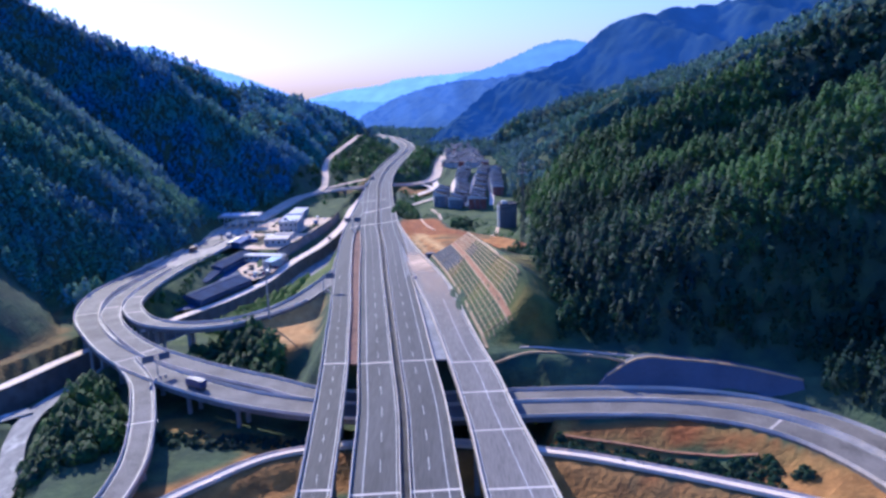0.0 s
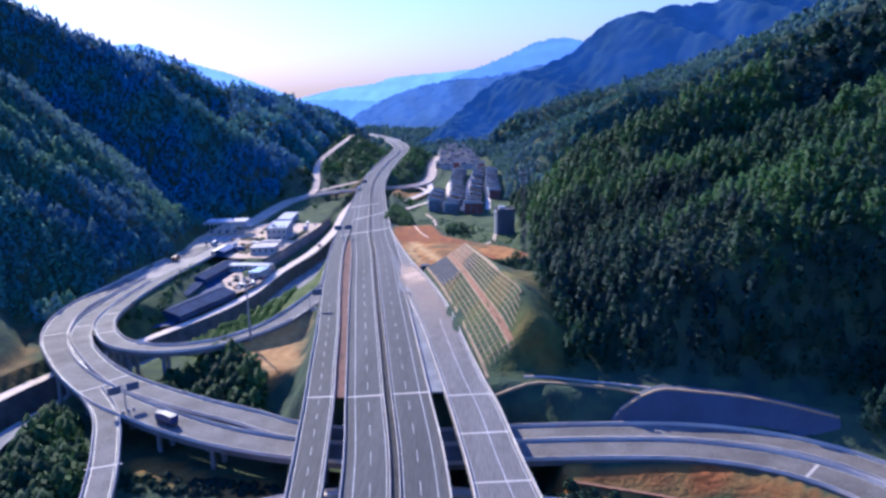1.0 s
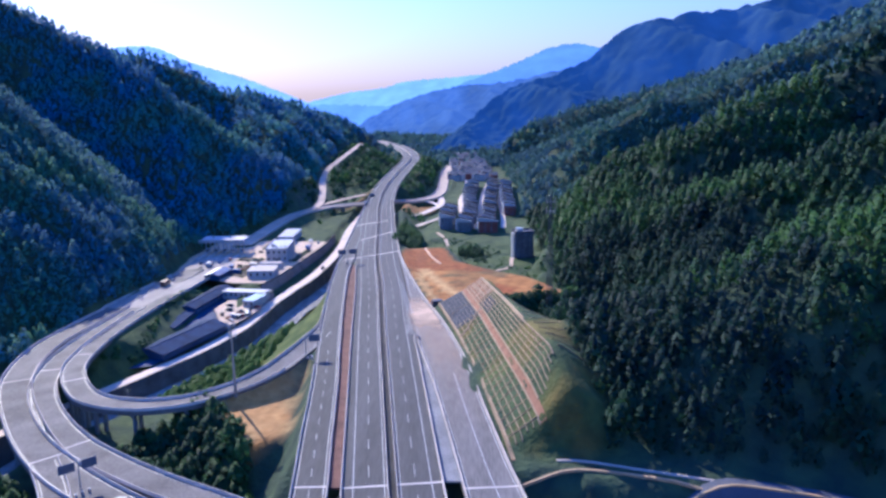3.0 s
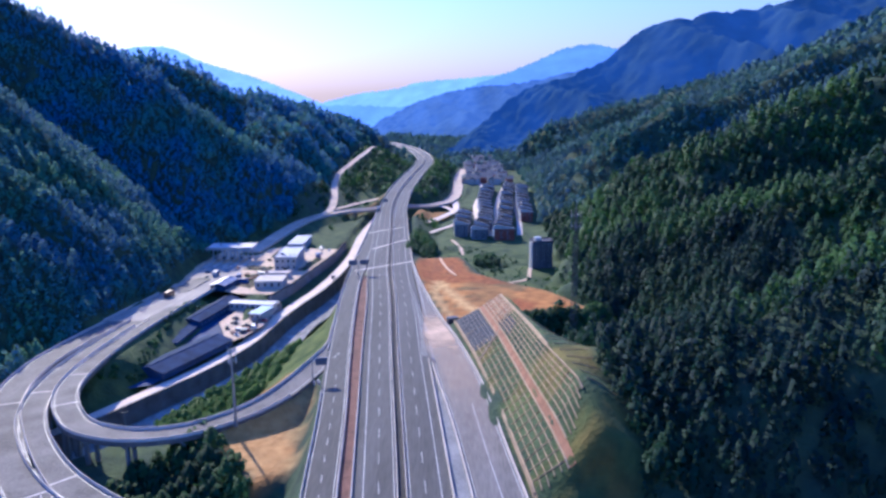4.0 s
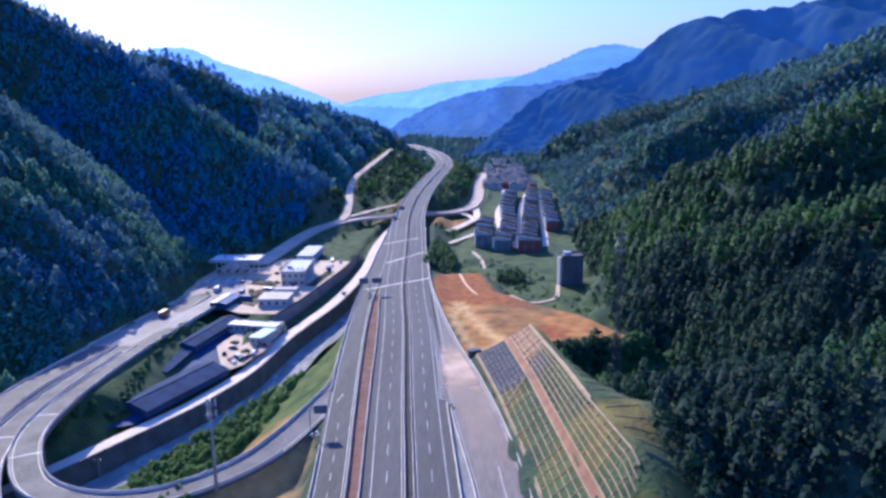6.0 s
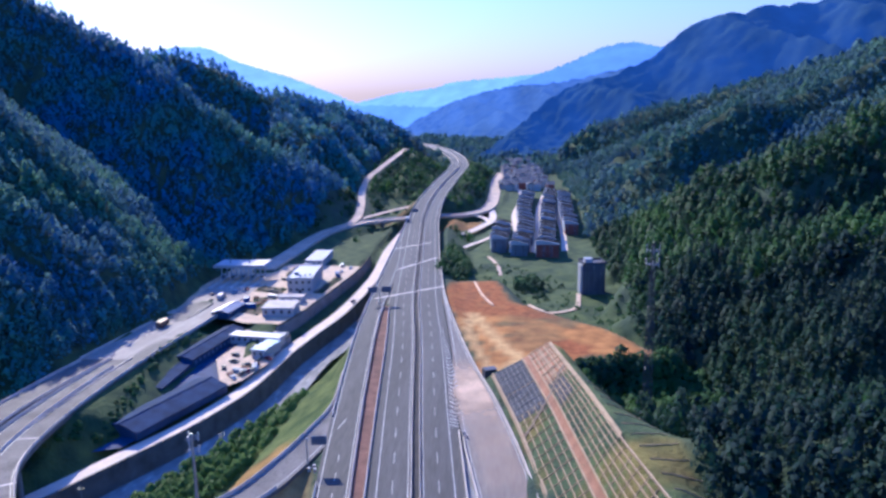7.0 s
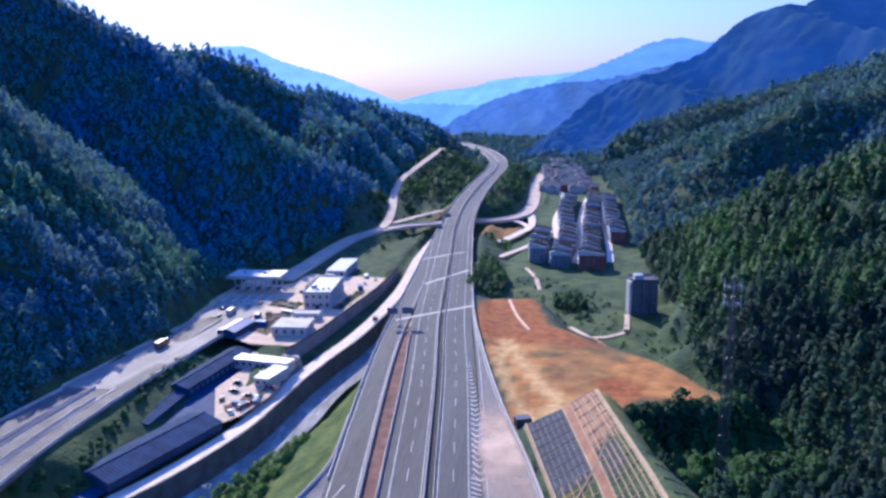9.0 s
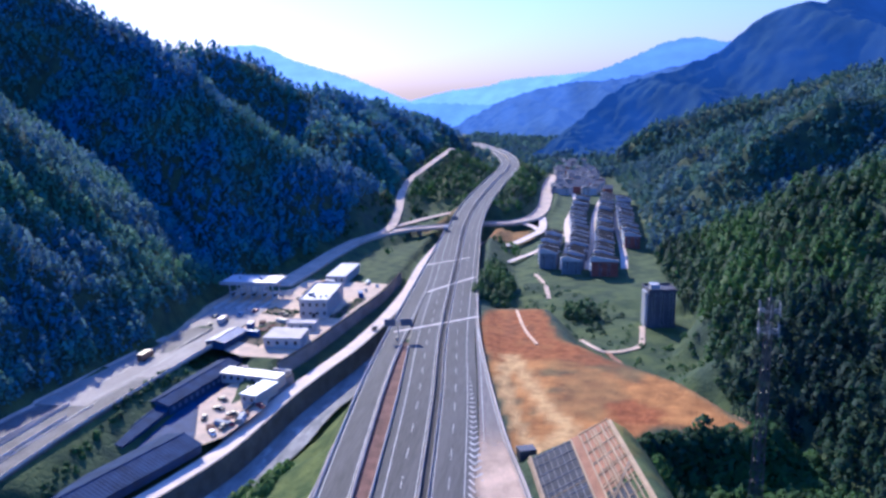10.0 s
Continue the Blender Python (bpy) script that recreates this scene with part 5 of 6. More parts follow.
# piled building materials in the yards
pile = {}
for nme, mat, lab in (("timber_stack", M["dirt_median"], "stack of brown timber boards"), ("pipe_stack", M["steel"], "stack of grey steel pipes"), ("container", M["blue_roof"], "blue steel shipping container")):
    e = empty(nme, pose(0, 0, -60), lab, nme.replace("_", " "), "materials in the yards")
    pile[nme] = e
for i in range(6):
    for j in range(3):
        part("board", boxed(-1.4 + 0.47 * i, -2, 0.3 * j, -1.0 + 0.47 * i, 2, 0.3 * j + 0.25), M["dirt_median"], pile["timber_stack"])
for j in range(3):
    for i in range(5 - j):
        part("pipe", tube(bmesh.new(), (-1.2 + 0.6 * i + 0.3 * j, -3, 0.3 + 0.52 * j), (-1.2 + 0.6 * i + 0.3 * j, 3, 0.3 + 0.52 * j), 0.29, 0.29, 8), M["steel"], pile["pipe_stack"])
part("body", boxed(-1.2, -3, 0.1, 1.2, 3, 2.6, 0.06), M["blue_roof"], pile["container"])
bm = bmesh.new()
for i in range(14):
    box(bm, -1.26, -2.9 + 0.42 * i, 0.25, 1.26, -2.7 + 0.42 * i, 2.45)
part("ribs", bm, M["blue_roof"], pile["container"])
spots = {"timber_stack": ((-109, 441, 20), (-112, 436, 70), (-116, 429, 30), (-139, 534, 10), (-134, 522, 60), (-132, 528, 0)), "pipe_stack": ((-113, 432, 80), (-108.5, 437, 10), (-130, 536, 70), (-107, 613, 10)), "container": ((-142, 527, 8), (-136, 515, 84), (-104, 585, 20))}
for nme, places in spots.items():
    for i, (x, y, t) in enumerate(places):
        z = -17.85 if y < 475 and x > -130 else (-14.37 if y > 475 else float(height(np.array([x]), np.array([y]))[0]))
        if i == 0:
            pile[nme].matrix_world = pose(x, y, z, 0, 0, t)
        else:
            copy_thing(pile[nme], pose(x, y, z, 0, 0, t))


# ---- signs, poles and masts ----
def gantry(x, y, z, turn, boards, tall=7.4, label="steel sign mast with dark boards at the road fork"):
    e = empty("road_sign", pose(x, y, z, 0, 0, turn), label, "road sign", "sign masts at the forks")
    part("mast", tube(bmesh.new(), (0, 0, -0.2), (0, 0, tall), 0.22, 0.17, 10), M["steel"], e)
    reach0, reach1 = min(b[0] for b in boards), max(b[1] for b in boards)
    part("arm", tube(bmesh.new(), (min(reach0, 0), 0, tall - 0.5), (max(reach1, 0), 0, tall - 0.5), 0.14, 0.14, 8), M["steel"], e)
    for x0, x1, z0, z1 in boards:
        b = part("board", boxed(x0, -0.25, z0, x1, -0.12, z1, 0.03), M["sign_blue"], e, "dark blue sign board")
        part("rim", boxed(x0 - 0.08, -0.11, z0 - 0.08, x1 + 0.08, -0.06, z1 + 0.08), M["white_metal"], b)
    return e


gantry(-54.8, 319, 1.6, 8, [(1.2, 5.0, 5.4, 7.8)])
gantry(-60.5, 476, 0.0, 10, [(-5.2, -1.0, 5.2, 7.8), (1.0, 5.2, 5.2, 7.8)])
gantry(-101, 243.5, -7.0, 40, [(-4.8, -0.9, 5.0, 7.4), (0.9, 4.6, 5.0, 7.4)])
gantry(-74, 728, -2, 0, [(0.6, 5.0, 5.2, 7.8)])
drum = empty("crash_drum", pose(-52.6, 317, 1.6), "white plastic crash drum at a road fork", "barrier", "crash drums")
part("body", tube(bmesh.new(), (0, 0, 0), (0, 0, 1.0), 0.4, 0.36, 12), M["paint"], drum)
part("band", tube(bmesh.new(), (0, 0, 0.4), (0, 0, 0.62), 0.41, 0.4, 12), M["brick_red"], drum)
for x, y, z in ((-53.6, 315.6, 1.6), (-51.9, 315.2, 1.6), (-98.5, 239.5, -6.95), (-97.4, 241, -6.95), (-99.5, 238, -6.95), (-60.3, 473, 0.2), (-61, 474.5, 0.2), (-14.5, 336, 1.55), (-15.2, 338, 1.55), (-9, 385, 1.2), (-11, 388, 1.2)):
    copy_thing(drum, pose(x, y, z))

# monopole by the loop ramp
zb = float(height(np.array([-73.5]), np.array([298.5]))[0])
mono = empty("monopole_mast", pose(-73.5, 298.5 - 5.0, zb), "tall grey monopole mast with aerials at the top", "mast")
zt = 22 - zb
part("pole", tube(bmesh.new(), (0, 0, -0.5), (0, 0, zt), 0.55, 0.22, 12), M["steel"], mono)
for k, zz in enumerate((zt - 1.0, zt - 4.0)):
    bm = bmesh.new()
    for i in range(12):
        a, b = i * math.pi / 6, (i + 1) * math.pi / 6
        tube(bm, (1.3 * math.cos(a), 1.3 * math.sin(a), zz), (1.3 * math.cos(b), 1.3 * math.sin(b), zz), 0.06, 0.06, 5)
    for i in range(4):
        tube(bm, (0, 0, zz), (1.3 * math.cos(i * math.pi / 2), 1.3 * math.sin(i * math.pi / 2), zz), 0.05, 0.05, 5)
    ring = part("platform", bm, M["steel"], mono)
    for i in range(3):
        a = i * 2 * math.pi / 3 + 0.4
        part("aerial", boxed(1.35 * math.cos(a) - 0.15, 1.35 * math.sin(a) - 0.1, zz - 0.9, 1.35 * math.cos(a) + 0.15, 1.35 * math.sin(a) + 0.1, zz + 1.1, 0.03), M["white_metal"], ring)

# wooden line poles along the river road
def line_pole(x, y, z, turn):
    e = empty("utility_pole", pose(x, y, z, 0, 0, turn), "slender dark utility pole with a cross arm beside the river road", "pole", "utility poles along the river")
    part("pole", tube(bmesh.new(), (0, 0, -0.4), (0, 0, 9.5), 0.2, 0.13, 8), M["concrete_dark"], e)
    for zz, half in ((8.9, 1.3), (7.9, 1.0)):
        arm = part("cross_arm", boxed(-half, -0.07, zz - 0.07, half, 0.07, zz + 0.07), M["dark_steel"], e)
        for k in (-1, 0, 1):
            part("insulator", tube(bmesh.new(), (k * half * 0.85, 0, zz + 0.07), (k * half * 0.85, 0, zz + 0.32), 0.07, 0.05, 8), M["plaster"], arm)
    return e


for x, y, turn in ((-100.5, 377, 28), (-131.5, 342, 35)):
    line_pole(x, y, float(height(np.array([x]), np.array([y]))[0]), turn)

# lattice telecom tower on the slope
tx, ty = 36.0, 345.0
tz = float(height(np.array([tx]), np.array([ty]))[0])
tower = empty("lattice_tower", pose(tx, ty, tz, 0, 0, 20), "slender grey lattice telecom tower with aerial panels", "mast")
TH = 55.0 - tz
half = lambda z: 1.15 - 0.75 * z / TH
corner = lambda i, z: Vector(((1 if i in (0, 3) else -1) * half(z), (1 if i < 2 else -1) * half(z), z))
for i in range(4):
    part("leg", tube(bmesh.new(), corner(i, -0.8), corner(i, TH), 0.10, 0.07, 6), M["dark_steel"], tower)
levels = np.linspace(0, TH, 15)
for z0, z1 in zip(levels[:-1], levels[1:]):
    for i in range(4):
        j = (i + 1) % 4
        for p, q in ((corner(i, z0), corner(j, z1)), (corner(j, z0), corner(i, z1)), (corner(i, z1), corner(j, z1))):
            part("brace", tube(bmesh.new(), p, q, 0.045, 0.045, 4), M["dark_steel"], tower)
for zz in (TH - 2.2, TH - 6.0):
    bm = bmesh.new()
    for i in range(8):
        a, b = i * math.pi / 4, (i + 1) * math.pi / 4
        tube(bm, (1.9 * math.cos(a), 1.9 * math.sin(a), zz), (1.9 * math.cos(b), 1.9 * math.sin(b), zz), 0.06, 0.06, 5)
    ring = part("platform", bm, M["steel"], tower)
    for i in range(6):
        a = i * math.pi / 3
        part("arm", tube(bmesh.new(), (0.3 * math.cos(a), 0.3 * math.sin(a), zz), (1.9 * math.cos(a), 1.9 * math.sin(a), zz), 0.05, 0.05, 4), M["steel"], ring)
        part("aerial", boxed(1.95 * math.cos(a) - 0.1, 1.95 * math.sin(a) - 0.08, zz - 1.0, 1.95 * math.cos(a) + 0.1, 1.95 * math.sin(a) + 0.08, zz + 1.6, 0.03), M["steel"], ring, "grey aerial panel")
part("lightning_rod", tube(bmesh.new(), (0, 0, TH), (0, 0, TH + 3.5), 0.06, 0.03, 6), M["steel"], tower)


# ---- village ----
def town_house(m, wall, label, w=11.0, d=10.0, h=8.2, group="row houses"):
    """A narrow row house, gable roof, stepped party wall, balcony side to the lane (-x)."""
    e = empty("row_house", m, label, "house", group)
    part("wall", boxed(-w / 2, -d / 2, -1, w / 2, d / 2, h), wall, e)
    bm = bmesh.new()
    rx = -w / 2 + 2.0
    for s in (-1, 1):
        ex = s * (w / 2 + 0.6)
        a = [(rx, -d / 2, h + 2.4), (rx, d / 2, h + 2.4), (ex, d / 2, h - (0.1 if s > 0 else -1.3)), (ex, -d / 2, h - (0.1 if s > 0 else -1.3))]
        top = [bm.verts.new(v) for v in a]
        bot = [bm.verts.new((v[0], v[1], v[2] - 0.25)) for v in a]
        bm.faces.new(top)
        bm.faces.new(bot[::-1])
        for k in range(4):
            bm.faces.new((top[k], top[(k + 1) % 4], bot[(k + 1) % 4], bot[k]))
    bmesh.ops.recalc_face_normals(bm, faces=bm.faces)
    part("roof", bm, M["grey_tile"], e)
    bm = bmesh.new()
    prof = ((-w / 2 - 0.9, h - 0.6), (w / 2 + 0.7, h - 0.6), (w / 2 + 0.7, h + 0.12), (rx, h + 2.62), (-w / 2 - 0.9, h + 1.75))
    f = bm.faces.new([bm.verts.new((x, -d / 2 - 0.35, z)) for x, z in prof])
    r = bmesh.ops.extrude_face_region(bm, geom=[f])
    bmesh.ops.translate(bm, verts=[v for v in r["geom"] if isinstance(v, bmesh.types.BMVert)], vec=(0, 0.7, 0))
    bmesh.ops.recalc_face_normals(bm, faces=bm.faces)
    part("party_wall", bm, M["white_metal"], e, "white stepped party wall above the roof")
    # Sun on the lane side is put into this white slab.
    part("facade", boxed(-w / 2 - 0.25, -d / 2 + 0.02, -0.5, -w / 2 - 0.01, d / 2 - 0.02, h + 1.0), M["white_metal"], e, "rendered front to the lane, white as if sunlit")
    for s in range(3):
        part("balcony", boxed(-w / 2 - 1.2, -d / 2 + 1.2, 2.6 + 2.5 * s, -w / 2, d / 2 - 1.2, 3.4 + 2.5 * s), M["white_metal"], e)
    for s in range(3):
        for b in range(2):
            window_parts(e, -2.5 + 5 * b, 1.6 + 2.6 * s, 1.6, 1.4, -d / 2 - 0.02)
    return e


# Both renders are darkened for house fronts that face away from the sun.
M["render_shaded"] = material("render_shaded", (0.20, 0.21, 0.235), 0.9, vary=0.15, scale=2)
M["render_deep_shade"] = material("render_deep_shade", (0.09, 0.095, 0.125), 0.9, vary=0.15, scale=2)
kinds = [town_house(pose(9, 648, -14), M["render_shaded"], "three-storey row house with shaded grey walls, a tiled roof and white party wall", h=8.4),
         town_house(pose(28, 644, -14, 0, 0, -3), M["brick_red"], "brick row house end with a grey tiled roof", w=15, h=9.4),
         town_house(pose(-4.5, 660, -14, 0, 0, -6), M["render_shaded"], "four-storey row house with shaded grey walls, a tiled roof and white party wall", w=10, h=10.2),
         town_house(pose(52, 726, -14, 0, 0, -4), M["brick_red"], "brick row house with a grey tiled roof and white balconies", w=10, h=9.0)]
def row(points, pitch, picks, skip=0):
    """A terrace of houses, each a little higher, lower or further out than its neighbour."""
    p = smooth_path([(*q, -14.0) for q in points], 1.0)
    s = np.concatenate([[0], np.cumsum(np.linalg.norm(np.diff(p, axis=0), axis=1))])
    d = np.gradient(p, axis=0)
    for i, t in enumerate(np.arange(skip * pitch, s[-1], pitch)):
        k = min(int(np.searchsorted(s, t)), len(p) - 1)
        turn = math.degrees(math.atan2(d[k][1], d[k][0])) - 90
        u, v = [float(hash2(np.array(float(i)), np.array(p[0][0] + q))) for q in (0.0, 3.7)]
        copy_thing(kinds[picks[int(u * 97) % len(picks)]], pose(p[k][0] + 2.2 * (v - 0.5), p[k][1], -14.0 - 1.6 * u, 0, 0, turn))
row([(9.5, 648), (14, 690), (17, 740), (18, 820), (27, 935)], 11.6, (0, 0, 2), 1)
row([(28, 644), (32, 700), (36, 760), (38, 800), (44, 870), (52, 955)], 11.6, (0, 2, 0, 3), 1)
row([(52, 726), (54, 780), (58, 850), (64, 925)], 11.6, (0, 3, 2), 1)
row([(-4.5, 660), (-3, 705), (0, 740)], 13, (2, 0), 1)
# the taller house at the field's edge
tall = block("block_of_flats", 45.5, 545, -12.5, 8, 12, 11, 16.5, "tall five-storey house at the edge of the fields, shade in its grey walls", M["render_deep_shade"], M["render_deep_shade"], 5, 3, "house", 0.9)
part("stair_tower", boxed(-4.5, -3, 16.5, -0.5, 1.5, 19.2, 0.05), M["white_metal"], tall, "white stair head on the roof")
part("side_stair", boxed(-7.3, -4, 0, -6.02, 2, 16.0), M["white_metal"], tall)

M["slate"] = material("slate", (0.11, 0.12, 0.15), 0.9, vary=0.2, scale=5)
small = []
for wm, lab in ((M["plaster"], "small pale village house with a grey roof"), (M["white_metal"], "small white village house with a grey roof"), (M["brick_red"], "small brick village house with a grey roof")):
    e = empty("village_house", pose(0, 1000 + 14 * len(small), -14), lab, "house", "village houses")
    part("wall", boxed(-4.5, -4, -1.5, 4.5, 4, 7.0), wm, e)
    bm = bmesh.new()
    vs = [bm.verts.new(v) for v in ((-5, -4.6, 6.9), (5, -4.6, 6.9), (0, -4.6, 9.0))]
    f = bm.faces.new(vs)
    r = bmesh.ops.extrude_face_region(bm, geom=[f])
    bmesh.ops.translate(bm, verts=[v for v in r["geom"] if isinstance(v, bmesh.types.BMVert)], vec=(0, 9.2, 0))
    bmesh.ops.recalc_face_normals(bm, faces=bm.faces)
    part("roof", bm, M["slate"], e)
    for b in range(2):
        window_parts(e, -2 + 4 * b, 4.6, 1.6, 1.6, -4.02)
        window_parts(e, -2 + 4 * b, 1.6, 1.6, 1.6, -4.02)
    small.append(e)
for i in range(95):
    y = 965 + 330 * rng0.random()
    x = -6 + (70 - 0.05 * (y - 965)) * rng0.random()
    if abs(x + 4) < 7 or (x > 16 and y < 985):
        continue
    copy_thing(small[(0, 1, 0, 1, 0, 1, 2, 1)[i % 8]], pose(x, y, -14 + 0.012 * (y - 965), 0, 0, rng0.choice((-8, 4, 82, 95))))
for pts, half in (([(4, 655), (6, 682), (9, 738), (9.5, 820), (20, 932), (17, 1040), (14, 1132)], 2.4), ([(19, 656), (20, 692), (25, 725), (28, 783), (34, 865), (44, 953)], 2.0), ([(41, 660), (43, 685), (46, 740), (48.5, 809), (54, 882)], 2.2), ([(-30, 672), (-22, 688), (-15, 701), (7, 770)], 1.8)):
    road("village_lane", *centred([(a, b, -13.7) for a, b in pts], half), 0.5, M["river_road"], "pale concrete lane between the row houses", lines=False, bars=(False, False))


def footpath(pts, half, mat, label):
    p = smooth_path([(*q, 0) for q in pts], 2.5)
    p = drape(p[:, :2], 0.45)
    tagged(ribbon("footpath", offset(p, -half), offset(p, half), 0.5, mat), label, "path", kind="structure")


M["track"] = material("track_soil", (0.78, 0.56, 0.30), 0.95, vary=0.15, scale=3)
footpath([(-12, 640), (-6, 615), (-4, 590)], 1.2, M["plaza"], "pale footpath through the fields")
footpath([(38, 540), (37, 530), (33, 512), (20, 505), (10, 520)], 1.2, M["plaza"], "pale footpath from the tall house")
footpath([(20, 505), (30, 478), (46, 448), (56, 414)], 1.0, M["bench_soil"], "tan track along the edge of the cleared lot")
footpath([(17.4, 197.5), (47, 190), (80, 178.6)], 0.5, M["bench_soil"], "narrow brown track along the embankment")
footpath([(-18, 530), (-13, 500), (-8, 482)], 0.6, M["track"], "pale drain running down the red cutting")
part("body", boxed(-2.2, -1.6, -0.5, 2.2, 1.6, 2.6, 0.08), M["dark_steel"], empty("site_cabin", pose(-8.5, 385.5, 0.6, 0, 0, 20), "dark site cabin at the mouth of the lot", "cabin"))

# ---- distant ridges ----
# Emission stands in for haze; the ridges themselves give off no light.
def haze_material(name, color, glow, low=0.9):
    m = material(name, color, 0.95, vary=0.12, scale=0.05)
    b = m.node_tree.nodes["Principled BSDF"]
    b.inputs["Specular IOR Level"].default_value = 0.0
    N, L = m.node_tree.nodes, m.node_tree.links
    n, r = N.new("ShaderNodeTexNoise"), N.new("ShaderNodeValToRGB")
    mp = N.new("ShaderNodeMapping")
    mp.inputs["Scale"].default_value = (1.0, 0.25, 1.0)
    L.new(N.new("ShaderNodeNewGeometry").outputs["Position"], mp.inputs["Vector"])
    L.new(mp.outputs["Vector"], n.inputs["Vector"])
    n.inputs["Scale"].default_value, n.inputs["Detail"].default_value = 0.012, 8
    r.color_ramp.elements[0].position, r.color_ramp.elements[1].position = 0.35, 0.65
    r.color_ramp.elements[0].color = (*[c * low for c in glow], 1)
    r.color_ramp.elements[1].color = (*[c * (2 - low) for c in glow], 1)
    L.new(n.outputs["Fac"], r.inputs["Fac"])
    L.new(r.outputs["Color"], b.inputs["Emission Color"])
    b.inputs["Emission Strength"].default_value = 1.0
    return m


def far_ridge(crest, foot, slope, mat, label, rough=14.0, spurs=0.0):
    """A mountain side below its crest line; spurs: how deep its folds run down the slope."""
    c = smooth_path(crest, 7.0)
    k = 90
    t = np.linspace(0, 1, k)[None, :]
    XX = np.repeat(c[:, 0:1], k, 1)
    YY = c[:, 1:2] - t * (c[:, 2:3] - foot) / slope
    ZZ = c[:, 2:3] * (1 - t) + foot * t
    ZZ = ZZ + (rough * fbm(XX / 90, YY / 60)) * (0.15 + t) + 6.0 * fbm(XX / 18, YY / 18) + 9.0 * (vnoise(XX / 9, YY / 9) - 0.5)
    ridged = np.abs(np.sin(XX / 62 + YY / 150 + 2.2 * fbm(XX / 160, YY / 200)))
    ZZ = ZZ + spurs * np.clip((c[:, 2:3] - foot) / 170, 0, 1) * (0.45 - ridged) * 4 * t * (1 - t)
    tagged(grid_mesh("backdrop", XX, YY, ZZ, mat), label, "mountain", kind="structure")


def scaled(points, f, cam_y=100.0, eye=90.0):
    return [(x * f, cam_y + (y - cam_y) * f, eye + (z - eye) * f) for x, y, z in points]


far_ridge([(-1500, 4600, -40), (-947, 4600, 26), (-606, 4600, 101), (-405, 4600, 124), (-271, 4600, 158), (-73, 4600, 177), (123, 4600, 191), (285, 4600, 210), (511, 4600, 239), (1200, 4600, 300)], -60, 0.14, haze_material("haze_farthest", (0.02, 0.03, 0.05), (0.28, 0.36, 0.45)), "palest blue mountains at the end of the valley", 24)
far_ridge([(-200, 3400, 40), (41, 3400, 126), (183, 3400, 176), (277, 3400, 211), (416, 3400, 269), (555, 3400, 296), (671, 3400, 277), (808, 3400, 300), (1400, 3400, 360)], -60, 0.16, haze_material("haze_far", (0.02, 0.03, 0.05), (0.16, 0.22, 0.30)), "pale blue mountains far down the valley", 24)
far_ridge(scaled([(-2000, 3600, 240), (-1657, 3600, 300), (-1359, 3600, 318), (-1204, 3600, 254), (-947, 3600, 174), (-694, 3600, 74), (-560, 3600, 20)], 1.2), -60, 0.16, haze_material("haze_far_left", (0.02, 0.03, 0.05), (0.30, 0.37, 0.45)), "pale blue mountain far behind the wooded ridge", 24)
# Low rise placed to hide the bare plain from the camera's view.
far_ridge([(-900, 2600, 84), (-500, 2600, 64), (-300, 2600, 57), (-100, 2600, 52)], -40, 0.3, haze_material("haze_fill", (0.02, 0.03, 0.05), (0.20, 0.27, 0.35)), "pale blue rise closing the view below the farthest mountains", 10)
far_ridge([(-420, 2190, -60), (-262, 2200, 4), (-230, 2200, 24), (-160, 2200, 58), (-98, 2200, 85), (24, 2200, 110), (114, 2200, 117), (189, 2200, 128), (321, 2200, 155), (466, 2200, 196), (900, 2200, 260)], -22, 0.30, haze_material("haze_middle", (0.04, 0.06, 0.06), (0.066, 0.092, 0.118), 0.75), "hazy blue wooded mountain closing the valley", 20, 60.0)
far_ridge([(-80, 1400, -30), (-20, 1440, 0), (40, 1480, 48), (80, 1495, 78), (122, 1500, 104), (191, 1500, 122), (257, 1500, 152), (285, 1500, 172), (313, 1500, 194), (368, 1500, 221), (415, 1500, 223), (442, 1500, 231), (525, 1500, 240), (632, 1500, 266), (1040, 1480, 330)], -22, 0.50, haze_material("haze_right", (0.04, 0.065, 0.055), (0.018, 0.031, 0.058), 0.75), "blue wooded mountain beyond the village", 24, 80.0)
# Extra slope, placed to cover flat ground seen by the camera.
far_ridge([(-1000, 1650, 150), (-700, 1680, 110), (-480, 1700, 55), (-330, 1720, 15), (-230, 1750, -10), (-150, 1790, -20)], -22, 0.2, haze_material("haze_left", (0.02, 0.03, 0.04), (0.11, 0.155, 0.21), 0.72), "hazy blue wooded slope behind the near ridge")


# ---- forest ----
def fast_quads(name, verts, mat, normals=None):
    """One mesh of loose quads, four corners each."""
    n = len(verts) // 4
    me = bpy.data.meshes.new(name)
    me.vertices.add(len(verts))
    me.vertices.foreach_set("co", verts.astype(np.float32).ravel())
    me.loops.add(n * 4)
    me.loops.foreach_set("vertex_index", np.arange(n * 4, dtype=np.int32))
    me.polygons.add(n)
    me.polygons.foreach_set("loop_start", np.arange(0, n * 4, 4, dtype=np.int32))
    me.update(calc_edges=True)
    if normals is not None:
        me.shade_smooth()
        me.normals_split_custom_set_from_vertices(normals)
    me.materials.append(mat)
    return new(name, me)


rng = np.random.default_rng(7)


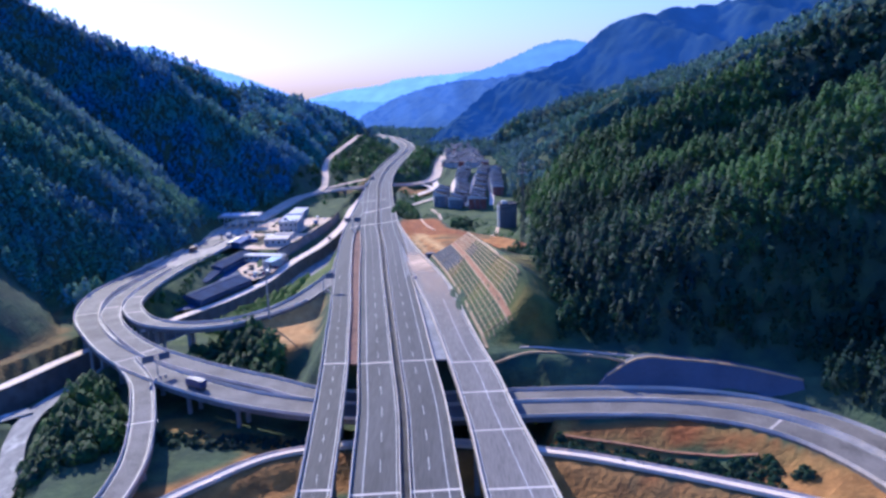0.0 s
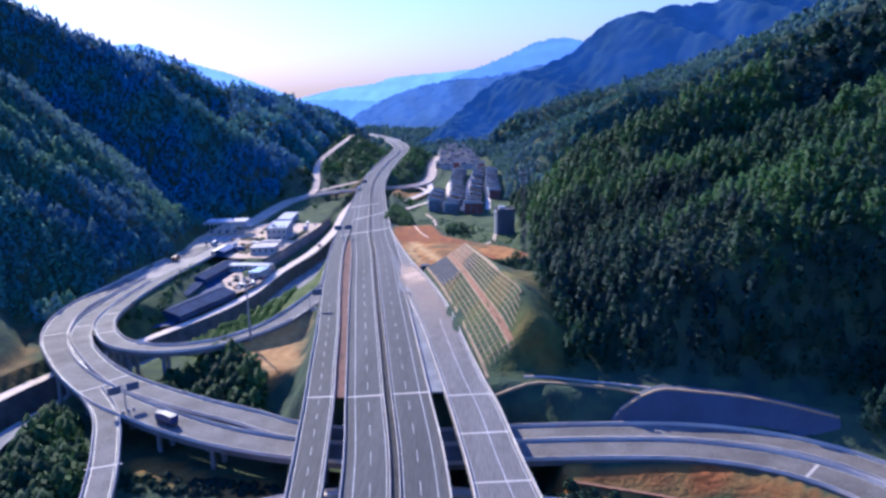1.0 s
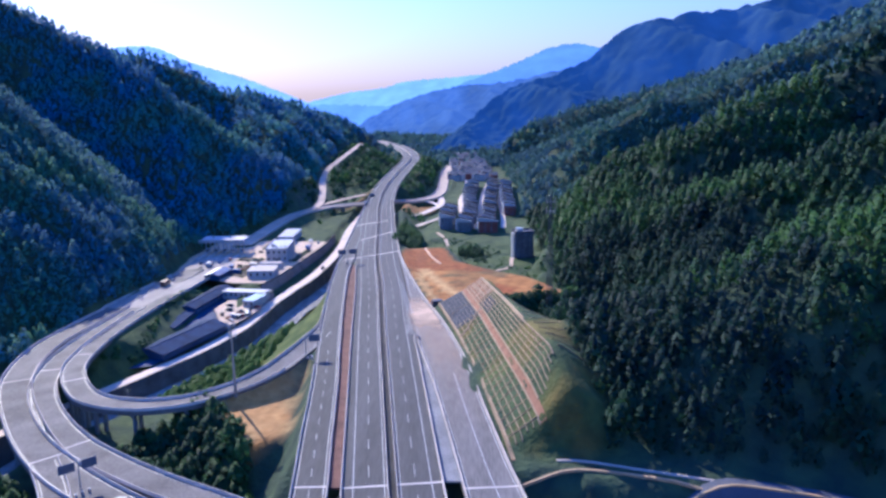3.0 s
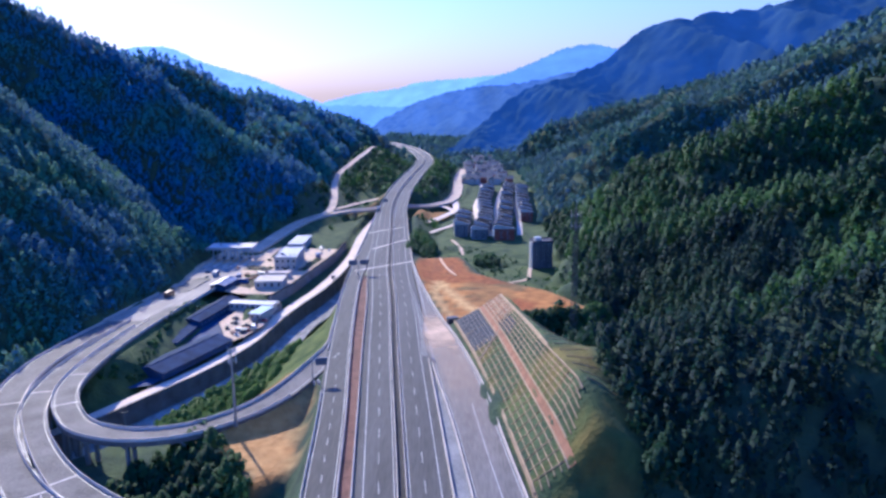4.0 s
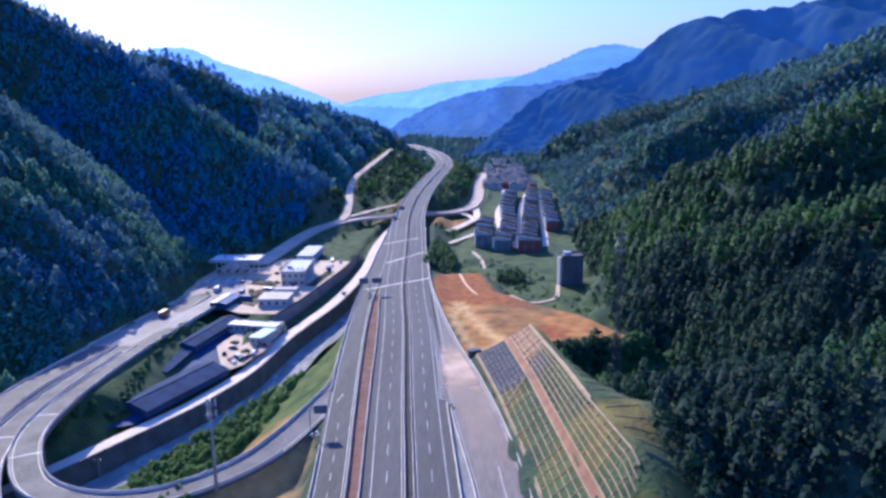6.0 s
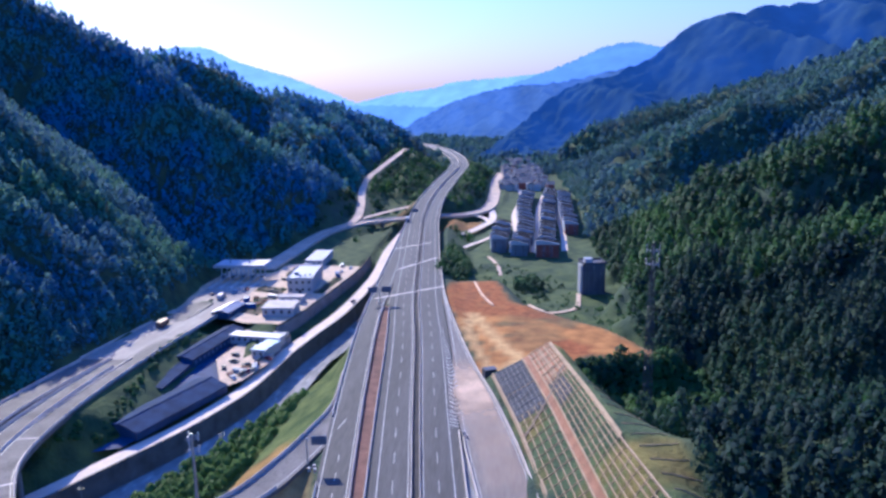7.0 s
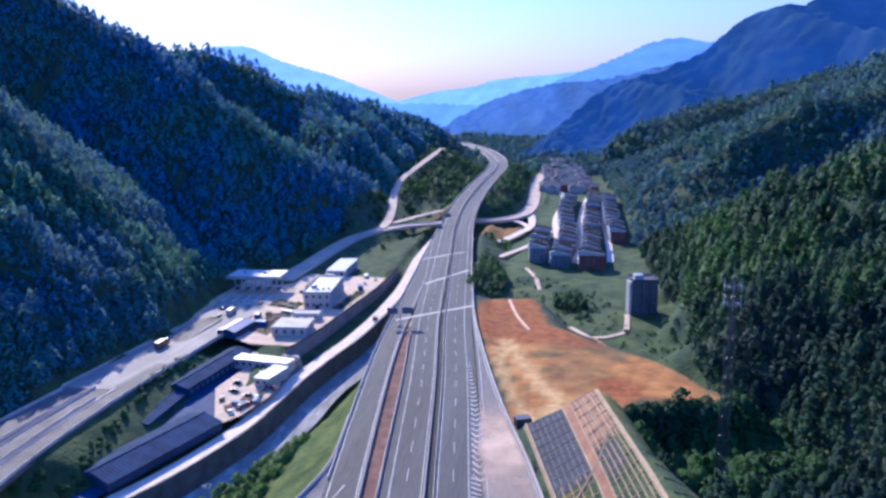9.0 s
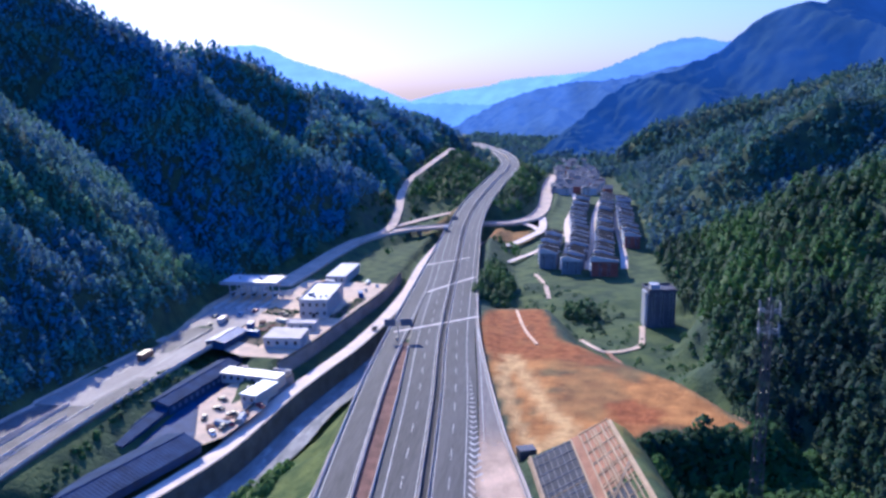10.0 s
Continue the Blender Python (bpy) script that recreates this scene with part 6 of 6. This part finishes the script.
def crown_quads(count, leaf, rng, tall=8.0, wide=2.4):
    """One feathery crown of leaf sprays round the origin, rooted at z = 0."""
    t = rng.random(count) ** 0.8
    prof = np.sin(np.clip(t * 0.93 + 0.07, 0, 1) ** 0.75 * math.pi) * 0.9 + 0.12
    a = rng.random(count) * 2 * math.pi
    r = wide * prof * np.sqrt(rng.random(count) * 0.6 + 0.4)
    c = np.stack([np.cos(a) * r, np.sin(a) * r, tall * (0.08 + 0.92 * t)], 1)
    out = np.stack([np.cos(a), np.sin(a), rng.normal(0.5, 0.5, count)], 1)
    u = np.cross(out, rng.normal(size=(count, 3)))
    u /= np.linalg.norm(u, axis=1, keepdims=True)
    v = np.cross(out, u)
    v /= np.linalg.norm(v, axis=1, keepdims=True)
    s = leaf * (0.6 + 0.8 * rng.random((count, 1)))
    u, v = u * s, v * s * (0.55 + 0.5 * rng.random((count, 1)))
    return np.stack([c - u - 0.4 * v, c + 0.3 * u - v, c + u + 0.5 * v, c - 0.2 * u + v], 1)


def foliage(name, dark, light, rough=0.55, haze_sheen=0.0, through_light=0.4):
    m = bpy.data.materials.new(name)
    m.use_nodes = True
    N, L = m.node_tree.nodes, m.node_tree.links
    b = N["Principled BSDF"]
    geo = N.new("ShaderNodeNewGeometry")
    n = N.new("ShaderNodeTexNoise")
    n.inputs["Scale"].default_value, n.inputs["Detail"].default_value = 0.022, 5
    L.new(geo.outputs["Position"], n.inputs["Vector"])
    mr = N.new("ShaderNodeMapRange")
    mr.inputs["From Min"].default_value, mr.inputs["From Max"].default_value = 0.40, 0.62
    L.new(n.outputs["Fac"], mr.inputs["Value"])
    mm = N.new("ShaderNodeMath")
    mm.operation = "MULTIPLY_ADD"
    mm.inputs[1].default_value, mm.inputs[2].default_value = 0.45, 0.0
    L.new(geo.outputs["Random Per Island"], mm.inputs[0])
    ad = N.new("ShaderNodeMath")
    ad.operation = "MULTIPLY_ADD"
    ad.inputs[1].default_value = 0.55
    L.new(mr.outputs["Result"], ad.inputs[0])
    L.new(mm.outputs[0], ad.inputs[2])
    r = N.new("ShaderNodeValToRGB")
    r.color_ramp.elements[0].color, r.color_ramp.elements[1].color = (*dark, 1), (*light, 1)
    L.new(ad.outputs[0], r.inputs["Fac"])
    L.new(r.outputs["Color"], b.inputs["Base Color"])
    b.inputs["Roughness"].default_value = rough
    # Bluish sheen brightens backlit leaves the way haze would.
    b.inputs["Sheen Weight"].default_value, b.inputs["Sheen Roughness"].default_value = haze_sheen, 0.6
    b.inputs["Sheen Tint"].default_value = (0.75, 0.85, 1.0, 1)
    b.inputs["Specular IOR Level"].default_value = 0.06 if rough > 0.9 else 0.15
    tr = N.new("ShaderNodeBsdfTranslucent")
    L.new(r.outputs["Color"], tr.inputs["Color"])
    mix = N.new("ShaderNodeMixShader")
    mix.inputs[0].default_value = through_light
    L.new(b.outputs[0], mix.inputs[1])
    L.new(tr.outputs[0], mix.inputs[2])
    L.new(mix.outputs[0], N["Material Output"].inputs["Surface"])
    return m


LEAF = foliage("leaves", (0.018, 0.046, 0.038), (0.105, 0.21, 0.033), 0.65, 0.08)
# The blue in the next three leaf colours stands in for haze.
LEAF_HAZE = foliage("leaves_haze", (0.155, 0.255, 0.46), (0.17, 0.33, 0.19), 0.95, 0.0, 0.3)
LEAF_HILL_HAZE = foliage("leaves_hill_haze", (0.14, 0.23, 0.37), (0.18, 0.34, 0.13), 0.95, 0.0, 0.3)
LEAF_FAR_HAZE = foliage("leaves_far_haze", (0.10, 0.16, 0.23), (0.125, 0.225, 0.12), 0.95, 0.0, 0.25)
# Shade on the right-hand slopes is put into this darker leaf colour.
LEAF_DARK_SHADE = foliage("leaves_dark_shade", (0.016, 0.038, 0.043), (0.042, 0.096, 0.036), 0.7, 0.06)

KEEP_CLEAR = [(smooth_path(p, 8.0), w) for p, w in ((MEDIAN, 16), (LEFT_RAMP_L, 7), (RIGHT_RAMP_R, 10), (OUTER, 9), (INNER, 8), (BRANCH, 7), (LOOP, 8), (PAST_TOLL, 10), (FAR_LEFT, 7), (CROSS, 7), (RIVER_ROAD, 7), (RIVER, 12), (SIDE_STREAM, 8), (LOW_ROAD, 8))]


OPEN_FIELD = [(-10, 480), (30, 440), (56, 424), (54, 465), (57, 500), (57, 552), (30, 575), (0, 620), (-30, 620), (-35, 540)]


def wooded(x, y, z):
    """Where trees stand."""
    ok = np.ones(x.shape, bool)
    for p, w in KEEP_CLEAR:
        ok &= near_line(x, y, p)[0] > w
    for poly, w in ((LOT, 3), (PLAZA, 4), (DEPOT, 3), (TOWN, 2)):
        ok &= in_poly(x, y, poly) > w
    tan, red, grass = cover_masks(x, y, z)
    ok &= in_poly(x, y, OPEN_FIELD) > 0
    ok &= in_poly(x, y, LEDGE) > 1.5
    ok &= (x > np.interp(y, *TERRACE[2][:2]) + 5 + 9 * ease(y, 255, 300)) | (y < 236) | (y > 390) | (x < -20)
    ok &= in_poly(x, y, [(17, 374), (70, 374), (73, 424), (60, 418), (18, 406)]) > 0
    ok &= ~((y < 350) & (x < -150) & (x > -235))
    ok &= ~((y < 232) & (x > -30) & (x < 108) & (near_line(x, y, INNER)[0] < 13))
    return ok & (tan < 0.25) & (grass < 0.5)


def forest(name, x0, x1, y0, y1, spacing, quads, leaf, tall, wide, mat, label, test=None, lift=1.2):
    nx, ny = int((x1 - x0) / spacing), int((y1 - y0) / spacing)
    i, j = np.meshgrid(np.arange(nx), np.arange(ny), indexing="ij")
    x = (x0 + (i + rng.random(i.shape)) * spacing).ravel()
    y = (y0 + (j + rng.random(j.shape)) * spacing).ravel()
    z = height(x, y)
    k = wooded(x, y, z)
    if test is not None:
        k &= test(x, y, z)
    x, y, z = x[k], y[k], z[k]
    kinds = [crown_quads(quads, leaf, rng, tall, wide) for _ in range(12)]
    pick = rng.integers(0, 12, len(x))
    size = (0.55 + 1.0 * rng.random(len(x)) ** 1.6) * (0.8 + 0.6 * (fbm(x / 30, y / 30) + 0.5))
    turn = rng.random(len(x)) * 2 * math.pi
    base = np.stack(kinds)[pick]
    c, s = np.cos(turn)[:, None, None], np.sin(turn)[:, None, None]
    bx, by, bz = base[..., 0], base[..., 1], base[..., 2]
    lean = rng.normal(0, 0.08, (len(x), 1, 1))
    px = (bx * c - by * s) + lean * bz
    py = bx * s + by * c
    verts = np.stack([px * size[:, None, None] + x[:, None, None], py * size[:, None, None] + y[:, None, None], bz * size[:, None, None] * (0.9 + 0.25 * rng.random((len(x), 1, 1))) + z[:, None, None] - 0.5], -1)
    mid = np.stack([x, y, z + 0.45 * tall * size], 1)[:, None, None, :]
    nrm = verts - mid
    nrm[..., 2] = nrm[..., 2] * 0.6 + lift
    nrm /= np.linalg.norm(nrm, axis=-1, keepdims=True)
    ob = fast_quads(name, verts.reshape(-1, 3), mat, nrm.reshape(-1, 3))
    return tagged(ob, label, "forest", kind="stuff")


steep = lambda x, y, z: (z > -9) | (x > 62)
foot = lambda x, y, z: z > -13.8
wild = lambda x, y, z: ((z > -10) | (x > 62)) & ((y > 240) | (x > 108) | (z > 3))
# Height splits the wood into a shaded and a sunlit leaf colour.
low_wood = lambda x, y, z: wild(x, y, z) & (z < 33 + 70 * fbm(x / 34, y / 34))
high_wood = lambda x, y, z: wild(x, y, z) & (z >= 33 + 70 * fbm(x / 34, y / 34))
rng = np.random.default_rng(11)
forest("forest", 18, 210, 150, 470, 3.2, 72, 0.46, 7.5, 1.75, LEAF_DARK_SHADE, "dense forest on the lower slope, shade in its leaf colour", low_wood)
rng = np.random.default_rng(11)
forest("forest", 18, 210, 150, 470, 3.2, 72, 0.46, 7.5, 1.75, LEAF, "dense bamboo forest on the upper slope, in its sunlit green", high_wood)
forest("forest", 210, 420, 60, 600, 6.5, 34, 1.2, 9, 3.4, LEAF_DARK_SHADE, "dense bamboo and broadleaf forest on a steep slope", steep)
forest("forest", 30, 210, 470, 700, 3.7, 54, 0.6, 7.5, 2.0, LEAF, "green forest covering the valley side", steep)
forest("forest", -330, -170, 300, 600, 3.2, 46, 0.52, 6.5, 1.9, LEAF_HILL_HAZE, "dark forest on a shaded hillside", foot, 3.2)
forest("forest", -480, -330, 250, 600, 4.0, 34, 0.72, 6.5, 2.3, LEAF_HILL_HAZE, "dark forest on the crest of a hillside", foot, 3.2)
forest("forest", -500, -150, 600, 940, 4.0, 34, 0.72, 6.5, 2.3, LEAF_HAZE, "dark forest on a shaded mountainside", foot, 3.2)
forest("forest", -520, -90, 940, 1380, 6.5, 20, 1.2, 7.5, 3.3, LEAF_HAZE, "forest on a distant ridge", lambda x, y, z: (x < -158) | (z > 24), 1.6)
forest("forest", 420, 800, 600, 1400, 13.0, 20, 2.4, 9, 6.5, LEAF_FAR_HAZE, "forest on a distant valley side", steep, 2.4)
forest("forest", 40, 420, 700, 1400, 6.0, 26, 0.95, 7.5, 3.0, LEAF_FAR_HAZE, "forest on a distant valley side", steep, 2.4)
forest("forest", -150, -10, 830, 1250, 6.0, 22, 0.9, 4.5, 2.4, LEAF, "scrub and trees on a low knoll", lambda x, y, z: (z > -11) & (z < 26))
forest("forest", -150, -20, 700, 860, 6.0, 20, 0.9, 4.0, 2.2, LEAF, "scrub round the underpass", lambda x, y, z: fbm(x / 12, y / 12) > 0.02)
forest("forest", -200, 150, 1155, 2150, 10.0, 20, 1.6, 6.0, 3.8, LEAF_FAR_HAZE, "trees on the valley floor beyond the village", None, 4.0)
shrub_bank = [(-112, 322), (-95, 363), (-82, 402), (-73, 396), (-80, 352), (-92, 318), (-100, 312)]
LEAF_BRIGHT = foliage("leaves_bright", (0.07, 0.14, 0.03), (0.19, 0.31, 0.06), 0.6)


def shrubs(name, poly, spacing, quads, leaf, tall, wide, mat, label):
    """Low growth over one patch of ground."""
    p = np.array(poly)
    (x0, y0), (x1, y1) = p.min(0), p.max(0)
    n = int((x1 - x0) * (y1 - y0) / spacing**2)
    x, y = x0 + (x1 - x0) * rng.random(n), y0 + (y1 - y0) * rng.random(n)
    k = in_poly(x, y, poly) + 5 * fbm(x / 6, y / 6) < 0
    x, y = x[k], y[k]
    z = height(x, y)
    base = np.stack([crown_quads(quads, leaf, rng, tall, wide) for _ in range(8)])[rng.integers(0, 8, len(x))]
    size = (0.5 + 0.9 * rng.random(len(x)))[:, None, None, None]
    verts = base * size + np.stack([x, y, z - 0.3], 1)[:, None, None, :]
    nrm = verts - np.stack([x, y, z + 0.3 * tall], 1)[:, None, None, :]
    nrm[..., 2] += 0.6
    nrm /= np.linalg.norm(nrm, axis=-1, keepdims=True)
    tagged(fast_quads(name, verts.reshape(-1, 3), mat, nrm.reshape(-1, 3)), label, "shrubs", kind="stuff")


shrubs("shrubs", shrub_bank, 1.9, 60, 0.4, 2.6, 1.5, LEAF_BRIGHT, "bright green shrubs along the river bank")
shrubs("shrubs", [(-104, 292), (-84, 300), (-60, 262), (-55, 240), (-70, 236), (-92, 252), (-106, 268)], 2.4, 60, 0.5, 4.2, 2.0, LEAF, "dark green scrub inside the loop ramp")
shrubs("shrubs", [(-136, 252), (-130, 262), (-108, 232), (-100, 205), (-112, 190), (-128, 198), (-136, 215)], 2.4, 60, 0.5, 4.5, 2.0, LEAF, "dark green scrub beside the stream")
shrubs("shrubs", [(0, 540), (20, 500), (58, 440), (62, 500), (34, 528), (30, 575), (0, 620), (-28, 615), (-30, 545)], 6.0, 30, 0.35, 1.6, 1.4, LEAF, "low hedges and bushes scattered over the fields")
shrubs("shrubs", [(-100, 218), (-40, 208), (25, 206), (25, 200), (-40, 202), (-92, 208)], 2.0, 40, 0.4, 1.6, 1.3, LEAF_DARK_SHADE, "low dark scrub below the ramp")
shrubs("shrubs", [(-40, 545), (-25, 545), (-22, 620), (-38, 660)], 2.6, 40, 0.5, 4.0, 1.8, LEAF, "dark trees beside the motorway")
shrubs("shrubs", [(-158, 352), (-140, 372), (-150, 430), (-153, 490), (-144, 500), (-146, 430), (-136, 366)], 2.2, 40, 0.35, 1.2, 1.3, LEAF, "dark green growth on the road embankment")
for poly in BEDS:
    shrubs("shrubs", poly, 1.8, 24, 0.28, 0.9, 0.8, LEAF, "low weeds and bushes added on a brown bed of the forecourt")
shrubs("shrubs", [(20, 196), (47, 188), (80, 177), (90, 166), (70, 165), (50, 175), (22, 187)], 1.7, 40, 0.4, 1.3, 1.4, LEAF_DARK_SHADE, "low dark scrub below the ramp")
shrubs("shrubs", [(0, 560), (14, 540), (20, 552), (10, 575)], 2.6, 50, 0.5, 4.5, 2.2, LEAF, "dark clump of trees in the fields")
shrubs("shrubs", [(19, 396), (30, 407), (54, 411), (68, 424), (74, 378), (40, 370), (22, 382)], 2.0, 90, 0.5, 4.2, 2.9, LEAF, "green scrub at the edge of the cleared lot")


# single trees near the roads
def tree(m, label, seed, tall=7.0, wide=2.6):
    r = np.random.default_rng(seed)
    e = empty("tree", m, label, "tree", "trees near the ramps")
    bm = bmesh.new()
    tube(bm, (0, 0, -0.5), (0.1, 0, tall * 0.45), 0.2, 0.13, 7)
    tube(bm, (0.1, 0, tall * 0.45), (0.0, 0.1, tall * 0.85), 0.13, 0.04, 6)
    for i in range(5):
        a, h = i * 2.4, tall * (0.3 + 0.1 * i)
        tube(bm, (0.05, 0, h), (math.cos(a) * wide * 0.6, math.sin(a) * wide * 0.6, h + 1.2), 0.07, 0.025, 5)
    part("trunk", bm, M["bark"], e)
    q = crown_quads(220, 0.42, r, tall, wide)
    q[..., 2] += 0.6
    nrm = q - np.array((0, 0, tall * 0.5))
    nrm[..., 2] += 0.6
    nrm /= np.linalg.norm(nrm, axis=-1, keepdims=True)
    c = fast_quads("crown", q.reshape(-1, 3), LEAF, nrm.reshape(-1, 3))
    c.parent = e
    return e


M["bark"] = material("bark", (0.12, 0.09, 0.065), 0.9, vary=0.2, scale=6)
on_ground = lambda x, y, t=0.0: pose(x, y, float(height(np.array([x]), np.array([y]))[0]), 0, 0, t)
trees = [tree(on_ground(-92, 262), "leafy green tree inside the loop ramp", 1), tree(on_ground(-86, 272), "leafy green tree inside the loop ramp", 2, 5.5, 2.8), tree(on_ground(-78, 262), "leafy green tree inside the loop ramp", 3, 8.0, 2.4)]
for i in range(46):
    if i < 24:
        x, y, lab = -100 + 40 * rng.random(), 244 + 40 * rng.random(), "leafy green tree inside the loop ramp"
        if in_poly(np.array([x]), np.array([y]), [(-104, 292), (-84, 298), (-62, 262), (-57, 244), (-70, 240), (-92, 254), (-104, 268)])[0] > 0:
            continue
    else:
        x, y, lab = -134 + 30 * rng.random(), 192 + 64 * rng.random(), "leafy green tree beside the stream"
        if in_poly(np.array([x]), np.array([y]), [(-134, 250), (-128, 258), (-110, 230), (-102, 206), (-112, 194), (-126, 200), (-134, 216)])[0] > 0:
            continue
    k = copy_thing(trees[i % 3], on_ground(x, y, 360 * rng.random()))
    k["label"] = lab
